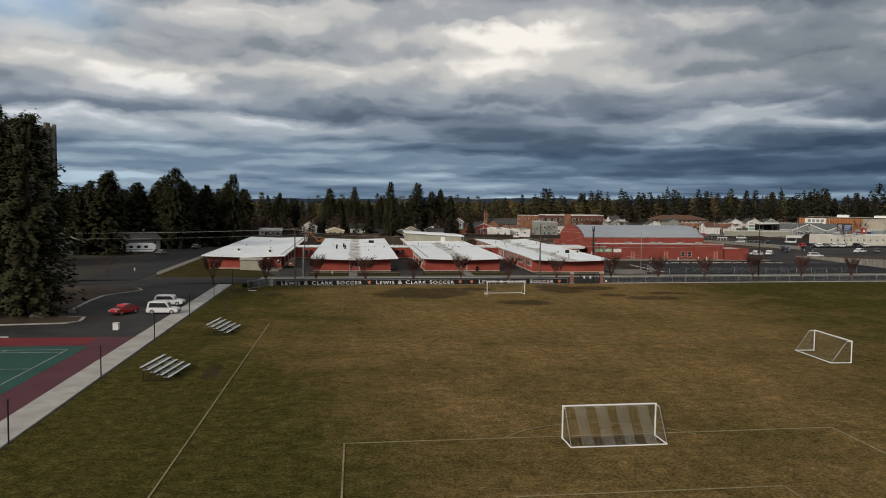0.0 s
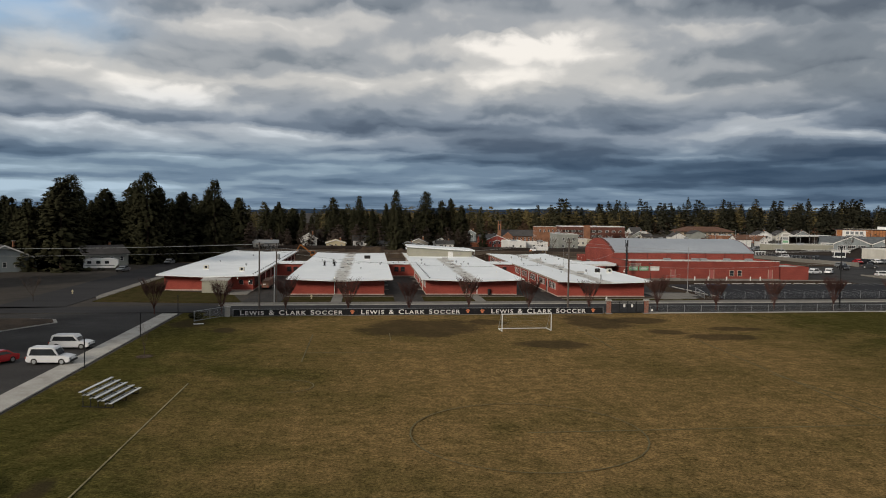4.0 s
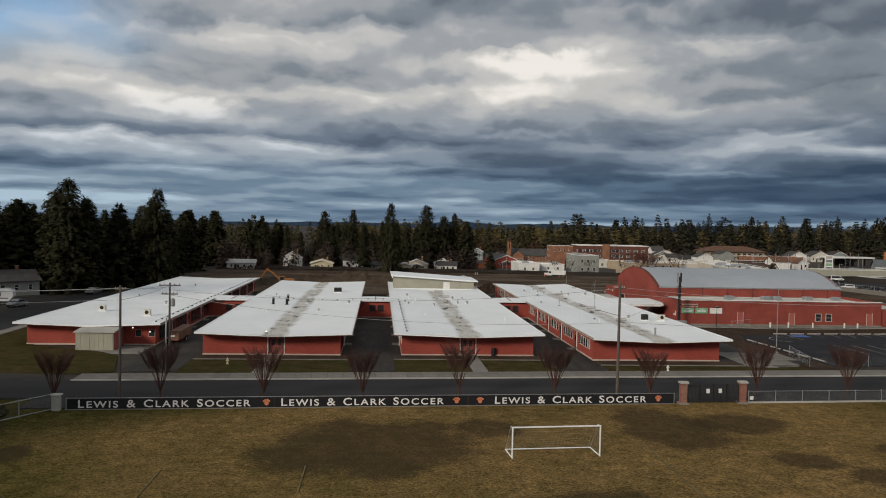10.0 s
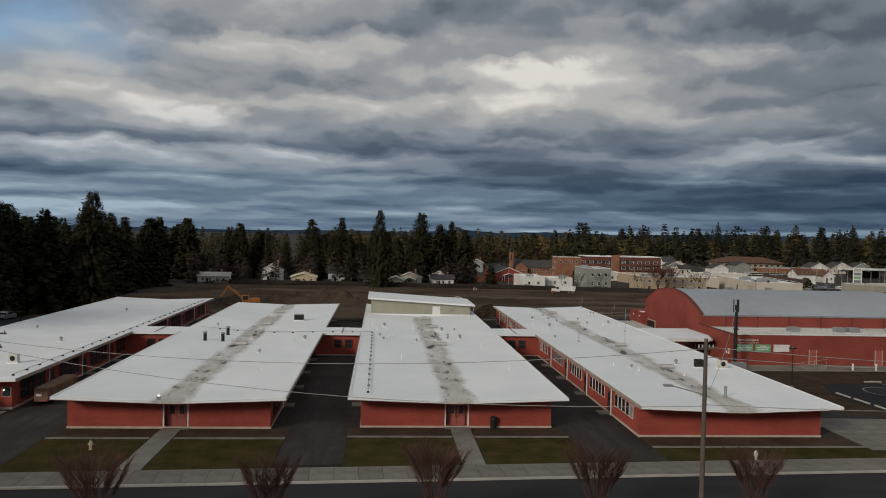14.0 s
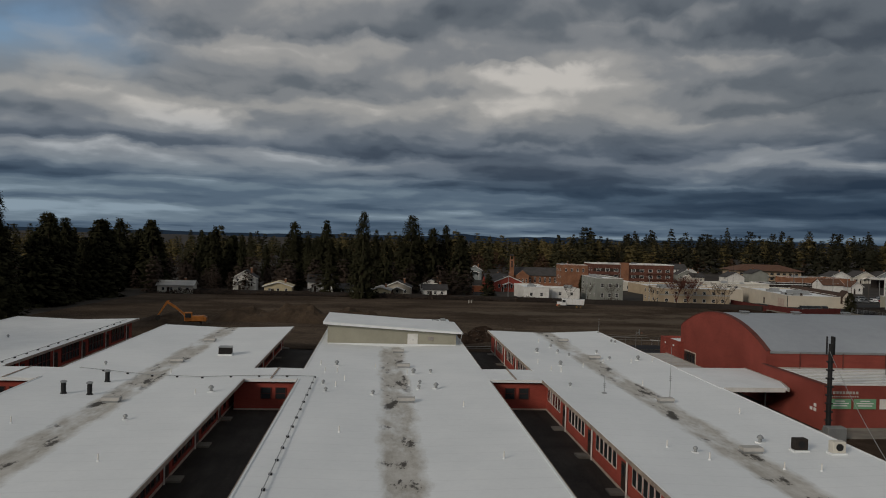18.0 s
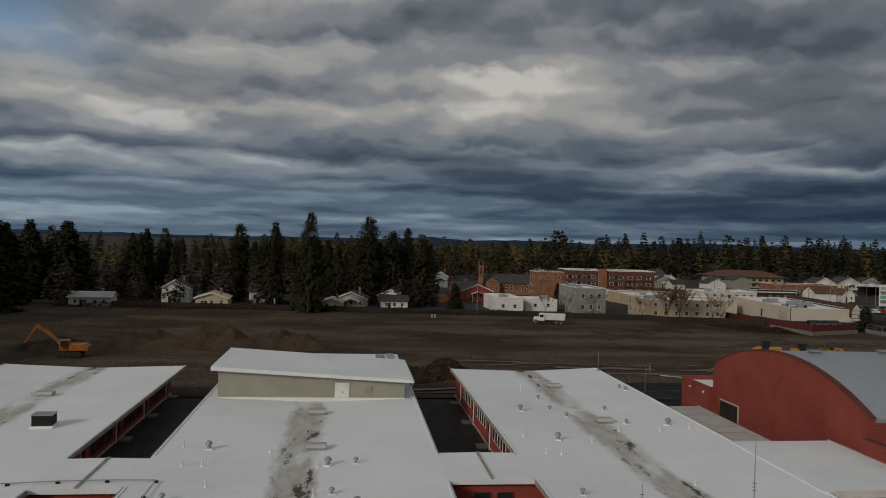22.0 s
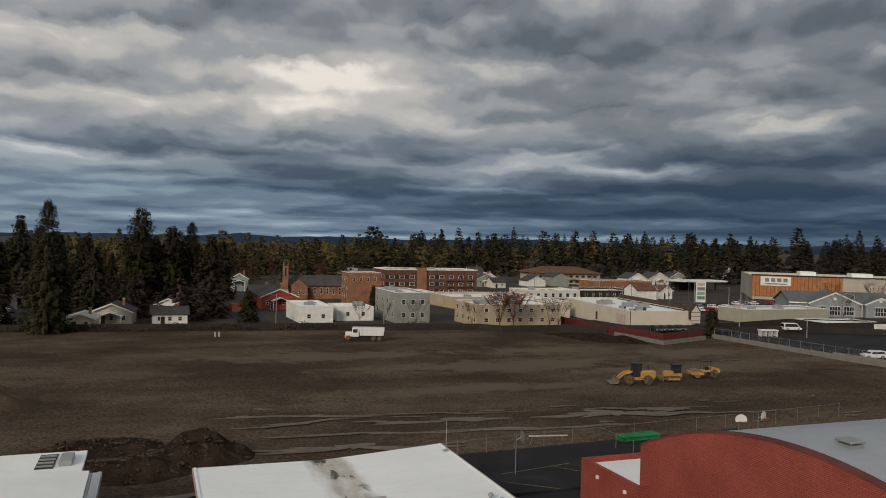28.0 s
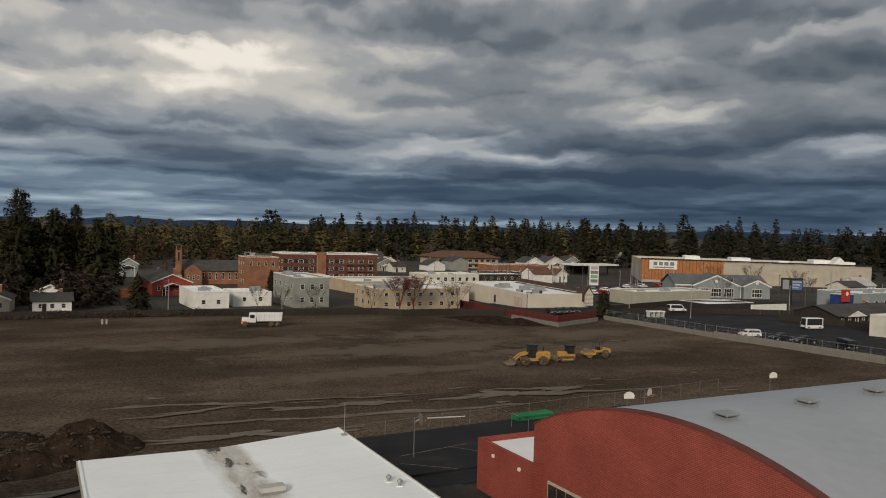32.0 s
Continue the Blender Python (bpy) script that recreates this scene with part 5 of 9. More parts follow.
def goal(m, label, depth=2.0, top_depth=0.6, w=6.9, h=2.35, stripes=0):
    g = thing("soccer_goal", m, label, "soccer goal", "soccer goals")
    r = 0.06
    for x in (-w / 2, w / 2):
        part("post", tube((x, 0, 0), (x, 0, h), r, r, 10), "goalwhite", g)
        part("ground_bar", tube((x, 0, 0.05), (x, -depth, 0.05), r * 0.8, r * 0.8, 8), "goalwhite", g)
        part("stay", tube((x, 0, h), (x, -top_depth, h - 0.05), 0.03, 0.03, 8), "goalwhite", g)
        part("stay", tube((x, -top_depth, h - 0.05), (x, -depth, 0.06), 0.02, 0.02, 6), "galv", g)
    part("crossbar", tube((-w / 2 - r, 0, h), (w / 2 + r, 0, h), r, r, 10), "goalwhite", g)
    part("rear_bar", tube((-w / 2, -depth, 0.05), (w / 2, -depth, 0.05), r * 0.8, r * 0.8, 8), "goalwhite", g)
    bm = bmesh.new()
    path = [(0, h), (-top_depth, h - 0.06), (-top_depth * 1.2, h * 0.75), (-depth * 0.62, h * 0.45), (-depth * 0.8, h * 0.2), (-depth, 0.06)]
    for k in range(14):
        f = k / 13 * (len(path) - 1)
        i = min(int(f), len(path) - 2)
        u = f - i
        y, z = path[i][0] * (1 - u) + path[i + 1][0] * u, path[i][1] * (1 - u) + path[i + 1][1] * u
        tube((-w / 2, y, z), (w / 2, y, z), 0.003, 0.003, 3, bm, False)
        for x in (-w / 2, w / 2):
            tube((x, 0, z), (x, y, z), 0.005, 0.005, 3, bm, False)
    for i in range(25):
        x = -w / 2 + w * i / 24
        for (y0, z0), (y1, z1) in zip(path, path[1:]):
            tube((x, y0, z0), (x, y1, z1), 0.003, 0.003, 3, bm, False)
    pale = bmesh.new()                             # four stripes of white cord, woven in diamonds
    rows_ = []
    for k in range(31):
        f = k / 30 * (len(path) - 1.001)
        i = int(f)
        u = f - i
        rows_.append((path[i][0] * (1 - u) + path[i + 1][0] * u, path[i][1] * (1 - u) + path[i + 1][1] * u))
    for s0 in range(stripes):
        xa = -w / 2 + w * (0.10 + 0.22 * s0)
        for i in range(7):
            for k in range(30):
                sway = 0.25 * k / 30
                p = xa + 0.12 * i + sway + (0.06 if k % 2 else -0.06)
                q = xa + 0.12 * i + sway + (-0.06 if k % 2 else 0.06)
                tube((p, rows_[k][0], rows_[k][1]), (q, rows_[k + 1][0], rows_[k + 1][1]), 0.008, 0.008, 3, pale, False)
    if stripes:
        part("net_stripe", pale, "strand", g, "paler diamond-woven stripes of the net")
    part("net", bm, "net", g, "thin grey knotted net")
    return g


goal(pose(-3.2, 56.3, 0, 0, 0, 1.5), "white metal soccer goal with striped net on the turf", 2.1, stripes=4)
goal(pose(30.9, 82.6, 0, 0, 0, -91), "white metal soccer goal turned sideways at the touchline", 2.2)
goal(pose(5.3, 138.4, 0, 0, 0, 184), "white metal soccer goal before the banner fence", 2.2)


def bleacher(m, label):
    b = thing("bleacher", m, label, "bleacher", "field bleachers")
    for i in range(5):
        y, z = i * 0.62, 0.42 + i * 0.22
        part("seat_plank", bevelled(box(-2.9, 2.9, y, y + 0.26, z, z + 0.05), 0.012), "aluminium", b, "pale aluminium seat plank")
        if i:
            part("foot_plank", box(-2.9, 2.9, y - 0.22, y - 0.02, z - 0.24, z - 0.2), "galv", b)
    for x in (-2.4, 0, 2.4):
        bm = tube((x, 0.1, 0.36), (x, 2.7, 1.26), 0.04)
        tube((x, 0.1, 0.04), (x, 2.7, 0.04), 0.04, 0.04, 6, bm)
        for i in range(5):
            tube((x, 0.12 + i * 0.62, 0.04), (x, 0.12 + i * 0.62, 0.42 + i * 0.22), 0.035, 0.035, 6, bm)
        part("frame", bm, "steel", b, "dark steel frame")
    return b


bleacher(pose(-37.7, 78.2, 0, 0, 0, 83), "low aluminium bleacher with five planks on the turf")
bleacher(pose(-36.3, 101.8, 0, 0, 0, 83), "low aluminium bleacher with five planks on the turf")


def fence_run(name, pts, h, label, spacing=3.0, rails=(1.0,), r=0.035, wire=True, material="galv"):
    """A chain-link fence along straight runs: posts, rails and woven wires."""
    f = thing(name, pose(0, 0, 0), label, "fence")
    post = mesh_of("post", lathe([(r, -0.05), (r, h), (r * 1.5, h), (r * 1.2, h + 0.08), (0.01, h + 0.1)], 8), material)
    for (x0, y0), (x1, y1) in zip(pts, pts[1:]):
        n = max(1, round(math.hypot(x1 - x0, y1 - y0) / spacing))
        for i in range(n + 1):
            x, y = x0 + (x1 - x0) * i / n, y0 + (y1 - y0) * i / n
            part("post", post, "", f).location = (x, y, gz(y))
        for k in rails:
            part("rail", tube((x0, y0, gz(y0) + h * k), (x1, y1, gz(y1) + h * k), r * 0.7), material, f)
        if wire:
            bm = bmesh.new()
            L = math.hypot(x1 - x0, y1 - y0)
            ux, uy = (x1 - x0) / L, (y1 - y0) / L
            step = 0.30
            s = -h
            while s < L:
                for flip in (0, 1):
                    a, b = s, s + h
                    za, zb = (0.03, h) if not flip else (h, 0.03)
                    if a < 0:
                        za, a = za + (zb - za) * (0 - a) / (b - a), 0
                    if b > L:
                        zb, b = za + (zb - za) * (L - a) / (b - a), L
                    tube((x0 + ux * a, y0 + uy * a, gz(y0) + za), (x0 + ux * b, y0 + uy * b, gz(y1) + zb), 0.0035, 0.0035, 3, bm, False)
                s += step
            tagged(part("wire_mesh", bm, material, f, "woven wire mesh"), kind="stuff")
    return f


FY = 154.9                                       # line of the street fence at x = 0


def on_fence(x):
    return FY + ROAD * x


fence_run("street_fence", [(29.3, on_fence(29.3)), (100, on_fence(100))], 1.2, "low galvanised chain-link fence along the field edge", 3.0)
fence_run("court_fence", [(-44.6, 58), (-44.7, 154)], 3.0, "tall open fence of dark posts beside the path", 17.5, (), 0.06, False, "steel")
fence_run("return_fence", [(-40.9, 147.5), (-37.6, 152.8)], 1.5, "short galvanised fence beside the banner", 3.1, (1.0, 0.1), 0.05)
structure("fence_kerb", sheet([(29, on_fence(29) - 0.2), (130, on_fence(130) - 0.2), (130, on_fence(130) + 0.15), (29, on_fence(29) + 0.15)], 0.12, 0.15), "palewall", "pale concrete strip under the fence", "kerb")

banner = thing("banner_fence", pose(0, FY, 0, 0, 0, math.degrees(math.atan(ROAD))), "long black fabric banner with white lettering on a fence", "banner fence")
for x0, x1 in ((-36.4, -18.0), (-17.95, 0.4), (0.45, 21.3)):
    part("fabric", bevelled(box(x0, x1, -0.03, 0.0, 0.06, 1.0), 0.01), "bannerblack", banner, "black banner fabric")
n = 21
for i in range(n + 1):
    part("post", tube((-36.5 + 57.9 * i / n, 0.05, 0), (-36.5 + 57.9 * i / n, 0.05, 1.08), 0.03), "galv", banner)
part("rail", tube((-36.5, 0.05, 1.06), (21.4, 0.05, 1.06), 0.025), "galv", banner)
part("base_strip", box(-36.6, 21.4, -0.12, 0.2, -0.04, 0.075), "concrete", banner)
for xc, wd in ((-27.85, 15.3), (-9.7, 15.4), (10.7, 15.4)):
    words("letter", "Lewis & Clark Soccer", 0.98, 0.01, Matrix.Translation((xc, -0.05, 0.50)) @ Matrix.Rotation(radians(90), 4, "X"), "bannerwhite", banner, "", 0.014, wd, 0.86)
for xc in (-18.7, -0.7, 1.6, 19.7):
    pr = part("emblem", lathe([(0.2, 0), (0.2, 0.015), (0.16, 0.02)], 14, None, (0, 0, 0)), "orange", banner, "orange round emblem")
    pr.matrix_local = Matrix.Translation((xc, -0.035, 0.46)) @ Matrix.Rotation(radians(90), 4, "X")
    for k in range(4):
        a = radians(35 + k * 37)
        toe = part("emblem_pad", lathe([(0.1, 0), (0.1, 0.015), (0.07, 0.02)], 10), "orange", banner)
        toe.matrix_local = Matrix.Translation((xc + 0.3 * math.cos(a), -0.035, 0.48 + 0.3 * math.sin(a))) @ Matrix.Rotation(radians(90), 4, "X")

gate = thing("field_gate", pose(0, 0, 0), "black double iron gate between brick pillars", "gate")
for k, x in enumerate((22.3, 28.6)):
    y = on_fence(x)
    pl = thing("gate_pillar", pose(x, y, 0), "brown brick gate pillar with a pale stone cap", "pillar", "gate pillars")
    part("shaft", box(-0.3, 0.3, -0.3, 0.3, 0, 2.08), "pillarbrick", pl)
    part("footing", box(-0.5, 0.5, -0.5, 0.5, -0.04, 0.14), "concrete", pl)
    part("cap", prism([(-0.42, 2.08), (0.42, 2.08), (0.42, 2.18), (0.2, 2.27), (-0.2, 2.27), (-0.42, 2.18)], -0.42, 0.42, "x"), "palewall", pl, "pale stone cap")
for xa, xb in ((22.75, 24.0), (24.1, 25.45), (25.5, 26.85), (26.95, 28.2)):
    leaf = part("leaf", tube((xa, on_fence(xa), 1.75), (xb, on_fence(xb), 1.75), 0.03), "steel", gate)
    part("rail", tube((xa, on_fence(xa), 0.15), (xb, on_fence(xb), 0.15), 0.03), "steel", leaf)
    k = 9
    for i in range(k + 1):
        x = xa + (xb - xa) * i / k
        part("bar", tube((x, on_fence(x), 0.1), (x, on_fence(x), 1.9 + 0.12 * math.sin(math.pi * (x - 22.7) / 5.6)), 0.022 if i % k else 0.055, None, 5), "steel", leaf)
for x in (24.9, 26.2):
    part("notice", box(x - 0.17, x + 0.17, on_fence(x) - 0.07, on_fence(x) - 0.05, 1.05, 1.5), "white", gate, "white notice plate")
notice = thing("notice_board", pose(29.6, on_fence(29.6), 0.5), "small white notice on the wire fence", "notice")
part("panel", box(-0.2, 0.2, -0.06, -0.04, -0.15, 0.2), "white", notice)
post_l = thing("fence_pillar", pose(-37.2, 152.9, 0), "short pale stone pillar ending the banner fence", "pillar")
part("shaft", box(-0.3, 0.3, -0.3, 0.3, 0, 1.35), "palewall", post_l)
part("cap", bevelled(box(-0.42, 0.42, -0.42, 0.42, 1.35, 1.5), 0.03), "palewall", post_l)
for x, y, r in ((-40.9, 150.3, 0.7), (-42.0, 151.2, 0.5)):
    sh = thing("clipped_shrub", pose(x, y, 0), "dark rounded shrub at the field corner", "shrub")
    bm = bmesh.new()
    rnd = random.Random(int(x * 10))
    for _ in range(420):
        d = Vector((rnd.gauss(0, 1), rnd.gauss(0, 1), rnd.gauss(0, 1))).normalized()
        c = Vector((d.x * r, d.y * r, r * 0.8 + d.z * r * 0.8)) * rnd.uniform(0.75, 1.05)
        u = Vector((rnd.gauss(0, 1), rnd.gauss(0, 1), rnd.gauss(0, 1))).normalized() * 0.14
        bm.faces.new([bm.verts.new(c + u), bm.verts.new(c + u.cross(d)), bm.verts.new(c - u * 0.6)])
    part("foliage", bm, "needles", sh)
    part("stem", tube((0, 0, -0.02), (0, 0, r * 0.9), 0.05), "bark", sh)
tgt = thing("white_board", pose(-39.8, 145.2, 0.02, 0, 0, 20), "white flat board lying on the turf", "board")
part("board", bevelled(box(-0.7, 0.7, -0.25, 0.25, 0, 0.06), 0.01), "white", tgt)

# ---- poles, lamps, wires ----


def utility_pole(m, h, label, arms=(), lamp=None, material="wood", r=0.15):
    p = thing("utility_pole", m, label, "utility pole", "street poles")
    part("pole", tube((0, 0, -0.05), (0, 0, h), r, r * 0.65, 10), material, p)
    for z, w in arms:
        a = part("crossarm", box(-w, w, -0.06, 0.06, z - 0.06, z + 0.06), "wood", p)
        for x in (-w * 0.9, -w * 0.45, w * 0.45, w * 0.9):
            part("insulator", lathe([(0.04, z + 0.06), (0.06, z + 0.12), (0.04, z + 0.2), (0.05, z + 0.24)], 8, None, (x, 0, 0)), "palewall", a)
    if lamp:
        ang, z = lamp
        c, s = math.cos(radians(ang)), math.sin(radians(ang))
        arm = part("lamp_arm", tube((0, 0, z), (2.0 * c, 2.0 * s, z + 0.5), 0.035), "galv", p)
        part("lamp_head", bevelled(box(-0.3, 0.3, -0.13, 0.13, -0.06, 0.08), 0.04), "galv", arm).matrix_local = Matrix.Translation((2.2 * c, 2.2 * s, z + 0.5)) @ Matrix.Rotation(radians(ang), 4, "Z")
    return p


utility_pole(pose(16.0, 157.6, 0, 0, 0, 3), 12.0, "tall weathered wooden pole beside the street with a lamp arm", ((11.4, 0.5),), (170, 8.6), "wood", 0.17)
utility_pole(pose(-33.2, 157.6, 0, 0, 0, 3), 11.0, "tall weathered wooden pole behind the banner fence", ((10.6, 0.5),))
pl = utility_pole(pose(-32.2, 171.4, 0, 0, 0, 3), 10.2, "wooden utility pole with two crossarms and a transformer", ((9.9, 1.2), (8.9, 0.9)))
part("transformer", lathe([(0.22, 7.5), (0.25, 7.6), (0.25, 8.3), (0.1, 8.42)], 12, None, (0.35, 0, 0)), "galv", pl, "grey transformer can")
part("service_pipe", tube((-0.35, -0.3, 0), (-0.3, -0.2, 6.2), 0.11), "galv", pl, "pale conduit strapped to the pole")
utility_pole(pose(66.0, 163.0, 0, 0, 0, 3), 10.8, "tall dark pole beside the street", (), (180, 10.0), "steel", 0.14)


def wire(a, b, sag, r=0.018, n=14):
    w = thing("overhead_wire", pose(0, 0, 0), "thin sagging overhead wire between poles", "wire", "overhead wires")
    bm = bmesh.new()
    ring = []
    side = (Vector(b) - Vector(a)).cross(Vector((0, 0, 1))).normalized() * r
    for i in range(n + 1):
        c = Vector(a).lerp(Vector(b), i / n) - Vector((0, 0, sag * 4 * (i / n) * (1 - i / n)))
        ring.append([bm.verts.new(c + o) for o in (side, Vector((0, 0, r)), -side, Vector((0, 0, -r)))])
    for u, v in zip(ring, ring[1:]):
        for i in range(4):
            bm.faces.new((u[i], u[(i + 1) % 4], v[(i + 1) % 4], v[i]))
    part("cable", bm, "wirepale", w)


for dy, z in ((-0.5, 10.7), (0.5, 10.7), (0.0, 9.6)):
    wire((-33.2 + dy, 157.6, z), (-130, 152, z + 0.6), 1.2)
    wire((-33.2 + dy, 157.6, z), (-32.2 + dy, 171.4, 9.9), 0.2)
for z in (11.5, 10.9, 8.0):
    wire((16.0, 157.6, z), (66.0, 163, min(z, 10.2)), 0.9, 0.02)
wire((16.0, 157.6, 11.4), (-32.2, 171.4, 9.4), 1.3, 0.02)
wire((16.0, 157.6, 8.2), (44.9, 214.6, 8.3), 1.0, 0.02)
wire((-32.2, 171.4, 8.8), (16.0, 157.6, 7.9), 1.3, 0.02)

mast = thing("cell_mast", pose(45.0, 214.6, 0), "dark cell mast with antenna panels before the gym", "cell mast")
part("pole", tube((0, 0, -0.02), (0, 0, 9.0), 0.26, 0.2, 12), "steel", mast)
for k in range(3):
    a = radians(k * 120 + 40)
    part("antenna_panel", bevelled(box(-0.14, 0.14, -0.06, 0.06, 8.0, 9.7), 0.02), "steel", mast).matrix_local = Matrix.Translation((0.36 * math.cos(a), 0.36 * math.sin(a), 0)) @ Matrix.Rotation(a + radians(90), 4, "Z")
for k in range(8):
    part("bracket", bevelled(box(-0.34, 0.34, -0.2, 0.2, 1.6 + k * 0.8, 1.75 + k * 0.8), 0.03), "steel", mast)
part("cabinet", bevelled(box(-0.9, 0.9, -1.6, -0.6, 0, 1.3), 0.04), "galv", mast)
for x, y, h, nm in ((48.6, 187.2, 9.2, "flagpole"), (46.5, 202.5, 4.9, "lamp_post")):
    f = thing(nm, pose(x, y, 0), "slender grey flagpole on a concrete foot" if nm == "flagpole" else "dark slender lamp post before the gym", nm.replace("_", " "))
    part("pole", tube((0, 0, 0), (0, 0, h), 0.07, 0.04, 8), "galv" if nm == "flagpole" else "steel", f)
    part("foot", lathe([(0.3, -0.03), (0.3, 0.12), (0.12, 0.3)], 10), "concrete", f)
    part("finial", lathe([(0.02, h), (0.09, h + 0.05), (0.09, h + 0.12), (0.02, h + 0.18)], 8), "galv", f)
    if nm == "lamp_post":
        part("lamp_head", bevelled(box(-0.5, 0.5, -0.14, 0.14, h - 0.1, h + 0.06), 0.04), "steel", f)


def hydrant(x, y, material, label):
    h = thing("fire_hydrant", pose(x, y, 0.06), label, "fire hydrant", "fire hydrants")
    part("barrel", lathe([(0.16, 0), (0.16, 0.06), (0.11, 0.08), (0.11, 0.5), (0.15, 0.52), (0.15, 0.56), (0.1, 0.66), (0.04, 0.72), (0.04, 0.78)], 10), material, h)
    part("outlet", tube((-0.2, 0, 0.42), (0.2, 0, 0.42), 0.06, 0.06, 8), material, h)


hydrant(27.2, 173.0, "white", "pale fire hydrant on the lawn")
hydrant(-26.5, 175.9, "yellowpale", "yellow marker hydrant on the lawn")
hydrant(-70.6, 183.0, "yellowpale", "yellow hydrant across the side street")
bin_ = thing("waste_bin", pose(7.0, 182.9, 0.05), "dark round waste bin beside the entrance", "waste bin")
part("body", lathe([(0.24, 0), (0.3, 0.1), (0.32, 0.85), (0.28, 0.95)], 12), "steel", bin_)
part("lid", lathe([(0.34, 0.95), (0.3, 1.06), (0.1, 1.12)], 12), "steel", bin_)
for x, y in ((51.6, 181.4), (51.2, 184.8), (51.0, 188.2), (50.8, 191.6), (50.6, 195.0), (50.4, 198.2)):
    w = thing("wheel_stop", pose(x, y, 0.05, 0, 0, 93), "pale concrete wheel stop at the lot edge", "wheel stop", "wheel stops")
    part("block", prism([(-0.1, 0), (0.1, 0), (0.06, 0.14), (-0.06, 0.14)], -1.3, 1.3, "x"), "palewall", w)
for i in range(13):
    x = 59.5 + i * 3.1
    w = thing("wheel_stop", pose(x, 206.4 + 0.05 * (x - 58), 0.04, 0, 0, 3), "pale concrete wheel stop at the lot edge", "wheel stop", "wheel stops")
    part("block", prism([(-0.1, 0), (0.1, 0), (0.06, 0.14), (-0.06, 0.14)], -1.2, 1.2, "x"), "palewall", w)
fence_run("lot_fence", [(47.5, 176.6), (64, 177.4), (100, 179)], 1.3, "galvanised post fence along the parking lot", 4.2, (), 0.04)
fence_run("lot_fence", [(47.5, 176.6), (49.6, 185.5)], 1.3, "galvanised chain-link fence beside the lot", 4.2, (1.0,), 0.04)

# ---- things on the roofs ----


def roof_z(xc, w, x, edge=3.28):
    return edge - 0.33 * max(0.0, 1 - abs(x - xc) / w)


vent_parts = (("base", mesh_of("base", box(-0.32, 0.32, -0.32, 0.32, -0.03, 0.10), "roofplain")),
              ("neck", mesh_of("neck", lathe([(0.17, 0.10), (0.15, 0.42)], 10), "galv")),
              ("hood", mesh_of("hood", lathe([(0.15, 0.36), (0.30, 0.42), (0.30, 0.50), (0.2, 0.66), (0.06, 0.74)], 12), "galv")))
pipe_parts = (("sleeve", mesh_of("sleeve", lathe([(0.13, -0.03), (0.09, 0.08), (0.055, 0.1)], 8), "roofplain")),
              ("pipe", mesh_of("pipe", lathe([(0.055, 0.1), (0.055, 0.5), (0.04, 0.52)], 8), "white")))
sky_parts = (("curb", mesh_of("curb", box(-0.75, 0.75, -0.5, 0.5, -0.05, 0.22), "galv")),
             ("cover", mesh_of("cover", prism([(-0.58, 0.22), (0.58, 0.22), (0.40, 0.48), (-0.40, 0.48)], -0.85, 0.85, "x"), "roofslat")))


def roof_item(name, parts, x, y, z, label, category, group, turn=0, s=1.0):
    t = thing(name, pose(x, y, z, 0, 0, turn) @ Matrix.Scale(s, 4), label, category, group)
    for n, me in parts:
        part(n, me, "", t)
    return t


WING_AXIS = {"a": (-47.4, 9.6), "b": (-21.6, 9.92), "c": (3.6, 9.92), "d": (28.42, 9.22)}
for k, xs in (("c", [(-2.9, 232.4), (-3.6, 221.4), (-3.1, 217.8), (1.4, 217.4), (5.7, 228.7), (7.6, 229.0), (6.1, 222.7), (5.9, 220.3), (7.6, 220.3)]),
              ("b", [(-13.6, 216.9), (-27.9, 230.8), (-18.0, 206.5)]),
              ("d", [(22.8, 245.2), (25.9, 250.9), (25.8, 246.0), (26.7, 243.4), (23.6, 235.0), (21.5, 221.6), (31.1, 246.0), (31.3, 240.6), (34.7, 239.7), (36.4, 254.9), (36.1, 255.9), (25.0, 198.2), (31.3, 201.0)]),
              ("a", [(-44.0, 214.0), (-52.0, 226.0), (-48.0, 252.0)])):
    xc, w = WING_AXIS[k]
    for i, (x, y) in enumerate(xs):
        roof_item("roof_ventilator", vent_parts, x, y, roof_z(xc, w, x), "round galvanised ventilator hood on the white roof", "roof vent", "roof ventilators", i * 17, 0.86 if i % 4 == 0 else 0.62)
for k, xs in (("c", [(-4.7, 232.6), (1.5, 232.0), (-3.9, 228.1), (-2.6, 228.2), (-1.6, 223.9), (-2.3, 220.4), (5.0, 222.4), (5.0, 228.5), (9.5, 212.0), (10.6, 196.0), (-1.0, 203.0)]),
              ("b", [(-14.8, 215.9), (-19.9, 227.0), (-26.0, 205.0), (-16.0, 195.0)]),
              ("d", [(25.1, 255.4), (21.0, 235.7), (21.6, 230.9), (22.7, 230.7), (26.3, 234.7), (33.2, 237.8), (36.1, 238.4), (29.9, 223.9), (29.8, 238.3), (23.3, 199.3), (25.3, 196.4), (34.1, 210.3), (32.0, 193.8), (29.7, 194.4)])):
    xc, w = WING_AXIS[k]
    for x, y in xs:
        roof_item("vent_pipe", pipe_parts, x, y, roof_z(xc, w, x), "thin white vent pipe on the membrane roof", "vent pipe", "roof pipes")
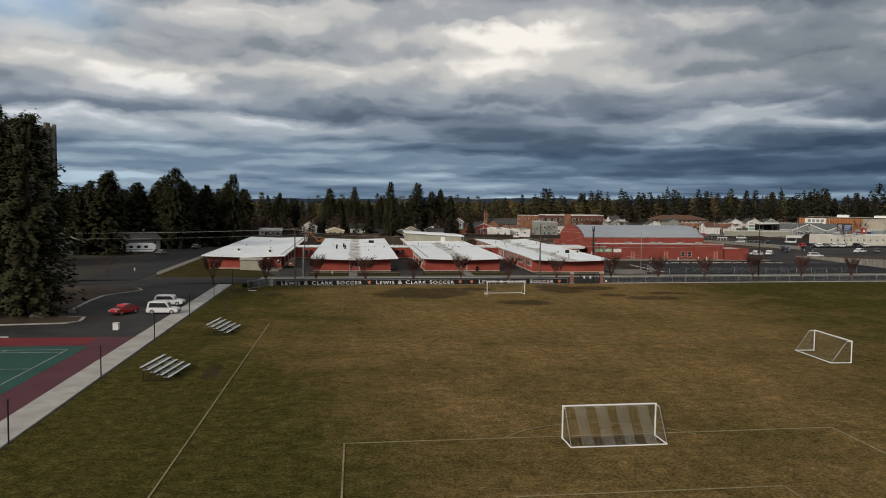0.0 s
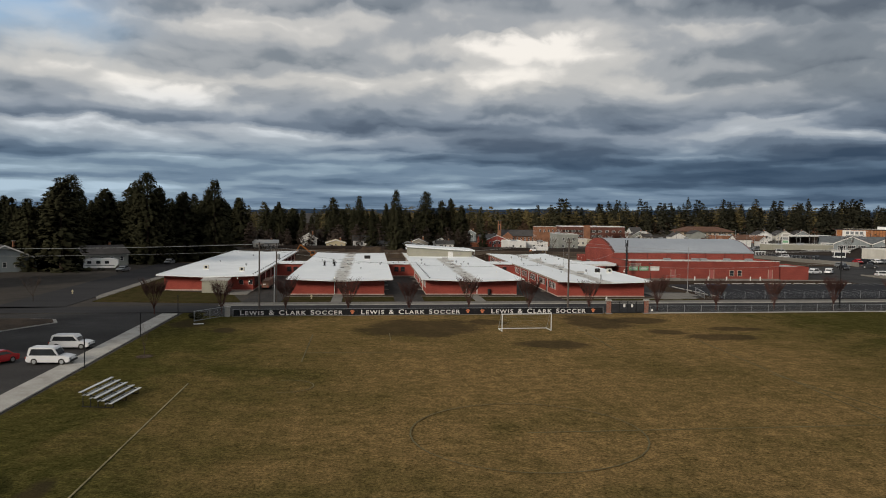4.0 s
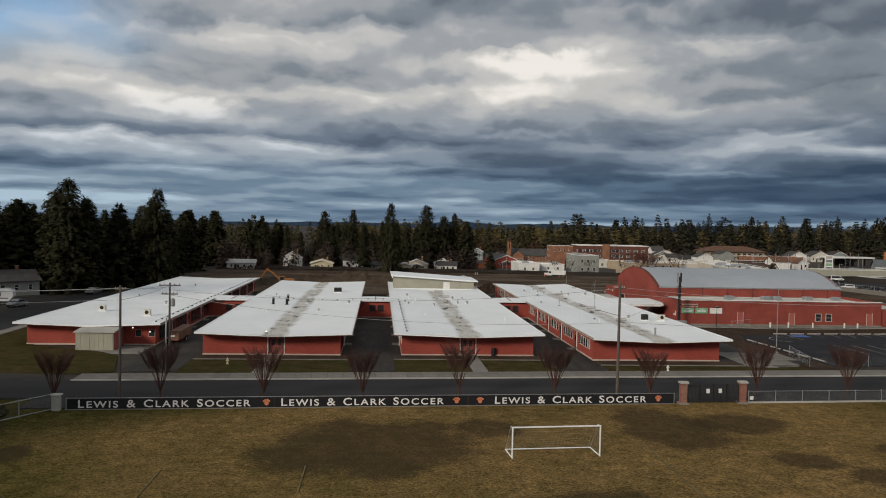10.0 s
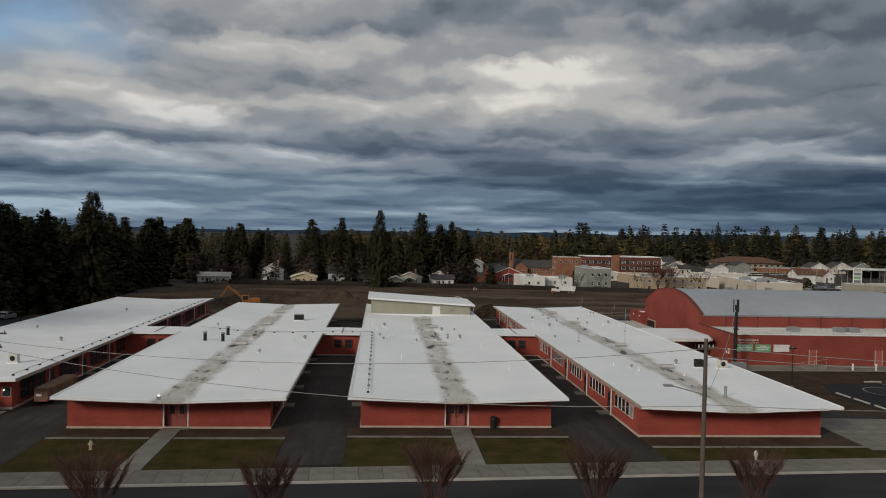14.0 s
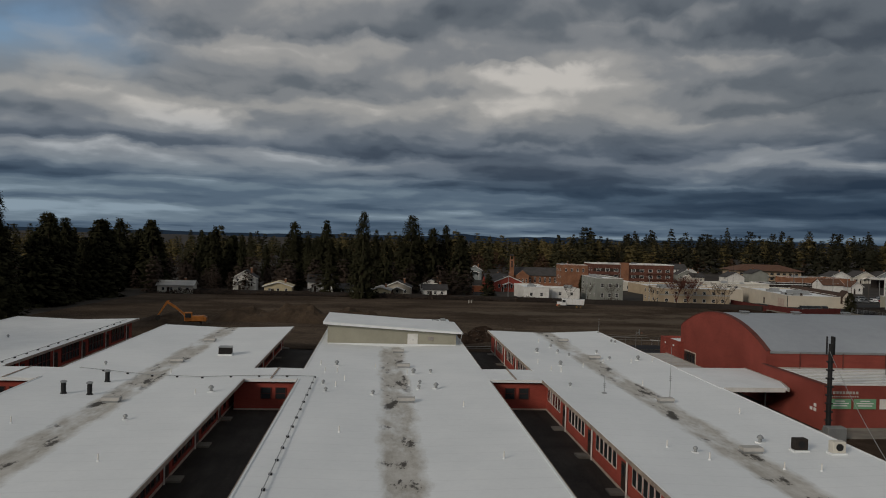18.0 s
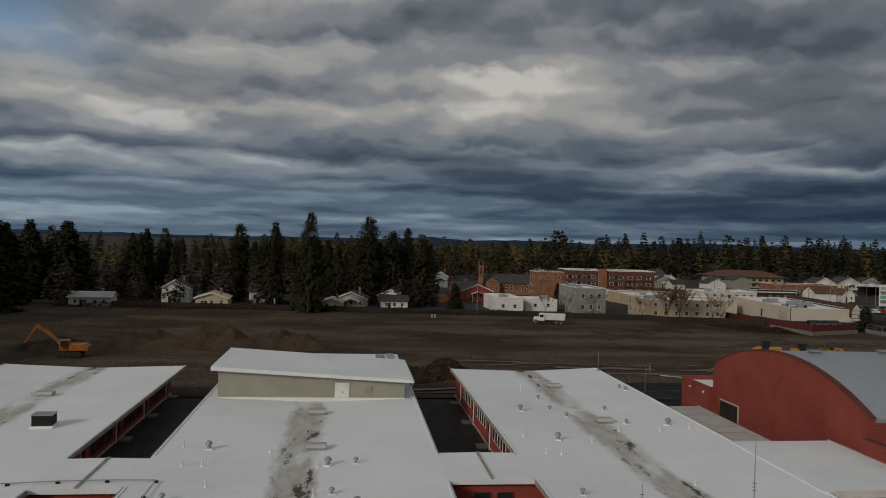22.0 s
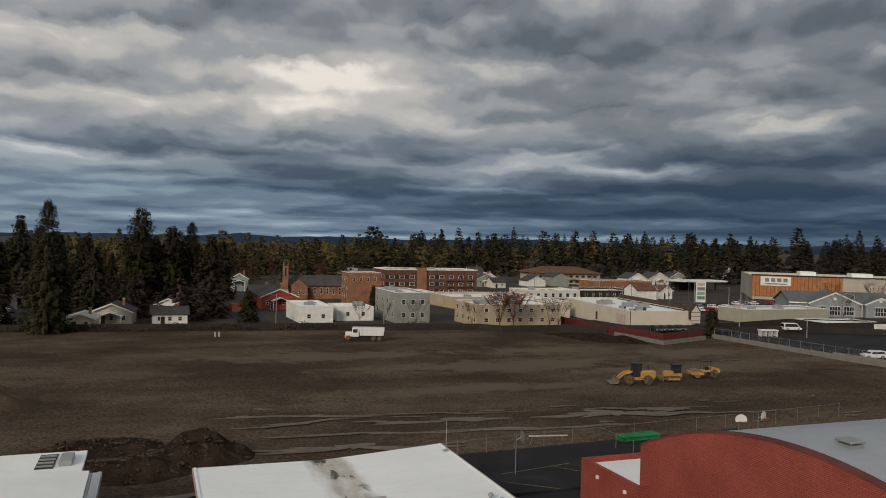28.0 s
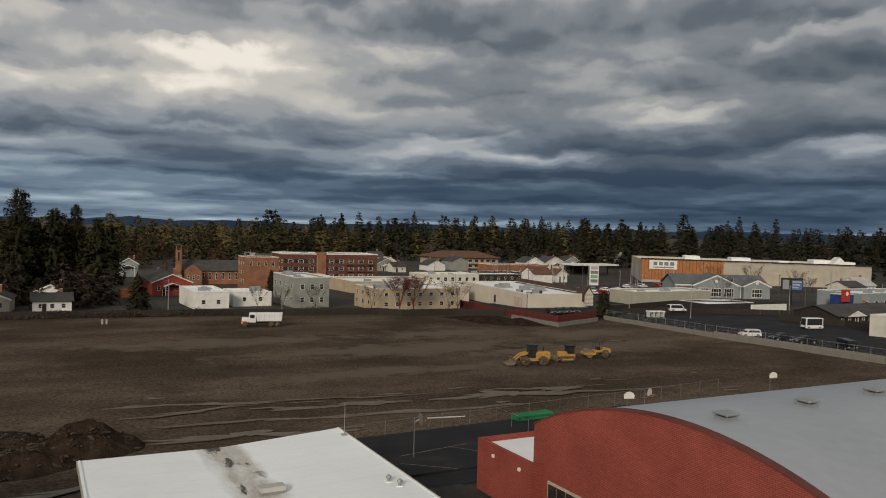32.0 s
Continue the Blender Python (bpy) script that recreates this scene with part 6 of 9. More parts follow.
for k, xs in (("c", [(4.5, 214.6), (4.7, 233.0), (4.3, 244.4)]), ("d", [(29.2, 257.5), (29.5, 241.4), (29.3, 215.7), (29.4, 198.6)]), ("b", [(-21.2, 234.5), (-21.3, 251.8), (-21.4, 213.4)])):
    xc, w = WING_AXIS[k]
    for x, y in xs:
        roof_item("skylight", sky_parts, x, y, roof_z(xc, w, x), "low boxed skylight over the roof gutter", "skylight", "roof skylights", 0, 0.9)
ac = thing("air_conditioner", pose(-16.7, 239.2, roof_z(-21.6, 9.92, -16.7), 0, 0, 3), "dark green rooftop air conditioner on a white curb", "air conditioner")
part("curb", box(-0.85, 0.85, -0.75, 0.75, -0.03, 0.2), "roofplain", ac)
part("cabinet", bevelled(box(-0.75, 0.75, -0.65, 0.65, 0.2, 1.0), 0.04), "darkfence", ac)
for i in range(6):
    part("louvre", box(-0.65, 0.65, -0.68, -0.655, 0.3 + i * 0.11, 0.35 + i * 0.11), "steel", ac)
part("top", box(-0.8, 0.8, -0.7, 0.7, 1.0, 1.06), "galv", ac)
for x, y, lab in ((33.1, 198.6, "small dark rooftop fan unit"), (35.4, 197.6, "pale rooftop heat pump with a fan grille"), (-50.7, 203.4, "pale boxed unit on the first wing"), (-42.3, 197.6, "low grey unit on the first wing")):
    xc, w = WING_AXIS["d" if x > 0 else "a"]
    u = thing("rooftop_unit", pose(x, y, roof_z(xc, w, x)), lab, "rooftop unit", "rooftop units")
    part("skid", box(-0.6, 0.6, -0.4, 0.4, -0.03, 0.12), "roofplain", u)
    part("cabinet", bevelled(box(-0.5, 0.5, -0.32, 0.32, 0.12, 0.95), 0.04), "darkfence" if x == 33.1 else "offwhite", u)
    part("fan_grille", tube((0, -0.36, 0.55), (0, -0.32, 0.55), 0.27, 0.27, 14), "steel", u)
for x, y in ((-26.5, 216.0), (-24.2, 216.0), (-24.7, 222.0)):
    c = thing("flue", pose(x, y, roof_z(-21.6, 9.92, x)), "short dark metal flue with a cap", "flue", "roof flues")
    part("pipe", lathe([(0.34, -0.03), (0.22, 0.1), (0.22, 0.95)], 12), "steel", c)
    part("cap", lathe([(0.3, 1.0), (0.3, 1.12), (0.12, 1.2)], 12), "galv", c)
for x, y, h in ((37.3, 266.8, 2.4), (24.3, 219.0, 1.6), (30.4, 217.4, 5.0)):
    a = thing("aerial", pose(x, y, roof_z(28.42, 9.22, x)), "thin metal aerial mast on the roof", "aerial", "roof aerials")
    part("mast", tube((0, 0, -0.02), (0, 0, h), 0.035, 0.02, 6), "galv", a)
    part("foot", box(-0.2, 0.2, -0.2, 0.2, -0.02, 0.08), "galv", a)
    for k in range(3):
        part("element", tube((-0.12, 0, h * 0.35 + k * 0.2), (0.12, 0, h * 0.35 + k * 0.2), 0.02), "steel", a)
stack = thing("heater_flue", pose(29.2, 183.2, 2.98), "short rusty flue in a stained patch of roof", "flue")
part("pipe", lathe([(0.3, -0.03), (0.14, 0.06), (0.14, 0.9), (0.2, 0.95), (0.05, 1.1)], 10), "galv", stack)
for nm, pts in (("roof_conduit", [(-4.6, 183.2), (-4.7, 224.6), (-16, 224.0), (-29.6, 228.0)]), ("roof_conduit", [(-38.9, 190.0), (-38.9, 272)])):
    c = thing(nm, pose(0, 0, 0), "thin dark conduit on blocks along the roof edge", "conduit", "roof conduits")
    zz = lambda x: roof_z(*WING_AXIS["c" if x > -6.3 else "b" if x > -32 else "a"], x) if not -11.7 < x < -6.3 else 3.3
    for (x0, y0), (x1, y1) in zip(pts, pts[1:]):
        n = max(2, round(math.hypot(x1 - x0, y1 - y0) / 2.9))
        for i in range(n):
            xa, ya, xb, yb = x0 + (x1 - x0) * i / n, y0 + (y1 - y0) * i / n, x0 + (x1 - x0) * (i + 1) / n, y0 + (y1 - y0) * (i + 1) / n
            part("block", box(xa - 0.11, xa + 0.11, ya - 0.09, ya + 0.09, zz(xa) - 0.02, zz(xa) + 0.13), "steel", c)
            part("pipe", tube((xa, ya, zz(xa) + 0.16), (xb, yb, zz(xb) + 0.16), 0.035, 0.035, 5), "galv", c)
beacon = thing("security_lamp", pose(-22.6, 180.8, 3.1), "small bright lamp on the roof edge above the entrance", "lamp")
part("housing", bevelled(box(-0.16, 0.16, -0.1, 0.1, -0.06, 0.2), 0.03), "galv", beacon)
part("lens", lathe([(0.1, 0.2), (0.13, 0.26), (0.08, 0.34)], 10), "lampglass", beacon)
for x, y, z in ((-41.9, 189.7, 2.45), (-39.6, 189.7, 1.9)):
    b = thing("wall_lamp", pose(x, y, z), "small lit lamp beside the recessed entrance", "lamp", "entrance lamps")
    part("housing", bevelled(box(-0.12, 0.12, -0.02, 0.1, -0.1, 0.1), 0.02), "galv", b)
    part("lens", lathe([(0.08, -0.02), (0.1, 0.05), (0.04, 0.1)], 8), "lampglass", b).matrix_local = Matrix.Rotation(radians(90), 4, "X")

# ---- vehicles ----


def car(m, paint, label, L=4.5, W=1.8, H=1.48, kind="sedan"):
    c = thing("car", m, label, "car", "parked cars")
    hl, hw = L / 2, W / 2
    van = kind in ("van", "truck")
    body = [(-hl, 0.35), (-hl * 0.97, 0.75), (-hl * 0.62, 0.92), (hl * 0.75, 0.95), (hl * 0.98, 0.82), (hl, 0.35), (hl * 0.9, 0.24), (-hl * 0.9, 0.24)]
    cab = {"sedan": [(-hl * 0.5, 0.9), (-hl * 0.2, H), (hl * 0.38, H), (hl * 0.72, 0.93)], "suv": [(-hl * 0.48, 0.9), (-hl * 0.26, H), (hl * 0.84, H), (hl * 0.95, 0.9)],
           "van": [(-hl * 0.75, 0.9), (-hl * 0.45, H), (hl * 0.94, H), (hl * 0.98, 0.9)], "truck": [(-hl * 0.95, 0.9), (-hl * 0.9, H), (hl * 0.98, H), (hl * 0.98, 0.9)]}[kind]
    part("body", bevelled(prism(body, -hw, hw, "y"), 0.07, 2), paint, c)
    roof = part("cabin", bevelled(prism(cab, -hw * 0.9, hw * 0.9, "y"), 0.06, 2), paint, c)
    side = [(x * 0.93 + 0.05 * hl * (1 if x < 0 else -1), 0.96 if z < 1 else H - 0.14) for x, z in cab]
    for s in (-1, 1):
        part("side_window", prism(side, s * hw * 0.905 - 0.006, s * hw * 0.905 + 0.006, "y"), "glass", roof)
    for (xa, za), (xb, zb) in ((cab[0], cab[1]), (cab[3], cab[2])):
        o = -0.012 if xa < 0 else 0.012
        bm = bmesh.new()
        q = [(xa * 0.97 + xb * 0.03 + o, 0.97), (xa * 0.12 + xb * 0.88 + o, H - 0.13)]
        v = [bm.verts.new((q[0][0], -hw * 0.8, q[0][1])), bm.verts.new((q[0][0], hw * 0.8, q[0][1])), bm.verts.new((q[1][0], hw * 0.74, q[1][1])), bm.verts.new((q[1][0], -hw * 0.74, q[1][1]))]
        bm.faces.new(v)
        bmesh.ops.solidify(bm, geom=bm.faces[:], thickness=0.02)
        part("windscreen" if xa < 0 else "rear_window", bm, "glass", roof)
    for x in (-hl * 0.62, hl * 0.6):
        for s in (-1, 1):
            w = part("wheel", tube((x, s * (hw - 0.2), 0.33), (x, s * (hw + 0.01), 0.33), 0.33, 0.33, 14), "rubber", c)
            part("rim", tube((x, s * (hw + 0.005), 0.33), (x, s * (hw + 0.022), 0.33), 0.2, 0.2, 10), "galv", w)
    for s in (-1, 1):
        part("headlight", bevelled(box(-hl - 0.01, -hl + 0.1, s * hw * 0.75 - 0.18, s * hw * 0.75 + 0.18, 0.6, 0.76), 0.02), "paleglass", c)
        part("tail_light", box(hl - 0.06, hl + 0.012, s * hw * 0.8 - 0.14, s * hw * 0.8 + 0.14, 0.62, 0.8), "redclad", c)
    part("bumper", bevelled(box(-hl - 0.06, -hl + 0.1, -hw * 0.9, hw * 0.9, 0.3, 0.5), 0.03), "steel", c)
    return c


car(pose(-54.2, 117.8, 0.02, 0, 0, 60), "carred", "red hatchback parked on the car park", 4.2, 1.75, 1.4)
car(pose(-48.8, 118.0, 0.02, 0, 0, 178), "carwhite", "white sport utility car parked beside the path", 4.5, 1.9, 1.75, "suv")
car(pose(-50.0, 126.8, 0.02, 0, 0, 178), "carwhite", "white pale-roofed car on the car park", 4.5, 1.9, 1.6, "suv")
car(pose(-77.5, 235.0, 0.0, 0, 0, 80), "cargrey", "grey car on the side street", 4.4, 1.75, 1.45)
car(pose(-73, 262.0, 0.0, 0, 0, 85), "cargrey", "grey car parked at the side street kerb")
car(pose(142.9, 319.6, gz(319.6) + 0.2, 0, 0, -20), "carwhite", "white hatchback in the retail parking lot", 4.3, 1.75, 1.5, "suv")
car(pose(143.8, 313.0, gz(313) + 0.2, 0, 0, -15), "cardark", "dark sedan in the retail parking lot")
car(pose(144.3, 308.2, gz(308) + 0.2, 0, 0, -15), "cardark", "dark sedan in the retail parking lot")
car(pose(144.4, 299.8, gz(300) + 0.2, 0, 0, 60), "cardark", "black off-road car in the retail parking lot", 4.4, 1.85, 1.85, "truck")
car(pose(169.1, 325.2, gz(325) + 0.2, 0, 0, -15), "carwhite", "white boxy delivery truck on the lot", 4.6, 2.0, 2.5, "truck")
car(pose(165.5, 362.3, gz(362) + 0.85, 0, 0, 165), "carwhite", "white panel van beside the fence", 4.8, 1.85, 1.85, "van")
for x, y in ((127.6, 365.2), (129.9, 365.4), (132.2, 365.5), (134.5, 365.6)):
    car(pose(x, y, gz(y) + 0.86, 0, 0, 75), "cardark", "dark car behind the red fence", 4.5, 1.8, 1.5)
rndc = random.Random(5)
for i in range(18):
    x, y = 178 + (i % 12) * 9.0 + rndc.uniform(-2, 2), 432 + (i // 12) * 17 + rndc.uniform(-3, 3)
    car(pose(x, y, gz(y) + 0.02, 0, 0, rndc.choice((0, 90, 180, 12))), rndc.choice(("carwhite", "cargrey", "cardark", "carred", "carwhite")), "parked car on the far retail lots", 4.5, 1.8, rndc.choice((1.45, 1.7)), rndc.choice(("sedan", "suv")))
for i, (x, y) in enumerate(((105, 236), (110, 237), (124, 252), (130, 262), (137, 259), (120, 228), (150, 250), (158, 252))):
    car(pose(x, y, 0.02, 0, 0, 20 + 30 * i), ("carwhite", "carwhite", "cardark", "cargrey", "cardark", "carwhite", "carwhite", "cardark")[i], "car parked on the yard beyond the gym", 4.5, 1.8, 1.55, "suv" if i % 2 else "sedan")
rv = thing("camper_trailer", pose(-84.0, 238.5, 0, 0, 0, 12), "white camper trailer with dark windows beside the side street", "camper")
part("body", bevelled(prism([(-4.0, 0.6), (-4.1, 2.9), (3.0, 3.1), (4.1, 2.6), (4.2, 1.6), (3.4, 0.6)], -1.2, 1.2, "y"), 0.08), "carwhite", rv)
for x in (-2.6, -0.5, 1.5):
    part("window", box(x - 0.5, x + 0.5, -1.23, -1.205, 1.7, 2.4), "glass", rv)
part("stripe", box(-3.9, 3.3, -1.22, -1.205, 1.1, 1.35), "cargrey", rv)
for x in (-0.5, 0.5):
    part("wheel", tube((x, -1.22, 0.36), (x, 1.22, 0.36), 0.36, 0.36, 12), "rubber", rv)
tr = thing("utility_trailer", pose(153.2, 357.0, gz(357) + 0.2, 0, 0, -15), "white flat utility trailer on the lot", "trailer")
part("bed", bevelled(box(-2.2, 2.2, -0.9, 0.9, 1.3, 1.6), 0.03), "carwhite", tr)
for x in (-1.9, -0.7, 0.6, 1.9):
    part("leg", box(x - 0.06, x + 0.06, -0.85, 0.85, 0, 1.3), "carwhite", tr)

# ---- building site ----


def wheel_on(parent, x, y0, y1, r, w_label=""):
    w = part("wheel", lathe([(r * 0.6, 0), (r, 0.06), (r, abs(y1 - y0) - 0.06), (r * 0.6, abs(y1 - y0))], 16), "muddytyre", parent, w_label)
    w.matrix_local = Matrix.Translation((x, min(y0, y1), r)) @ Matrix.Rotation(radians(-90), 4, "X")
    rim = part("rim", lathe([(r * 0.5, 0), (r * 0.5, abs(y1 - y0) + 0.02), (r * 0.2, abs(y1 - y0) + 0.05)], 12), "machine", w)
    return w


def site(x, y, turn):
    return pose(x, y, gz(y) + 0.12, 0, 0, turn)


ld = thing("wheel_loader", site(81.2, 306.6, -18) @ Matrix.Scale(0.9, 4), "yellow wheel loader with a wide bucket on bare earth", "wheel loader")
for x in (-0.9, 2.1):
    wheel_on(ld, x, -1.25, -0.7, 0.75)
    wheel_on(ld, x, 0.7, 1.25, 0.75)
part("engine_hood", bevelled(box(0.9, 3.4, -0.75, 0.75, 0.95, 2.1), 0.12), "machine", ld)
part("chassis", bevelled(box(-1.4, 3.2, -0.55, 0.55, 0.6, 1.1), 0.06), "machine", ld)
cab = part("cab", bevelled(box(-0.3, 1.1, -0.65, 0.65, 1.2, 3.1), 0.08), "glass", ld, "glazed operator cab")
part("cab_roof", bevelled(box(-0.45, 1.25, -0.75, 0.75, 3.1, 3.28), 0.05), "steel", cab)
for sx in (-0.3, 1.05):
    for sy in (-0.66, 0.62):
        part("cab_post", box(sx, sx + 0.06, sy, sy + 0.05, 1.2, 3.1), "steel", cab)
for s in (-0.6, 0.6):
    part("lift_arm", prism([(-0.4, 1.8), (-1.6, 1.5), (-2.9, 0.5), (-2.9, 0.75), (-1.6, 1.85), (-0.4, 2.1)], s - 0.08, s + 0.08, "y"), "machine", ld)
part("bucket", prism([(-2.8, 0.15), (-4.0, 0.05), (-4.05, 0.12), (-3.1, 0.4), (-2.95, 0.9), (-3.3, 1.25), (-2.75, 1.1), (-2.65, 0.5)], -1.45, 1.45, "y"), "muddysteel", ld, "muddy steel bucket")
part("exhaust", tube((2.4, 0.3, 2.1), (2.4, 0.3, 2.9), 0.06), "steel", ld)

dz_ = thing("bulldozer", site(88.4, 307.6, -10) @ Matrix.Scale(0.9, 4), "yellow crawler dozer with a dark cab roof", "bulldozer")
for s in (-1, 1):
    tk = part("track", bevelled(prism([(-1.4, 0.35), (-1.1, 0.0), (1.2, 0.0), (1.6, 0.4), (1.2, 0.85), (-1.0, 0.85)], s * 0.75 - 0.25, s * 0.75 + 0.25, "y"), 0.04), "muddytyre", dz_)
    part("roller_guard", box(-0.9, 1.1, s * 1.01 - 0.02, s * 1.01 + 0.02, 0.25, 0.5), "machine", tk)
part("hood", bevelled(box(-1.3, 0.3, -0.5, 0.5, 0.7, 1.6), 0.08), "machine", dz_)
cabz = part("cab", bevelled(box(0.2, 1.5, -0.65, 0.65, 1.25, 2.5), 0.06), "steel", dz_, "dark glazed cab")
part("rear_body", bevelled(box(0.15, 1.7, -0.6, 0.6, 0.6, 1.24), 0.06), "machine", dz_)
part("window", box(0.4, 1.3, -0.67, -0.655, 1.5, 2.3), "glass", cabz)
part("window", box(0.17, 0.195, -0.5, 0.5, 1.5, 2.3), "glass", cabz)
part("cab_roof", bevelled(box(0.05, 1.65, -0.75, 0.75, 2.5, 2.66), 0.04), "steel", cabz)
part("blade", bevelled(prism([(-2.0, 0.05), (-1.85, 0.05), (-1.95, 0.5), (-1.85, 0.95), (-2.0, 1.0), (-2.1, 0.5)], -1.4, 1.4, "y"), 0.02), "muddysteel", dz_, "muddy dozer blade")
for s in (-0.9, 0.9):
    part("push_arm", tube((-1.9, s, 0.4), (0.2, s, 0.4), 0.08), "machine", dz_)

rl = thing("road_roller", site(95.6, 309.0, -16) @ Matrix.Scale(0.9, 4), "yellow single-drum soil roller on bare earth", "roller")
part("drum", tube((-1.6, -1.0, 0.72), (-1.6, 1.0, 0.72), 0.72, 0.72, 20), "muddysteel", rl, "muddy steel drum")
part("drum_frame", bevelled(box(-2.5, -0.5, -1.15, -1.02, 0.55, 0.95), 0.03), "machine", rl)
part("drum_frame", bevelled(box(-2.5, -0.5, 1.02, 1.15, 0.55, 0.95), 0.03), "machine", rl)
part("front_bar", bevelled(box(-2.6, -2.4, -1.15, 1.15, 0.5, 0.95), 0.03), "machine", rl)
for y in (-0.95, 0.55):
    wheel_on(rl, 1.4, y, y + 0.4, 0.7)
part("engine_hood", bevelled(prism([(0.7, 0.9), (2.4, 0.8), (2.5, 1.5), (0.9, 1.8)], -0.7, 0.7, "y"), 0.06), "machine", rl)
part("deck", bevelled(box(-0.6, 0.8, -0.7, 0.7, 0.9, 1.25), 0.04), "machine", rl)
part("seat", bevelled(box(0.1, 0.6, -0.3, 0.3, 1.25, 1.8), 0.05), "steel", rl)
for x in (-0.4, 0.8):
    for y in (-0.6, 0.6):
        part("canopy_post", tube((x, y, 1.2), (x, y, 2.7), 0.04), "steel", rl)
part("canopy", bevelled(box(-0.6, 1.0, -0.75, 0.75, 2.7, 2.82), 0.04), "steel", rl)

ex = thing("excavator", site(-34.6, 297.5, 8) @ Matrix.Scale(0.92, 4), "orange crawler excavator with its long arm raised", "excavator")
for s in (-1, 1):
    part("track", bevelled(prism([(-2.0, 0.4), (-1.7, 0), (1.7, 0), (2.0, 0.4), (1.7, 0.85), (-1.7, 0.85)], s * 1.1 - 0.3, s * 1.1 + 0.3, "y"), 0.05), "rubber", ex)
part("body", bevelled(box(-1.4, 2.6, -1.3, 1.3, 1.0, 2.1), 0.1), "excav", ex)
cb = part("cab", bevelled(box(-1.5, 0.1, -1.3, -0.3, 1.1, 2.9), 0.08), "excav", ex)
part("window", box(-1.3, -0.1, -1.33, -1.305, 1.8, 2.7), "glass", cb)
part("window", box(-1.53, -1.505, -1.2, -0.4, 1.7, 2.7), "glass", cb)
part("counterweight", bevelled(box(2.2, 3.0, -1.3, 1.3, 0.95, 1.9), 0.15), "excav", ex)
part("boom", bevelled(prism([(-1.0, 1.6), (-1.0, 2.1), (-3.4, 4.2), (-5.0, 5.2), (-5.2, 4.8), (-3.4, 3.6)], -0.2, 0.2, "y"), 0.04), "excav", ex)
part("stick", bevelled(prism([(-4.6, 5.3), (-5.2, 5.2), (-7.0, 2.2), (-6.7, 2.1)], -0.16, 0.16, "y"), 0.03), "excav", ex)
part("bucket", bevelled(prism([(-6.6, 2.3), (-7.2, 2.1), (-7.4, 1.4), (-6.9, 1.0), (-6.4, 1.4)], -0.5, 0.5, "y"), 0.04), "rubber", ex)
part("ram", tube((-1.2, 0.0, 1.5), (-3.0, 0.0, 3.3), 0.08), "galv", ex)

tk_ = thing("dump_truck", pose(57.5, 367.2, gz(367) + 0.06, 0, 0, -16), "white dump truck with an orange front bumper", "truck")
part("chassis", box(-3.9, 3.9, -0.45, 0.45, 0.6, 0.9), "steel", tk_)
part("hood", bevelled(box(-3.9, -2.5, -0.85, 0.85, 0.8, 1.75), 0.1), "carwhite", tk_)
tc_ = part("cab", bevelled(box(-2.5, -1.1, -1.1, 1.1, 0.8, 2.7), 0.1), "carwhite", tk_)
part("window", box(-2.3, -1.4, -1.12, -1.105, 1.7, 2.4), "glass", tc_)
part("windscreen", box(-2.53, -2.505, -0.95, 0.95, 1.75, 2.45), "glass", tc_)
part("fender", bevelled(box(-4.0, -2.9, -1.1, 1.1, 0.5, 1.1), 0.08), "orange", tk_, "orange bumper and wings")
part("dump_body", bevelled(prism([(-0.9, 1.1), (3.9, 1.1), (4.1, 2.7), (-1.1, 2.7)], -1.2, 1.2, "y"), 0.05), "carwhite", tk_)
for i in range(5):
    part("body_rib", box(-0.5 + i, -0.4 + i, -1.25, -1.2, 1.15, 2.65), "offwhite", tk_)
for x in (-3.2, 1.9, 3.1):
    wheel_on(tk_, x, -1.2, -0.85, 0.52)
    wheel_on(tk_, x, 0.85, 1.2, 0.52)


def heap(x, y, rx, ry, h, label, seed, material="mound", bits=0):
    p = thing("spoil_heap", pose(x, y, gz(y) - 0.1), label, "earth heap", "earth heaps")
    bm = grid(-1, 1, -1, 1, 26, 22, lambda u, v: 0)
    for v in bm.verts:
        u, w = v.co.x, v.co.y
        k = max(0.0, 1 - (u * u + w * w) ** 0.8)
        n = noise.noise((u * 2.3 + seed, w * 2.3, 1)) * 0.6 + noise.noise((u * 7 + seed, w * 7, 4)) * 0.22
        v.co = (u * rx, w * ry, max(-0.05, h * k * (1 + n) if k > 0 else -0.05))
    part("earth", bm, material, p)
    rnd = random.Random(seed)
    if bits:
        bm = bmesh.new()
        for _ in range(bits):
            a, r = rnd.uniform(0, 6.28), rnd.uniform(0.1, 0.95)
            c = Vector((math.cos(a) * r * rx, math.sin(a) * r * ry, h * max(0, 1 - r ** 1.6) + 0.1))
            bmesh.ops.create_icosphere(bm, subdivisions=1, radius=rnd.uniform(0.06, 0.22), matrix=Matrix.Translation(c) @ Matrix.Rotation(rnd.uniform(0, 6.28), 4, (0.3, 0.5, 0.8)) @ Matrix.Diagonal((rnd.uniform(1.2, 2.4), 0.9, 0.6, 1)))
        tagged(part("rubble", bm, "rubble", p, "broken concrete and roots"), kind="stuff")


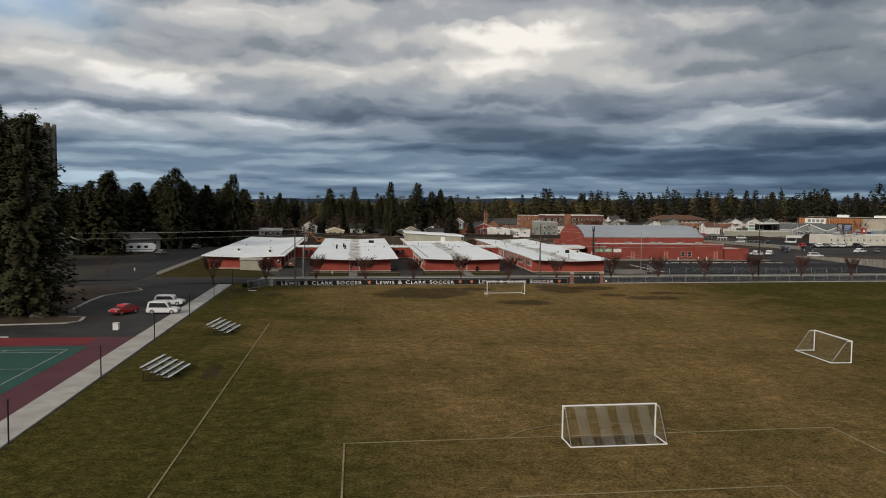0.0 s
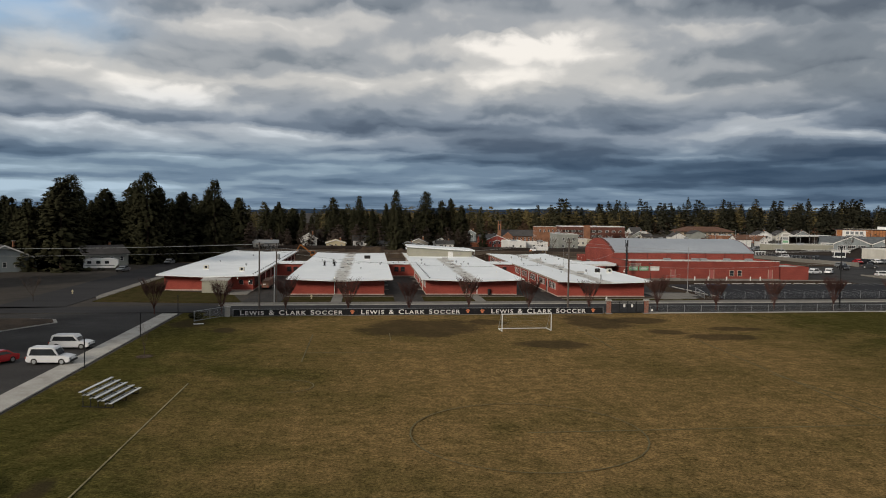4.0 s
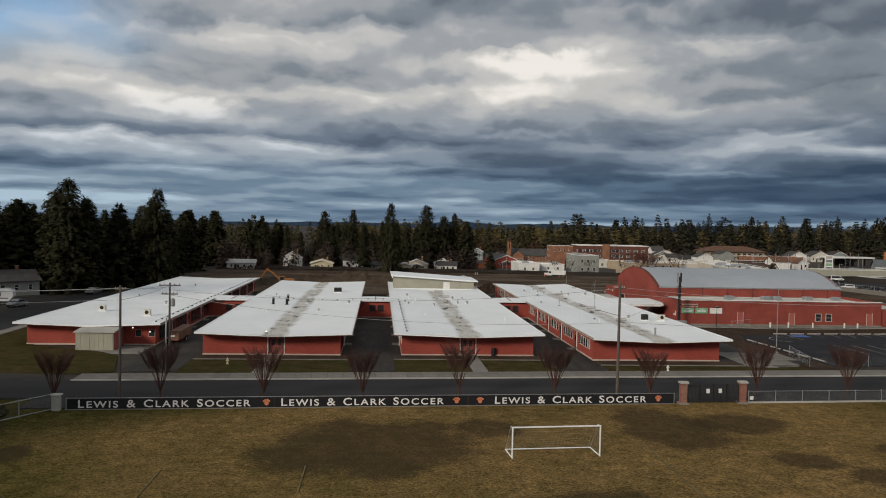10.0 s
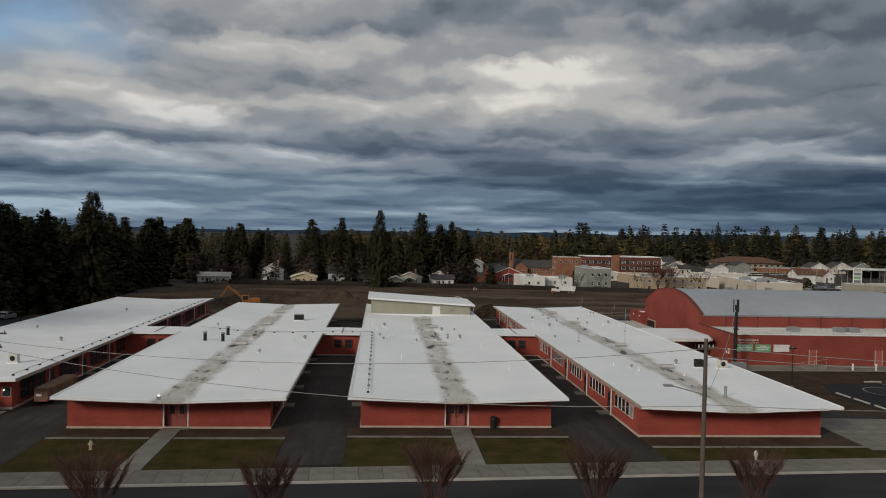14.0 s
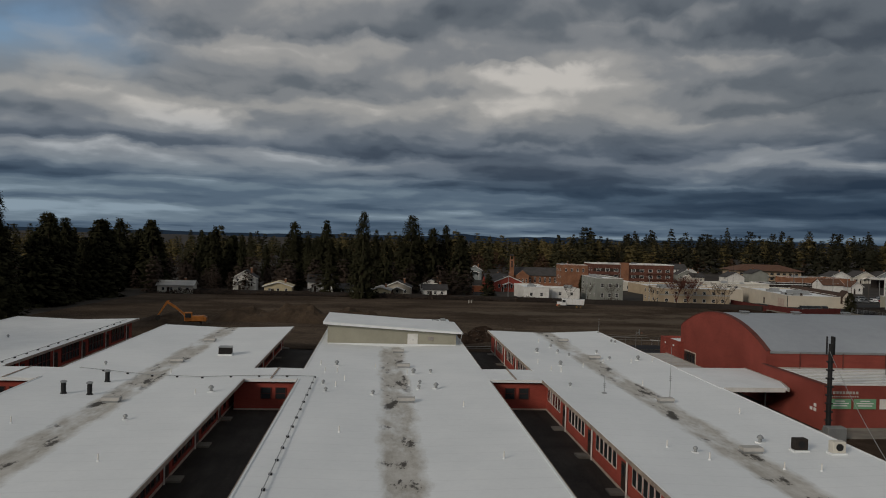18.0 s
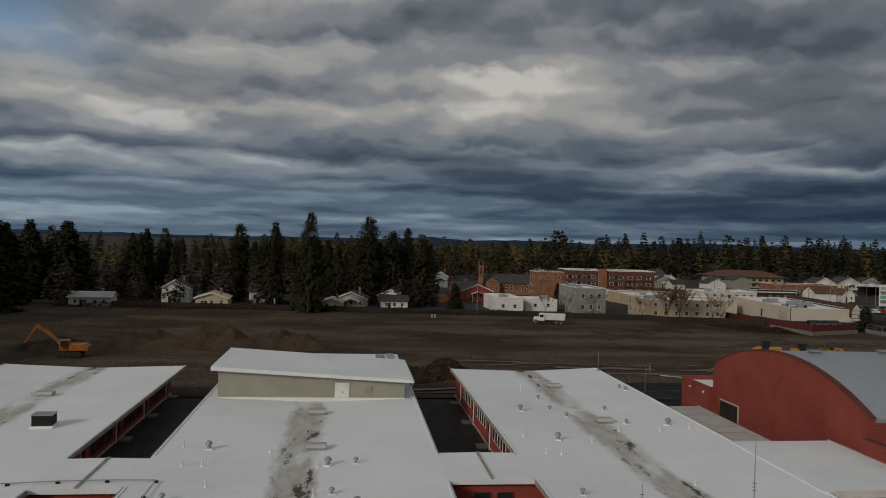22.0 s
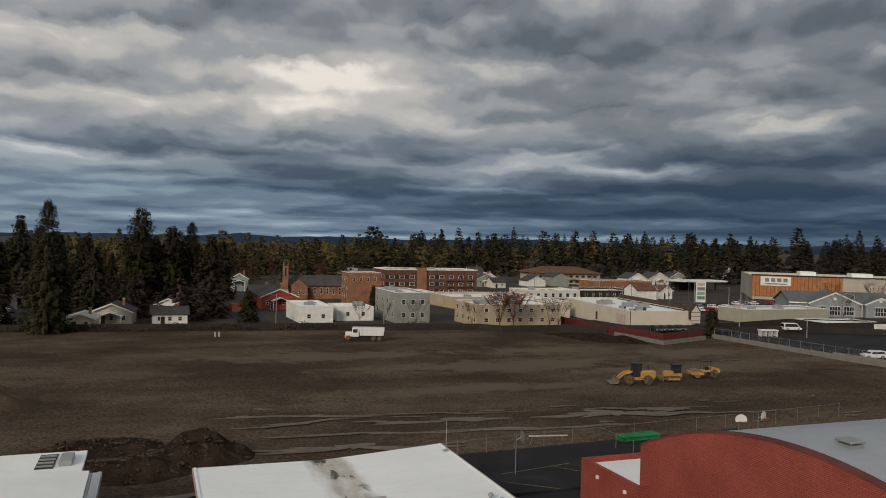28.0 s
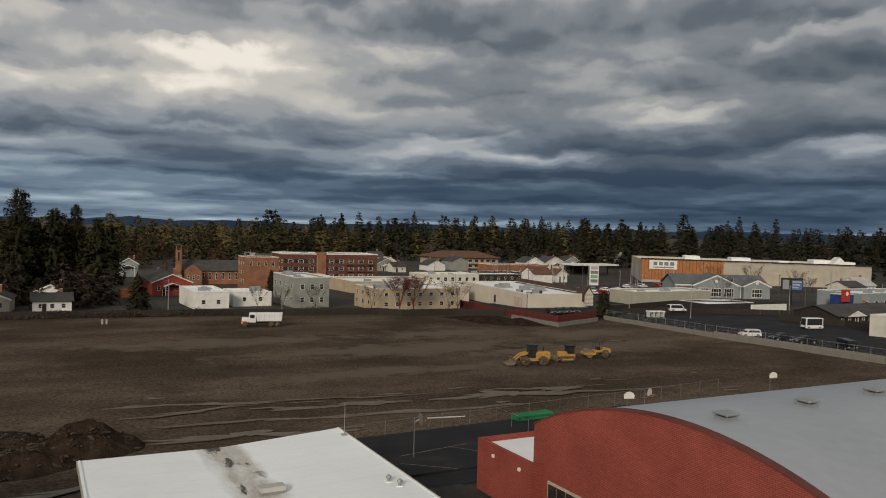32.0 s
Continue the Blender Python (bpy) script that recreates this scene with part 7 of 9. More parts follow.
heap(-27, 310, 9, 4.5, 3.0, "brown spoil heap on the graded site", 3)
heap(-16, 311, 10, 5, 3.6, "brown spoil heap on the graded site", 8)
heap(-4, 312, 9, 5, 3.0, "brown spoil heap on the graded site", 13)
heap(-40, 306, 8, 4, 1.8, "low brown spoil heap on the graded site", 18)
heap(20.3, 282.3, 5.2, 4.0, 2.0, "reddish heap of topsoil with roots and rubble", 23, "darkmound", 90)
heap(12.5, 287.5, 6, 4.5, 0.9, "low dark heap of rubble and brush", 28, "darkmound", 110)
heap(15.5, 279.5, 5.5, 4, 1.2, "low dark heap of rubble and brush", 33, "darkmound", 80)
heap(8.5, 280, 6, 5, 0.9, "low dark heap of rubble and brush", 38, "darkmound", 90)
heap(113.2, 356, 4.5, 7.5, 1.0, "dark smooth bank of soil below the red fence", 47, "darkmound")
heap(109.5, 362, 7.5, 12, 1.0, "dark smooth bank of soil at the site edge", 43, "darkmound")

# playground behind the gym
structure("play_yard", prism([(38.5, 262.2), (60, 262.2), (60, 264.9), (38.5, 264.9)], -0.05, 0.03, "z"), "newasphalt", "dark asphalt play yard behind the gym", "yard")
structure("play_yard_rear", sheet([(38.5, 264.95), (75, 264.95), (75, 278.5), (38.5, 276.5)], 0.2, 0.25), "newasphalt", "dark asphalt play yard behind the gym", "yard")
for p in ([(42.6, 268.0), (42.66, 268.0), (46.1, 264.97), (46.04, 264.97)], [(43.4, 269.9), (50.4, 271.2), (50.4, 271.26), (43.4, 269.96)], [(48.6, 271.0), (48.65, 271.0), (50.5, 268.2), (50.45, 268.2)]):
    structure("court_mark", sheet(p, 0.215, 0.01), "line", "worn white play court line", "court line")


def hoop(x, y, turn, label, h=3.6, fan=True):
    b = thing("basketball_hoop", pose(x, y, gz(y) + 0.15, 0, 0, turn), label, "basketball hoop", "basketball hoops")
    part("post", tube((0, 0.5, -0.2), (0, 0.5, h - 0.3), 0.045, 0.04, 8), "fencegrey", b)
    part("arm", tube((0, 0.5, h - 0.7), (0, 0.05, h - 0.45), 0.04), "galv", b)
    if fan:
        prof = [(-0.5, h - 0.7), (0.5, h - 0.7), (0.55, h - 0.45)] + [(0.55 * math.cos(radians(a)), h - 0.45 + 0.45 * math.sin(radians(a))) for a in range(15, 180, 15)] + [(-0.55, h - 0.45)]
        part("backboard", prism(prof, -0.02, 0.02, "y"), "white", b, "white fan-shaped backboard")
    else:
        part("backboard", prism([(-0.5, h - 0.9), (0.5, h - 0.9), (0.6, h - 0.3), (0.35, h), (-0.35, h), (-0.6, h - 0.3)], -0.02, 0.02, "y"), "fencegrey", b, "grey perforated backboard")
    bm = bmesh.new()
    for i in range(14):
        a0, a1 = 2 * math.pi * i / 14, 2 * math.pi * (i + 1) / 14
        tube((0.23 * math.cos(a0), -0.28 + 0.23 * math.sin(a0), h - 0.6), (0.23 * math.cos(a1), -0.28 + 0.23 * math.sin(a1), h - 0.6), 0.015, 0.015, 4, bm, False)
    part("ring", bm, "orange", b)
    return b


hoop(44.9, 269.3, 80, "grey steel basketball hoop on the play yard", 3.6, False)
hoop(68.0, 270.2, -20, "white basketball backboard behind the gym", 3.55)
hoop(71.2, 270.8, 25, "white basketball backboard behind the gym", 3.55)
hoop(92.0, 273.0, -10, "white basketball backboard behind the gym", 3.55)
fence_run("yard_fence", [(39.0, 275.8), (48, 277), (57.5, 277.6), (66, 278.6), (78, 279.5), (92, 281)], 1.5, "galvanised chain-link fence around the play yard", 3.6, (1.0,), 0.028, False, "fencegrey")
fence_run("yard_fence", [(57.5, 272), (57.5, 277.6)], 1.5, "short galvanised fence beside the pipes", 3.0, (1.0,), 0.028, False, "fencegrey")
pp = thing("pipe_bundle", pose(61.6, 277.2, gz(277) + 0.2, 0, 0, 4), "bundle of bright green plastic pipes on the ground", "pipes")
for i in range(7):
    for k in range(3):
        part("pipe", tube((-2.3 + 0.06 * k, -0.6 + i * 0.2 + (k % 2) * 0.1, 0.1 + k * 0.17), (2.4 - 0.1 * k, -0.6 + i * 0.2 + (k % 2) * 0.1, 0.1 + k * 0.17), 0.1, 0.1, 7), "greenpipe", pp)
for i, (x, y, t, L) in enumerate(((52.4, 278.6, 14, 2.5),)):
    b = thing("barrier_plank", pose(x, y, gz(y) + 0.75, 0, 6, t), "white striped barrier plank on low legs", "barrier", "site barriers")
    part("plank", box(-L, L, -0.02, 0.02, 0, 0.11), "white", b)
    for s in (-0.8, 0.8):
        part("leg", tube((s * L, -0.3, -0.85), (s * L, 0.0, 0.05), 0.018), "steel", b)
        part("leg", tube((s * L, 0.3, -0.85), (s * L, 0.0, 0.05), 0.018), "galv", b)
mk = thing("site_marker", pose(28.6, 379, gz(379)), "small pale marker boards on the bare earth", "marker")
for x in (0, 0.8):
    part("board", box(x, x + 0.35, -0.03, 0.03, 0.1, 1.1), "palewall", mk)

# ---- the town beyond the site ----
far_frame = frame_mesh(0.5, 0.7, 0.07, 0.03, True)
far_dark = frame_mesh(0.5, 0.7, 0.06, 0.03, False, "plinth")
far_pane = mesh_of("pane", box(-0.44, 0.44, -0.012, 0.012, -0.64, 0.64), "glass")


def window_row(parent, x0, x1, n, y, z, sx=1.0, sz=1.0, fr=None):
    for i in range(n):
        window_at(parent, pose(x0 + (x1 - x0) * (i + 0.5) / n, y, z), fr or far_frame, far_pane, (sx, 1, sz))


def flat_building(x, y, w, d, h, wall, roof, label, turn=0, rows=(), parapet=0.5, units=0, name="shop_building", side_rows=(), band=None):
    """A flat-roofed block; the middle of its front edge stands at (x, y), and it reaches back along local y."""
    b = thing(name, pose(x, y, gz(y), 0, 0, turn), label, "building", "town buildings")
    part("wall", wall_ring(-w / 2, w / 2, 0, d, h + parapet, 0.35, -1.0), wall, b)
    part("roof", box(-w / 2 + 0.35, w / 2 - 0.35, 0.35, d - 0.35, h - 0.25, h), roof, b)
    part("coping", wall_ring(-w / 2 - 0.05, w / 2 + 0.05, -0.05, d + 0.05, h + parapet + 0.12, 0.45, h + parapet), "white", b)
    if band:
        part("band", box(-w / 2 - 0.03, w / 2 + 0.03, -0.06, -0.004, h * 0.62, h * 0.72), band, b)
    for n, z, sx, sz in rows:
        window_row(b, -w / 2 + 0.8, w / 2 - 0.8, n, -0.02, z, sx, sz)
    for n, z, sx, sz in side_rows:
        for i in range(n):
            for s, r in ((-1, -90), (1, 90)):
                window_at(b, Matrix.Translation((s * (w / 2 + 0.02), d * (i + 0.5) / n, z)) @ Matrix.Rotation(radians(r), 4, "Z"), far_frame, far_pane, (sx, 1, sz))
    rnd = random.Random(int(x * 7 + y))
    for i in range(units):
        ux, uy, s = rnd.uniform(-w * 0.4, w * 0.4), rnd.uniform(d * 0.2, d * 0.8), rnd.uniform(0.7, 1.5)
        u = part("rooftop_unit", bevelled(box(ux - s, ux + s, uy - s * 0.7, uy + s * 0.7, h - 0.05, h + s * 0.9), 0.06), "galv", b, "grey rooftop unit")
        part("duct", tube((ux + s, uy, h + 0.3), (ux + s + 1.2, uy, h + 0.1), 0.18), "galv", u)
    return b


def house(x, y, w, d, h, wall, label, turn=0, roof="shingle", pitch=0.5, porch_=False, gable="y"):
    b = thing("house", pose(x, y, gz(y), 0, 0, turn), label, "house", "town houses")
    part("wall", wall_ring(-w / 2, w / 2, 0, d, h, 0.25, -0.6), wall, b)
    e, t = 0.5, 0.18
    if gable == "y":                              # the gable faces the front
        rise = w / 2 * pitch
        for s in (-1, 1):
            part("roof_slope", prism([(s * (w / 2 + e), h - e * pitch), (0, h + rise), (0, h + rise + t), (s * (w / 2 + e), h - e * pitch + t)], -e, d + e, "y"), roof, b)
        for yy in (0.0, d - 0.2):
            part("gable", prism([(-w / 2, h), (w / 2, h), (0, h + rise - 0.02)], yy, yy + 0.2, "y"), wall, b)
        for s in (-1, 1):
            part("bargeboard", prism([(s * (w / 2 + e), h - e * pitch - 0.12), (0, h + rise - 0.12), (0, h + rise + t + 0.04), (s * (w / 2 + e), h - e * pitch + t + 0.04)], -e - 0.06, -e - 0.005, "y"), "white", b)
    else:
        rise = d / 2 * pitch
        for s, y0 in ((-1, -e), (1, d + e)):
            part("roof_slope", prism([(y0, h - e * pitch), (d / 2, h + rise), (d / 2, h + rise + t), (y0, h - e * pitch + t)], -w / 2 - e, w / 2 + e, "x"), roof, b)
        for xx in (-w / 2, w / 2 - 0.2):
            part("gable", prism([(0, h), (d, h), (d / 2, h + rise - 0.02)], xx, xx + 0.2, "x"), wall, b)
    n = max(2, int(w // 2.6))
    window_row(b, -w / 2 + 0.5, w / 2 - 0.5, n, -0.02, h * 0.55, 0.9, min(1.0, h * 0.28))
    if h > 4.2:
        window_row(b, -w / 2 + 0.5, w / 2 - 0.5, n, -0.02, h * 0.82, 0.8, 0.7)
    dd = part("door", box(-w * 0.2 - 0.45, -w * 0.2 + 0.45, -0.08, -0.005, -0.3, 1.95), "darkdoor", b)
    part("door_frame", box(-w * 0.2 - 0.55, -w * 0.2 - 0.46, -0.1, -0.005, -0.3, 2.05), "white", dd)
    ch = part("chimney", box(w * 0.2, w * 0.2 + 0.6, d * 0.5, d * 0.5 + 0.6, h, h + rise + 0.9), "churchbrick", b)
    part("chimney_cap", box(w * 0.2 - 0.06, w * 0.2 + 0.66, d * 0.5 - 0.06, d * 0.5 + 0.66, h + rise + 0.9, h + rise + 1.02), "palewall", ch)
    if porch_:
        pr = part("porch_roof", prism([(-2.6, h * 0.72), (0, h * 0.72 + 1.0), (2.6, h * 0.72), (2.6, h * 0.72 - 0.16), (0, h * 0.72 + 0.8), (-2.6, h * 0.72 - 0.16)], -2.4, 0.1, "y"), "white", b)
        for xx in (-2.3, 2.2):
            part("porch_post", box(xx, xx + 0.14, -2.3, -2.16, -0.6, h * 0.72), "white", pr)
    return b


house(20.5, 408.8, 8.0, 8, 2.6, "white", "small white house with a dark low roof", 0, "shingle", 0.35, False, "x")
house(1.8, 397.8, 6.0, 8, 2.5, "yellowpale", "pale garage with a shallow white-edged gable", -3, "roofslat", 0.35)
house(7.5, 410.5, 9.0, 10, 3.0, "beige", "cream bungalow with a broad gable porch", -5, "shingle", 0.42, True)
house(20.5, 430.0, 8.5, 9, 3.0, "white", "white cottage beneath dark firs", -5, "shingle", 0.45, True)
house(50.3, 544.0, 7.0, 9, 5.2, "bluegrey", "pale blue two-storey house with a white gable", -8, "shingle", 0.6, True)
house(-32.0, 402.0, 9.0, 9, 2.8, "yellowpale", "low cream garage at the site edge", 3, "yellowpale", 0.3)
house(-46, 420, 8.0, 9, 4.6, "white", "white two-storey house among firs", 4, "shingle", 0.6, True)
house(-20, 425, 9.0, 9, 3.6, "white", "white house with a plain roof among trees", 0, "shingle", 0.5, False, "x")
house(-9, 405, 9.0, 7, 2.3, "grey", "low grey house under dark firs", 0, "shingle", 0.4, False, "x")
house(-64, 398, 11, 8, 2.6, "offwhite", "low pale house beside the side street", 5, "roofslat", 0.3, False, "x")
house(-88, 255, 12, 9, 3.2, "grey", "dim grey house beneath tall pines", 40, "shingle", 0.45, False, "x")
house(-104, 231, 14, 10, 3.2, "bluegrey", "dim house beneath tall pines across the street", 35, "shingle", 0.45)
house(-98, 285, 12, 9, 3.2, "offwhite", "dim pale house beneath tall pines", 30, "shingle", 0.45, True)
house(-92, 330, 11, 9, 3.0, "grey", "dim grey house beneath tall pines", 25, "shingle", 0.45)
house(-86, 370, 11, 9, 3.0, "offwhite", "pale house behind the side street", 20, "shingle", 0.45)

# church with its tower
ch = thing("church", pose(74.5, 503, gz(503), 0, 0, -6), "orange brick church with a slate roof and slim tower", "church")
part("nave_wall", wall_ring(-10.5, 10.5, 0, 12, 5.0, 0.35, -0.8), "churchbrick", ch)
for s, (ya, yb) in ((-1, (-0.6, 6.0)), (1, (12.6, 6.0))):
    part("roof_slope", prism([(ya, 4.8), (yb, 8.4), (yb, 8.65), (ya, 5.05)], -10.9, 10.9, "x"), "shingle", ch)
for x in (-10.5, 10.2):
    part("gable", prism([(0, 5.0), (12, 5.0), (6, 8.35)], x, x + 0.3, "x"), "churchbrick", ch)
window_row(ch, -4, 10, 6, -0.02, 3.0, 0.8, 1.8)
part("side_gable", prism([(-9.5, -0.8), (-3.5, -0.8), (-3.5, 4.9), (-6.5, 7.2), (-9.5, 4.9)], -3.0, 0.0, "y"), "churchbrick", ch)
window_row(ch, -9.0, -4.0, 3, -3.02, 2.6, 0.7, 1.2)
tower = part("tower", box(-12.6, -10.6, -1.5, 0.5, -0.8, 12.2), "churchbrick", ch)
part("tower_plinth", prism([(-13.6, -0.8), (-9.9, -0.8), (-10.5, 3.5), (-12.7, 3.5)], -2.0, -1.5, "y"), "palewall", tower)
for x in (-12.5, -10.95):
    for y in (-1.45, 0.15):
        part("belfry_post", box(x, x + 0.3, y, y + 0.3, 12.2, 14.0), "churchbrick", tower)
part("belfry_roof", prism([(-12.9, 14.0), (-10.3, 14.0), (-11.0, 14.6), (-12.2, 14.6)], -1.8, 0.8, "y"), "shingle", tower)
part("opening", box(-11.9, -11.3, -1.53, -1.505, 8.5, 11.6), "glass", tower)
flat_building(85.0, 472.0, 11.6, 10, 10.8, "churchbrick", "roofplain", "tan-orange brick three-storey hall with few windows", 0, ((4, 9.0, 0.9, 1.0),), 0.4, 1, "hall_building", ((3, 9.0, 0.8, 0.9), (3, 6.0, 0.8, 0.9), (3, 3.0, 0.8, 0.9)))
red = house(53.5, 455.0, 11.0, 26, 4.0, "brick", "red house with a grey roof and white-edged gable", 0, "shingle", 0.42, True)
house(51.5, 478.0, 8.0, 12, 3.6, "brick", "dull red house with a grey roof", 0, "shingle", 0.4, False, "x")
fl = flat_building(126.5, 519, 41, 16, 10.2, "brickdark", "roofplain", "long four-storey brick flats with white roof edges", 0, ((9, 1.8, 2.2, 1.0), (9, 4.8, 2.2, 1.0), (9, 7.8, 2.2, 1.0)), 0.5, 3, "apartment_building", ((4, 4.8, 1.4, 1.0), (4, 7.8, 1.4, 1.0)))
part("roof_edge", wall_ring(-20.7, 20.7, -0.25, 16.2, 11.05, 0.7, 10.62), "white", fl, "white roof edge")
for k in range(3):
    for x0, x1 in ((-20.2, -7.2), (-1.8, 5.4)):
        part("window_band", box(x0, x1, -0.012, -0.004, 1.0 + k * 3.0, 2.6 + k * 3.0), "darkdoor", fl, "dark band between the windows")
part("stair_tower", box(-6.5, -2.5, -0.6, 2.0, -1, 11.6), "churchbrick", fl, "plain brick stair tower")
for k in range(3):
    for i in range(3):
        part("balcony", box(6.5 + i * 4.6, 9.6 + i * 4.6, -1.2, -0.02, 0.9 + k * 2.7, 1.05 + k * 2.7), "shingle_brown", fl)
flat_building(55.9, 409.6, 8.9, 20, 3.6, "white", "roofplain", "low white workshop with a pale roof", 0, ((2, 1.6, 1.0, 0.8),), 0.4, 2)
flat_building(67.3, 413.8, 10.0, 12, 3.2, "white", "roofplain", "low white workshop with a pale roof", 0, ((2, 1.8, 1.0, 0.8),), 0.4, 1)
flat_building(80.75, 405.9, 9.4, 20, 7.4, "grey", "roofplain", "two-storey grey rendered block with a pale roof", 0, ((3, 2.0, 1.1, 1.0), (3, 5.4, 1.1, 1.0)), 0.4, 2, "office_building", ((4, 5.4, 1.1, 0.9), (4, 2.0, 1.1, 0.9)))
flat_building(106.0, 393.5, 24.0, 16, 5.0, "tan", "roofplain", "two-storey tan stone block behind bare trees", 0, ((7, 1.5, 1.2, 0.8), (7, 3.9, 1.2, 0.8)), 0.4, 4, "office_building", ((4, 3.9, 1.1, 0.8), (4, 1.5, 1.1, 0.8)), "palewall")
bg = flat_building(141.0, 381.0, 18.6, 46, 4.05, "storecream", "roofplain", "long cream supermarket with a white roof and brown gable", -8, (), 0.35, 7, "supermarket")
flat_building(122.5, 414, 20, 20, 4.4, "storecream", "roofplain", "pale store annexe with a white flat roof", 0, (), 0.4, 3)
part("gable", prism([(7.4, 2.4), (10.4, 2.4), (10.4, 4.5), (8.9, 6.6), (7.4, 4.5)], -1.0, 3.0, "y"), "shingle_dark", bg, "pointed brown gable roof")
part("gable_front", prism([(7.6, 1.4), (10.2, 1.4), (10.2, 4.3), (8.9, 6.0), (7.6, 4.3)], -1.1, -1.01, "y"), "storecream", bg, "small cream gable front")
for z in (2.0, 3.1, 4.2):
    part("gable_rail", box(7.55, 10.25, -1.16, -1.11, z, z + 0.14), "shingle_dark", bg)
part("mansard", prism([(8.8, 4.0), (9.4, 5.7), (11.0, 4.2), (11.0, 3.4)], 3.0, 46.0, "y"), "shingle_dark", bg, "dark brown shingled mansard edge")
part("loading_door", box(-9.38, -9.305, 2.2, 7.6, 0.2, 3.2), "plinth", bg, "pale loading door")
part("door", box(-9.37, -9.305, 20.0, 21.2, 0.2, 2.4), "darkdoor", bg, "dark steel door")
part("pipe", tube((-9.15, -0.1, 0), (-9.15, -0.1, 4.4), 0.09), "steel", bg)
for x, y, s in ((-7.6, 2.0, 0.8), (-4.6, 3.2, 1.3), (-6.8, 9.5, 0.9)):
    un = part("rooftop_unit", bevelled(box(x - s, x + s, y - s * 0.6, y + s * 0.6, 4.0, 4.0 + s * 1.1), 0.06), "galv", bg, "grey rooftop unit")
    part("vent_grille", box(x + s * 0.2, x + s * 0.8, y - s * 0.6 - 0.02, y - s * 0.6 - 0.003, 4.3, 4.0 + s * 0.9), "darkdoor", un)
flat_building(175, 502, 26, 16, 2.8, "offwhite", "roofplain", "wide pale shop row with a flat roof", 0, ((7, 1.4, 1.6, 1.2),), 0.6, 3, "shop_row")
flat_building(128, 455, 34, 24, 3.2, "tan", "roofplain", "low brown shop with a white roof", 0, ((7, 1.6, 1.6, 1.1),), 0.6, 5)
flat_building(104, 484, 22, 16, 3.4, "offwhite", "roofplain", "low shop with a white flat roof", 0, ((7, 1.6, 1.3, 1.0),), 0.5, 4)
flat_building(204, 503, 30, 22, 2.6, "darkfence", "roofplain", "dark low shop with a pale flat roof", 0, ((8, 1.6, 1.2, 1.0),), 0.8, 3)
flat_building(240, 548, 35, 14, 4.6, "churchbrick", "roofplain", "low brick shop with a white roof", 0, ((7, 1.6, 1.2, 1.0),), 0.5, 3)
hb = thing("hotel_building", pose(241.5, 606, gz(606), 0, 0, -4), "wide two-storey building with a brown hipped roof", "building", "town buildings")
part("wall", wall_ring(-20, 20, 0, 24, 6.4, 0.4, -1), "tan", hb)
bm = bmesh.new()
v = [bm.verts.new(p) for p in ((-22, -2, 6.2), (22, -2, 6.2), (22, 26, 6.2), (-22, 26, 6.2), (-11, 10, 9.8), (11, 10, 9.8), (11, 14, 9.8), (-11, 14, 9.8))]
for q in ((0, 1, 5, 4), (1, 2, 6, 5), (2, 3, 7, 6), (3, 0, 4, 7), (4, 5, 6, 7), (3, 2, 1, 0)):
    bm.faces.new([v[i] for i in q])
part("roof", bm, "shingle_brown", hb)
window_row(hb, -19, 19, 10, -0.02, 4.4, 2.4, 1.0, far_dark)
window_row(hb, -19, 19, 10, -0.02, 1.4, 2.4, 1.0, far_dark)
part("balcony", box(-20.3, 20.3, -1.4, -0.02, 2.7, 3.0), "palewall", hb)
# big store, with its cedar front
st = thing("department_store", pose(319.5, 468, gz(468), 0, 0, -37), "large pale store with a cedar-clad front and white sign", "store", "town buildings")
part("wall", wall_ring(-52, 52, 0, 60, 10.6, 0.5, -1), "beige", st)
part("roof", box(-51.5, 51.5, 0.5, 59.5, 9.2, 9.6), "roofplain", st)
part("cedar_front", box(-52.3, -14, -0.5, -0.01, 1.2, 10.7), "cedar", st, "orange cedar cladding boards")
for i in range(24):
    part("board", box(-52.2 + i * 1.6, -52.0 + i * 1.6, -0.62, -0.51, 1.2, 10.7), "shingle_brown", st)
part("coping", box(-52.5, 52.4, -0.7, 0.4, 10.7, 11.3), "steel", st)
sg = part("sign_panel", box(-48.5, -35.5, -0.9, -0.65, 6.2, 10.4), "white", st, "white sign panel")
for i in range(4):
    part("letter_bar", box(-46.6 + i * 2.6, -44.8 + i * 2.6, -0.98, -0.91, 8.0, 9.7), "cargrey", sg)
part("letter_bar", box(-46.6, -37.2, -0.98, -0.91, 6.8, 7.3), "cargrey", sg)
for i, (x, w, h) in enumerate(((-30, 7, 3.2), (-8, 9, 3.0), (14, 5, 2.0), (30, 8, 3.2), (44, 5, 2.5))):
    part("rooftop_box", bevelled(box(x, x + w, 12, 22, 9.6, 9.6 + h), 0.1), "white", st, "white rooftop plant box")
part("entrance_gable", prism([(36, 10.6), (44, 10.6), (40, 14.5)], 6, 14, "y"), "white", st)
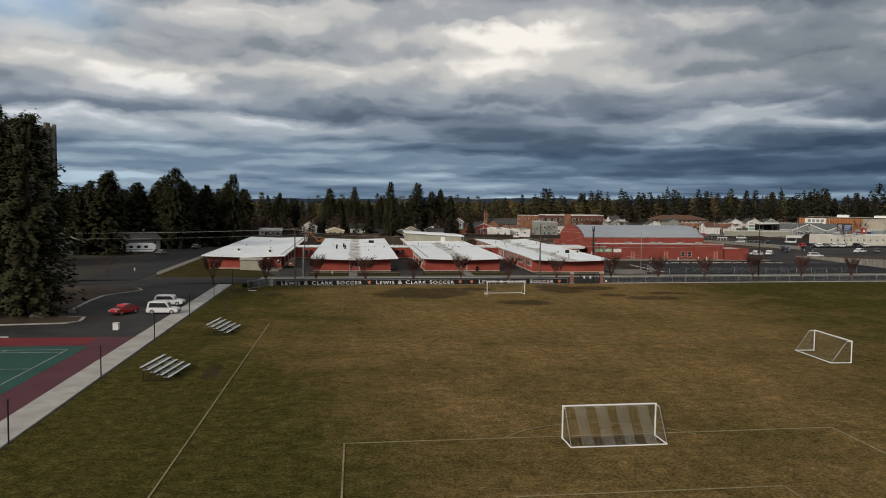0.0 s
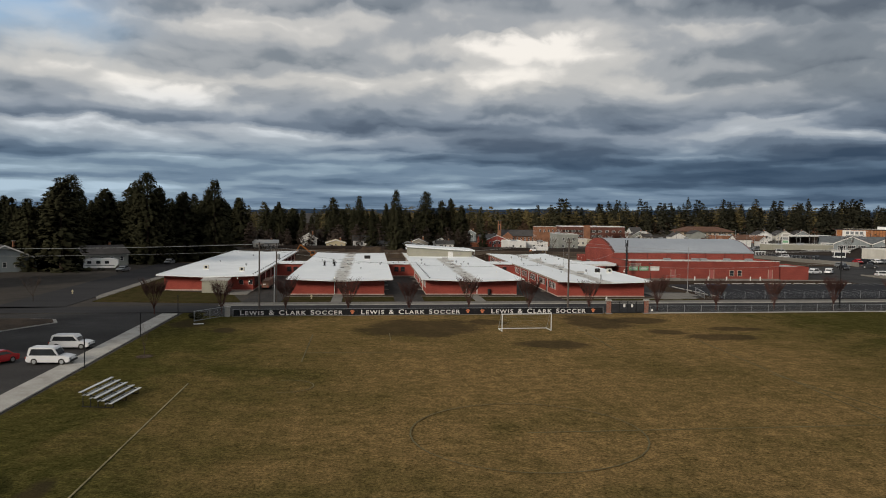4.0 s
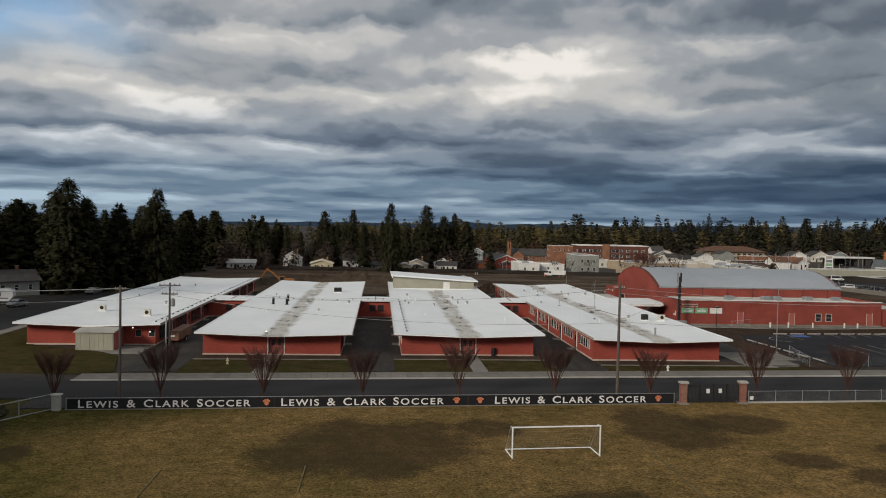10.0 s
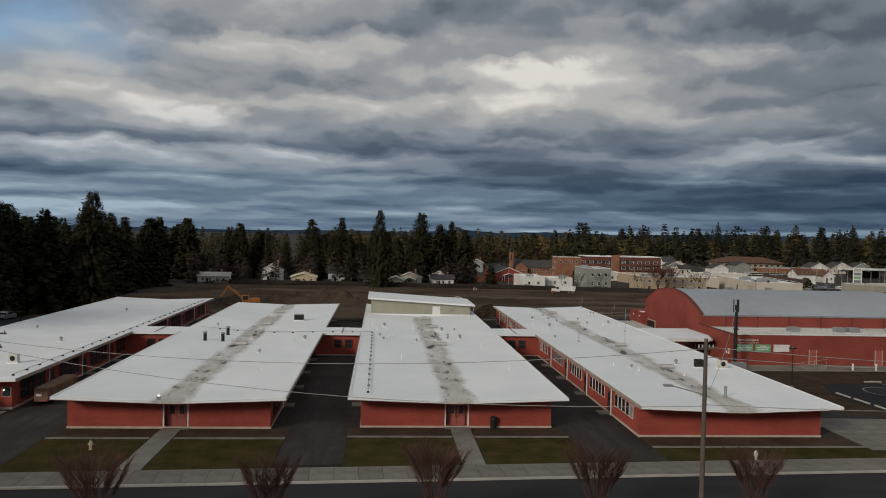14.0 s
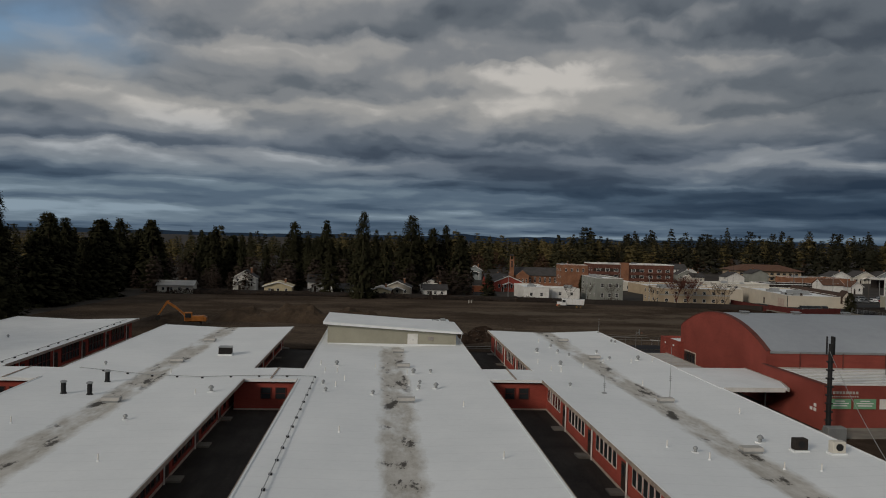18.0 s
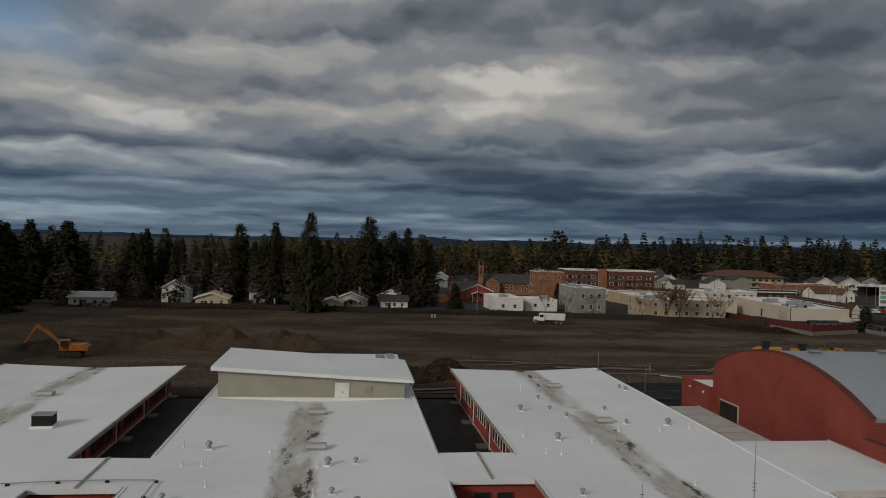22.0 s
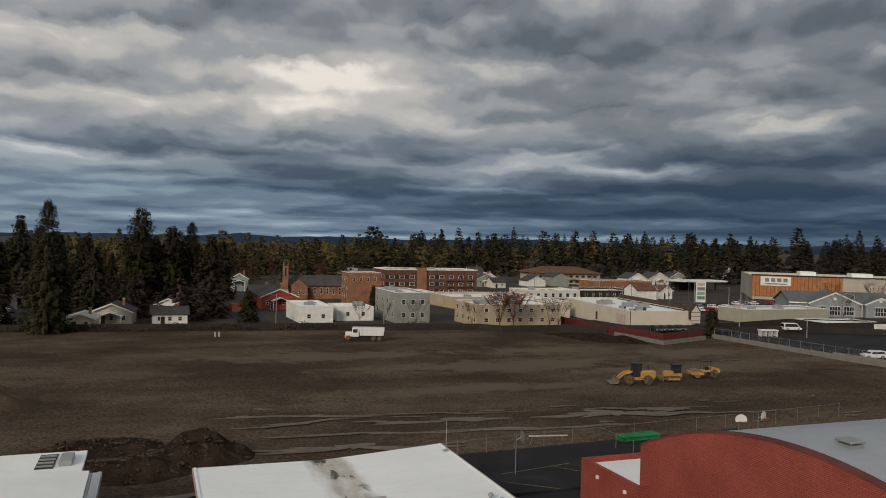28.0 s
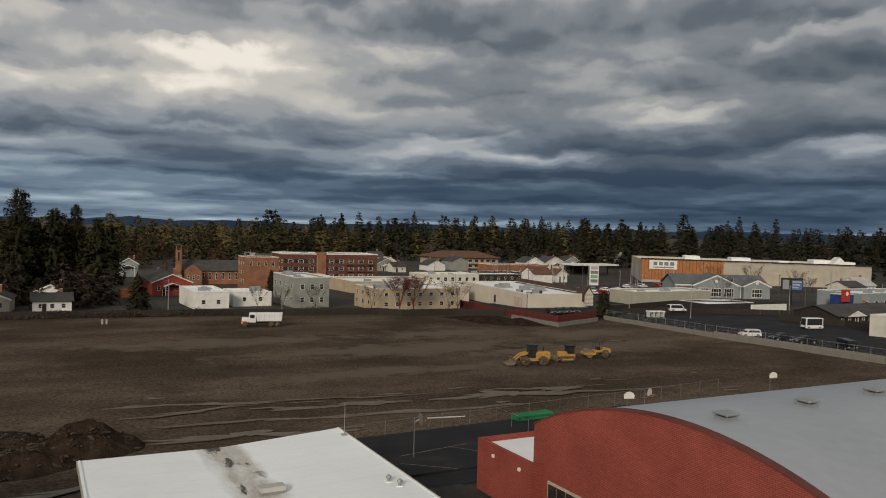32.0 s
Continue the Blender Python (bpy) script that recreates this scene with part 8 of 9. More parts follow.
# clinic with grey gables
cl = thing("clinic_building", pose(231.0, 407.0, gz(404), 0, 0, -25) @ Matrix.Diagonal((0.94, 1, 1, 1)), "blue-grey clinic with white-trimmed gables and dark roof", "building", "town buildings")
part("wall", wall_ring(-17.5, 17.5, 0, 14, 4.4, 0.3, -1), "bluegrey", cl)
for s, (ya, yb) in ((-1, (-0.8, 7.0)), (1, (14.8, 7.0))):
    part("roof_slope", prism([(ya, 4.2), (yb, 7.6), (yb, 7.85), (ya, 4.45)], -18.2, 18.2, "x"), "slate", cl)
for x in (-17.5, 17.2):
    part("gable", prism([(0, 4.4), (14, 4.4), (7, 7.5)], x, x + 0.3, "x"), "bluegrey", cl)
for xc, w in ((-3.0, 8.5), (12.5, 5.0)):
    g = part("front_gable", prism([(xc - w, -1), (xc + w, -1), (xc + w, 4.3), (xc, 4.3 + w * 0.38), (xc - w, 4.3)], -2.2, 0.0, "y"), "bluegrey", cl)
    for s in (-1, 1):
        part("trim", prism([(xc + s * (w + 0.5), 4.0), (xc, 4.25 + w * 0.4), (xc, 4.75 + w * 0.4), (xc + s * (w + 0.5), 4.5)], -2.7, -2.21, "y"), "white", g)
        part("gable_roof", prism([(xc + s * (w + 0.5), 4.5), (xc, 4.75 + w * 0.4), (xc, 5.0 + w * 0.4), (xc + s * (w + 0.5), 4.75)], -2.7, 6.5, "y"), "slate", g)
    for i in range(3 if w > 6 else 1):
        x = xc + (i - 1) * 4.9 if w > 6 else xc
        big = part("window", box(x - 1.9, x + 1.9, -2.26, -2.205, 0.5, 3.5), "white", cl, "large window with white glazing bars")
        for kx in range(4):
            for kz in range(2):
                part("pane", box(x - 1.78 + kx * 0.92, x - 0.98 + kx * 0.92, -2.275, -2.262, 0.62 + kz * 1.42, 1.92 + kz * 1.42), "glass", big)
window_row(cl, -17, -12, 2, -0.02, 1.9, 1.2, 1.0)
part("eaves_trim", box(-18.2, 18.2, -0.92, -0.81, 4.05, 4.5), "white", cl, "white eaves board")
for x in (-17.4, -11.6, 5.6, 7.3, 17.3):
    part("corner_board", box(x - 0.12, x + 0.12, -0.06, -0.005, -0.8, 4.1), "white", cl)
for xc, w in ((-3.0, 4.2), (12.5, 2.4)):
    part("gable_vent", box(xc - 0.5, xc + 0.5, -2.26, -2.205, 4.6 + w * 0.2, 5.5 + w * 0.2), "white", cl)
flat_building(192, 390.0, 31.0, 12, 3.4, "sage", "roofplain", "low sage shop with a pale roof", 0, (), 0.5, 2)
flat_building(197, 372.5, 19, 11, 1.3, "darkfence", "roofplain", "small low shed with a pale roof", 0, (), 0.2, 0, "shed")
wd = house(198.4, 330.0, 27.0, 12, 2.2, "darkfence", "low dark house with white gables and a dark roof", 0, "shingle", 0.32, False, "x")
for x in (-7.5, 5.5):
    part("front_gable", prism([(x - 4.0, 2.0), (x + 4.0, 2.0), (x, 3.5)], -0.9, -0.4, "y"), "white", wd, "white gable end")
    part("gable_roof", prism([(x - 4.4, 1.9), (x, 3.55), (x + 4.4, 1.9), (x + 4.4, 2.1), (x, 3.8), (x - 4.4, 2.1)], -1.1, 5.0, "y"), "shingle", wd)
flat_building(191.0, 354, 13, 0.8, 2.6, "white", "white", "long plain white boundary wall", 0, (), 0.1, 0, "boundary_wall")
lw = flat_building(186.6, 300.5, 33, 12, 4.0, "offwhite", "roofplain", "long low pale store with a flat white roof", 0, ((11, 2.4, 0.7, 0.6),), 0.35, 4, "store_building")
part("stair_rail", tube((-16.8, -0.6, 0.2), (-14.0, -0.6, 1.6), 0.04), "galv", lw)
part("step_block", box(-16.4, -13.8, -1.2, -0.05, -0.6, 0.7), "concrete", lw, "concrete entrance steps")
sl = thing("sloping_wall", pose(0, 0, 0), "weathered concrete retaining wall rising beside the lot", "retaining wall", "retaining walls")
part("wall", prism([(186.0, -0.3), (232.0, -0.3), (232.0, 0.3), (186.0, 2.5)], 116.0, 116.4, "x"), "concrete", sl)
part("bank", prism([(186.0, -0.3), (232.0, -0.3), (232.0, 0.25), (186.0, 2.4)], 116.45, 150.0, "x"), "mound", sl, "earth bank behind the wall")
for i in range(16):
    y0 = 186.2 + i * 2.87
    part("joint_rib", box(115.94, 115.995, y0, y0 + 0.08, -0.1, 2.35 - 2.1 * i / 16), "palewall", sl)
bl = flat_building(228, 356, 8, 4, 4.2, "blue", "roofplain", "blue-clad drive-in with a red block", 0, ((2, 1.5, 1.4, 1.0),), 0.6, 1, "restaurant")
part("sign_block", box(-4.8, -1.8, -0.8, 0, 2.8, 6.4), "redclad", bl, "red sign block")
part("sign_disc", lathe([(1.0, 0), (1.0, 0.1)], 16), "white", bl).matrix_local = Matrix.Translation((-3.3, -0.85, 5.2)) @ Matrix.Scale(0.6, 4) @ Matrix.Rotation(radians(90), 4, "X")
flat_building(246, 354, 34, 14, 4.6, "bluegrey", "roofplain", "glazed blue-grey showroom with a flat roof", 0, ((7, 2.0, 1.8, 1.4),), 0.6, 2, "showroom")
bb = thing("billboard", pose(228.7, 376.8, gz(377), 0, 0, -30), "dark blue billboard on a single post", "billboard")
part("post", tube((0, 0.3, -0.5), (0, 0.3, 5.0), 0.3, 0.3, 10), "steel", bb)
part("panel", box(-3.4, 3.4, -0.15, 0.15, 4.6, 8.6), "darkdoor", bb)
part("picture_shape", bevelled(box(-2.9, -0.9, -0.22, -0.16, 5.0, 8.0), 0.1), "bluegrey", bb)
part("sign_field", box(0.0, 3.2, -0.19, -0.155, 4.9, 7.9), "bluepaint", bb, "blue sign field")
for k in range(3):
    part("writing_bar", box(0.2, 3.0 - k * 0.5, -0.22, -0.16, 7.2 - k * 0.9, 7.6 - k * 0.9), "palewall", bb)
house(229.5, 498, 5.8, 7, 3.6, "white", "tiny white kiosk house with a steep gable", 0, "shingle_brown", 0.8)
house(361, 640, 17, 14, 6.0, "churchbrick", "brown brick two-storey house", 0, "shingle_brown", 0.4, False, "x")
house(385, 640, 9, 12, 7.0, "white", "white tall house with a steep gable", 0, "shingle", 0.8)
house(300, 600, 14, 12, 4.0, "offwhite", "pale house with a grey roof", 0, "shingle", 0.5, True)
house(318, 606, 12, 12, 4.5, "bluegrey", "blue-grey house with a white porch", 0, "shingle", 0.5, True)
house(282, 596, 12, 12, 4.2, "white", "white house with a grey roof", 0, "shingle", 0.5, True)
st_c = thing("fuel_canopy", pose(289, 546, gz(546)), "wide flat white fuel station canopy", "canopy")
part("roof", box(-15, 15, 0, 12, 5.0, 5.8), "white", st_c)
for x in (-12, -4, 4, 12):
    part("column", box(x - 0.25, x + 0.25, 5.7, 6.3, -0.3, 5.0), "steel", st_c)
part("kiosk", box(-9, 9, 12.5, 18, -0.3, 4.2), "darkfence", st_c)
py = thing("pylon_sign", pose(234, 481, gz(481), 0, 0, -20), "tall white pylon sign with plain panels", "sign")
part("panel", box(-2.0, 2.0, -0.4, 0.4, 0, 8.8), "white", py)
for k in range(4):
    part("sign_field", box(-1.6, 1.6, -0.46, -0.41, 1.2 + k * 1.9, 2.6 + k * 1.9), ("cargrey", "signgreen", "cargrey", "palewall")[k], py)
for x, y, h in ((178, 455, 9), (205, 452, 10), (222, 470, 9), (250, 455, 11), (266, 447, 11), (196, 420, 9), (213, 360, 9), (247, 396, 9), (272, 392, 10), (158, 372, 8), (120, 400, 9), (92, 398, 9), (70, 396, 9), (44, 398, 8), (262, 340, 9), (240, 330, 9), (300, 430, 10)):
    utility_pole(pose(x, y, gz(y), 0, 0, 20), h, "slim street pole in the town", ((h - 0.6, 0.8),) if int(x) % 2 else (), (200, h - 0.5), "wood" if int(x) % 2 else "galv", 0.12)

# site edge: retaining walls and fences
WALLS = (("redfence", [(117.2, 366.0), (117.1, 348.4), (133.2, 355.4)], 1.5, "redfence", 0.9), ("redfence", [(120.6, 398.0), (118.2, 367.6), (117.2, 366.4)], 1.5, "redfence", 0.35), ("darkfence", [(-62, 399), (12, 394.5), (56, 390), (70, 386), (90, 384), (94, 378.5), (108, 377.5), (118.0, 371.0)], 1.5, "darkfence", 0.1))
for nm, pts, h, mt, lift in WALLS:
    f = thing("site_fence", pose(0, 0, 0), "solid " + ("oxide red" if mt == "redfence" else "dark") + " boarded fence at the site edge", "fence", "site fences")
    for (x0, y0), (x1, y1) in zip(pts, pts[1:]):
        L = math.hypot(x1 - x0, y1 - y0)
        ang = math.degrees(math.atan2(y1 - y0, x1 - x0))
        n = max(1, round(L / 2.4))
        for i in range(n):
            u = (i + 0.5) / n
            bd = part("panel", box(-L / n / 2 + 0.02, L / n / 2 - 0.02, -0.04, 0.04, -0.3, h), mt, f)
            bd.matrix_local = pose(x0 + (x1 - x0) * u, y0 + (y1 - y0) * u, gz(y0 + (y1 - y0) * u) + lift, 0, 0, ang)
            pt = part("post", box(-0.06, 0.06, -0.1, 0.1, -0.5, h + 0.1), mt, f)
            pt.matrix_local = pose(x0 + (x1 - x0) * i / n, y0 + (y1 - y0) * i / n, gz(y0) + lift, 0, 0, ang)


def ret_wall(pts, h, t, label, material):
    w = thing("retaining_wall", pose(0, 0, 0), label, "retaining wall", "retaining walls")
    for (x0, y0), (x1, y1) in zip(pts, pts[1:]):
        L = math.hypot(x1 - x0, y1 - y0)
        ang = math.degrees(math.atan2(y1 - y0, x1 - x0))
        n = max(1, round(L / 3.0))
        for i in range(n):
            u = (i + 0.5) / n
            y = y0 + (y1 - y0) * u
            p = part("panel", bevelled(box(-L / n / 2 + 0.015, L / n / 2 - 0.015, -t / 2, t / 2, -0.6, h), 0.02), material, w)
            p.matrix_local = pose(x0 + (x1 - x0) * u, y, gz(y), 0, 0, ang)


ret_wall([(117.0, 366.4), (116.9, 348.0), (133.4, 355.0)], 0.9, 0.4, "worn concrete retaining wall at the corner of the site", "concrete")
ret_wall([(137.4, 357.5), (135.6, 322)], 1.0, 0.4, "grey stone retaining wall below the retail lot", "concrete")
ret_wall([(135.6, 322), (135.4, 287), (138, 266)], 1.3, 0.35, "weathered concrete retaining wall below the retail lot", "concrete")
structure("store_yard", sheet([(118.6, 350.4), (136.5, 358.6), (152, 366), (152, 380), (131, 383.4), (131, 398), (121.6, 398)], 0.8, 0.9), "newasphalt", "dark asphalt yard behind the store", "yard")
structure("retail_lot", sheet([(136, 284), (200, 284), (215, 345), (176, 372), (138.0, 358.5), (136, 322)], 0.2, 0.4), "newasphalt", "dark asphalt retail parking lot", "parking lot")
structure("avenue", sheet([(165, 400), (330, 330), (420, 300), (420, 322), (335, 352), (172, 420)], 0.1, 0.2), "asphalt", "asphalt avenue through the town", "road")
structure("retail_lot_far", sheet([(165, 424), (300, 420), (300, 478), (165, 478)], 0.02, 0.2), "asphalt", "asphalt retail lots in the town", "parking lot")
structure("street_town", sheet([(36, 399), (44, 399), (48, 479), (38, 479)], 0.05, 0.2), "asphalt", "dark asphalt street running into the town", "road")
fence_run("lot_edge_fence", [(137.6, 357), (136.2, 322), (136.0, 287)], 2.3, "wire fence on top of the retaining wall", 3.0, (1.0,), 0.035)
dm = thing("dumpster", pose(40.2, 448, gz(448), 0, 0, 15), "bright orange skip beside the street", "skip")
part("box", bevelled(box(-2.2, 2.2, -1.2, 1.2, 0, 2.4), 0.08), "orange", dm)
part("lid", box(-2.25, 2.25, -1.25, 1.25, 2.4, 2.5), "excav", dm)

# water tower across the car park
wt = thing("tower_block", pose(-102.8, 196, 0), "tall pale concrete tower with a stepped rim", "tower")
part("shaft", lathe([(11.2, -0.2), (10.6, 8), (10.2, 22), (10.1, 31.6), (10.5, 32.2)], 28), "towerconc", wt)
for i in range(28):
    a = 2 * math.pi * i / 28
    part("rim_block" if i % 2 else "pilaster", bevelled(box(-0.8, 0.8, -0.35, 0.35, 31.0 if i % 2 else 1.0, 33.6 if i % 2 else 32.8), 0.06), "towerconc", wt).matrix_local = Matrix.Translation((10.35 * math.cos(a), 10.35 * math.sin(a), 0)) @ Matrix.Rotation(a + radians(90), 4, "Z")
part("roof", lathe([(10.0, 31.2), (10.0, 31.7), (0.05, 31.9)], 28), "towerconc", wt)
part("aerial", tube((2, 0, 32), (2, 0, 36), 0.08), "galv", wt)
part("roof_box", bevelled(box(2, 5, -1.5, 1.5, 32, 34.6), 0.1), "towerconc", wt)

# ---- trees, woods, hills ----


def tri_mesh(name, tris, material, normals=None):
    v = np.asarray(tris, dtype=np.float32).reshape(-1, 3)
    me = bpy.data.meshes.new(name)
    me.from_pydata(v.tolist(), [], np.arange(len(v)).reshape(-1, 3).tolist())
    me.materials.append(M[material])
    if normals is not None:
        me.polygons.foreach_set("use_smooth", np.ones(len(v) // 3, dtype=bool))
        me.normals_split_custom_set_from_vertices(np.repeat(np.asarray(normals, dtype=np.float32), 3, axis=0).tolist())
    return me


def rounded(tris):
    """Turns each spray of a crown to face outwards, and gives it the soft shading of the whole crown."""
    t = np.asarray(tris, dtype=np.float64).reshape(-1, 3, 3)
    c = t.mean(axis=1)
    r = np.hypot(c[:, 0], c[:, 1]) + 0.01
    out = np.stack((c[:, 0] / r, c[:, 1] / r, np.full(len(c), 0.45)), axis=1)
    face = np.cross(t[:, 1] - t[:, 0], t[:, 2] - t[:, 0])
    face /= np.linalg.norm(face, axis=1, keepdims=True) + 1e-9
    turn = (face * out).sum(axis=1) < 0
    t[turn] = t[turn][:, ::-1]
    face[turn] *= -1
    out = out / np.linalg.norm(out, axis=1, keepdims=True) + 0.45 * face
    return t, out / np.linalg.norm(out, axis=1, keepdims=True)


def crown_mesh(tris, material):
    t, n = rounded(tris)
    return tri_mesh("crown", t, material, n)


def conifer_tris(seed, h, r, layers, per, tris, bare=0.12, pine=0.0, fat=1.0):
    """Sprays of foliage on drooping branches, as loose triangles."""
    g = np.random.RandomState(seed)
    out = []
    for i in range(layers):
        f = (i + g.uniform(-0.35, 0.35)) / layers
        z = h * (bare + (1 - bare) * f)
        reach = r * ((1 - f) ** (0.80 + 0.1 * pine) * (1 - pine) + pine * math.sin(math.pi * min(1, 0.18 + 0.73 * f)) ** 0.8) + 0.02 * h * (1 - f) + 0.25
        for k in range(per):
            a = g.uniform(0, 6.283)
            length = reach * g.uniform(0.55, 1.15)
            d = np.array((math.cos(a), math.sin(a), 0.0))
            s = np.array((-math.sin(a), math.cos(a), 0.0))
            for j in range(tris):
                u = g.uniform(0.15, 1.0) ** 0.7
                c = d * length * u + np.array((0, 0, z - 0.30 * length * u * (1 - pine * 1.2) + g.normal(0, 0.012 * h)))
                w = length * g.uniform(0.10, 0.24) * fat + (0.05 + 0.014 * h) * fat
                t = g.normal(0, 0.45)
                out.append((c + d * w + np.array((0, 0, -0.35 * w + t * w * 0.4)), c + s * w * g.uniform(0.5, 0.9) + np.array((0, 0, t * w)), c - s * w * g.uniform(0.5, 0.9) - d * w * 0.3 + np.array((0, 0, 0.25 * w))))
    top = np.array((0, 0, h * 1.0))
    for k in range(6 if pine < 0.6 else 0):
        a = g.uniform(0, 6.283)
        e = np.array((math.cos(a), math.sin(a), 0)) * 0.010 * h
        out.append((top, np.array((0, 0, h * 0.88)) + e, np.array((0, 0, h * 0.86)) - e))
    return out


NEAR_CROWNS = [crown_mesh(conifer_tris(61 + i, 24, 4.4, 54, 13, 24, 0.03, p, 0.33), "needles") for i, p in enumerate((0.35, 0.6))]
trunk_mesh = mesh_of("trunk", tube((0, 0, -0.6), (0, 0, 22), 0.38, 0.06, 8), "bark")
CROWNS = [crown_mesh(conifer_tris(11 + i, 24, r * 0.94, 33, 12, 12, b, p, 0.66), "needles") for i, (r, b, p) in enumerate(((4.6, 0.02, 0.2), (4.0, 0.03, 0.25), (5.0, 0.03, 0.45), (4.8, 0.05, 0.6), (4.4, 0.02, 0.35)))]


def conifer(x, y, top, i, spread=1.0, near=False):
    z = gz(y) + far_lift(x, y) - 0.05
    s = (top - z) / 24.7
    t = thing("conifer", pose(x, y, z, 0, 0, i * 67) @ Matrix.Diagonal((s * spread, s * spread, s, 1)), "tall dark evergreen conifer with ragged boughs", "conifer", "conifers")
    part("trunk", trunk_mesh, "", t)
    part("crown", NEAR_CROWNS[i % 2] if near else CROWNS[i % 5], "", t)


SPOT_TREES = [(-63.7, 279, 25.4, 1.25), (-66.5, 284, 22.5, 1.0), (-80, 265.5, 26.8, 1.5), (-84, 270, 24.5, 1.3), (-77, 268, 22.5, 1.2), (-99, 260, 25.6, 1.2), (-65.5, 463, 20.5, 1.1), (-80, 428, 21.7, 1.2), (-38, 500, 23.8, 1.0),
              (-22.5, 484, 24.6, 1.0), (-4.1, 392.5, 26.1, 0.95), (13.2, 441.3, 26.6, 1.15), (26.7, 446, 23.2, 1.0), (21.5, 443, 22.0, 1.0), (31.5, 438, 19.5, 1.2)]
SPOT_TREES += [(-72, 276, 21.5, 1.5), (-75, 283, 20.0, 1.6), (-69, 291, 19.0, 1.5), (-88, 279, 23.0, 1.5), (-93, 270, 22.0, 1.6), (-90, 290, 20.5, 1.6), (-104, 268, 23.5, 1.5), (-110, 276, 22.5, 1.6), (-97, 282, 21.5, 1.5)]
for i, (x, y, top, s) in enumerate(SPOT_TREES):
    conifer(x, y, top, i, s, i < 6 or i in (10, 11, 12))
for i, (x, y, top, s) in enumerate([(-67.0, 118, 29.0, 1.2), (-72.5, 121, 30.5, 1.25), (-79, 128, 28.0, 1.3), (-86, 120, 30.0, 1.3), (38.5, 406.5, 6.0, 1.6), (138.2, 358.8, 5.2, 1.5), (87.5, 469.5, 3.5, 1.3), (-15, 402, 17, 1.1), (3, 420, 16, 1.2)]):
    conifer(x, y, top, i + 3, s, y < 200)
rnd = random.Random(21)
for i in range(105):                               # the dark wall of trees across the side street
    x, y = -80 - 130 * rnd.random() ** 1.6, rnd.uniform(225, 480)
    if x > -92 and y < 262 or math.hypot(x + 102, y - 196) < 16:
        continue
    conifer(x, y, rnd.uniform(15, 24), i, rnd.uniform(1.1, 1.7))
for i in range(44):
    x, y = rnd.uniform(-78, 44), rnd.uniform(432, 520)
    if 34 < x < 52 and y < 480 or any(abs(x - hx) < 9 and -3 < y - hy < 13 for hx, hy in ((-46, 420), (-20, 425), (20.5, 430), (7.5, 410), (50, 544))):
        continue
    conifer(x, y, rnd.uniform(12, 19.5), i, rnd.uniform(0.9, 1.3))


def wood(name, label, material, n, seed, region, sizes, style, avoid=None):
    """Far woods as one mass of ragged crowns."""
    g = random.Random(seed)
    low = [rounded(conifer_tris(90 + seed + i, 20, *style[0][:4], 0.06, style[1] if i % 2 else style[1] * 0.5, 0.95)) for i in range(4)]
    chunks, turned = [], []
    while len(chunks) < n:
        x, y = region(g)
        clump = 1.0 + 0.34 * noise.noise((x * 0.011, y * 0.011, seed)) + 0.16 * noise.noise((x * 0.05, y * 0.05, seed + 3))
        s = (sizes[0] + (sizes[1] - sizes[0]) * g.random() ** 2.0) / 20 * clump
        fat = g.uniform(0.9, 1.6)
        a = g.uniform(0, 6.283)
        c, q = math.cos(a), math.sin(a)
        spin = np.array(((c, q, 0), (-q, c, 0), (0, 0, 1)))
        v, nv = low[len(chunks) % 4]
        chunks.append(v.reshape(-1, 3) @ spin * s * np.array((fat, fat, 1)) + np.array((x, y, gz(y) + far_lift(x, y) - 0.3)))
        turned.append(nv @ spin)
    ob = part(name, tri_mesh(name, np.concatenate(chunks), material, np.concatenate(turned)), "")
    return tagged(ob, label, "woods", "", "stuff")


def polar(g, d0, d1, a0, a1):
    d, a = math.sqrt(g.uniform(d0 * d0, d1 * d1)), radians(g.uniform(a0, a1))
    return 17 + d * math.sin(a), 213 + d * math.cos(a)


FIR, BUSHY = ((3.9, 18, 8, 6), 0.3), ((4.4, 13, 9, 6), 0.8)
wood("far_woods", "far dark evergreen woods beyond the town", "needles_east", 470, 4, lambda g: polar(g, 500, 860, 14, 80), (19, 30), FIR)
wood("far_woods_mid", "dark evergreens standing among olive woods", "needles_far", 90, 14, lambda g: polar(g, 370, 700, -6, 16), (16, 26), FIR)
wood("far_woods_west", "dark evergreen woods behind the houses", "needles_far", 280, 7, lambda g: polar(g, 300, 800, -75, -3), (15, 25), FIR)
wood("larch_woods", "olive woods beyond the town with yellow sunlight in their colour", "needles_sun", 280, 5, lambda g: polar(g, 480, 850, -6, 22) if g.random() < 0.75 else polar(g, 560, 860, 20, 46), (16, 24), BUSHY)
wood("larch_woods_west", "olive trees among dark woods with sunlight in their colour", "needles_sun", 90, 9, lambda g: polar(g, 360, 800, -45, 0), (13, 19), BUSHY)
wood("bare_woods", "russet bare broadleaf woods at the town edge", "russet", 210, 6, lambda g: polar(g, 345, 620, -8, 12) if g.random() < 0.6 else polar(g, 500, 700, 10, 70), (8, 14), BUSHY)
wood("bare_woods_west", "dull brown bare trees along the side street", "twig", 230, 8, lambda g: polar(g, 205, 420, -46, -10) if g.random() < 0.4 else (g.uniform(-78, 36), g.uniform(414, 480)), (6, 12), BUSHY)


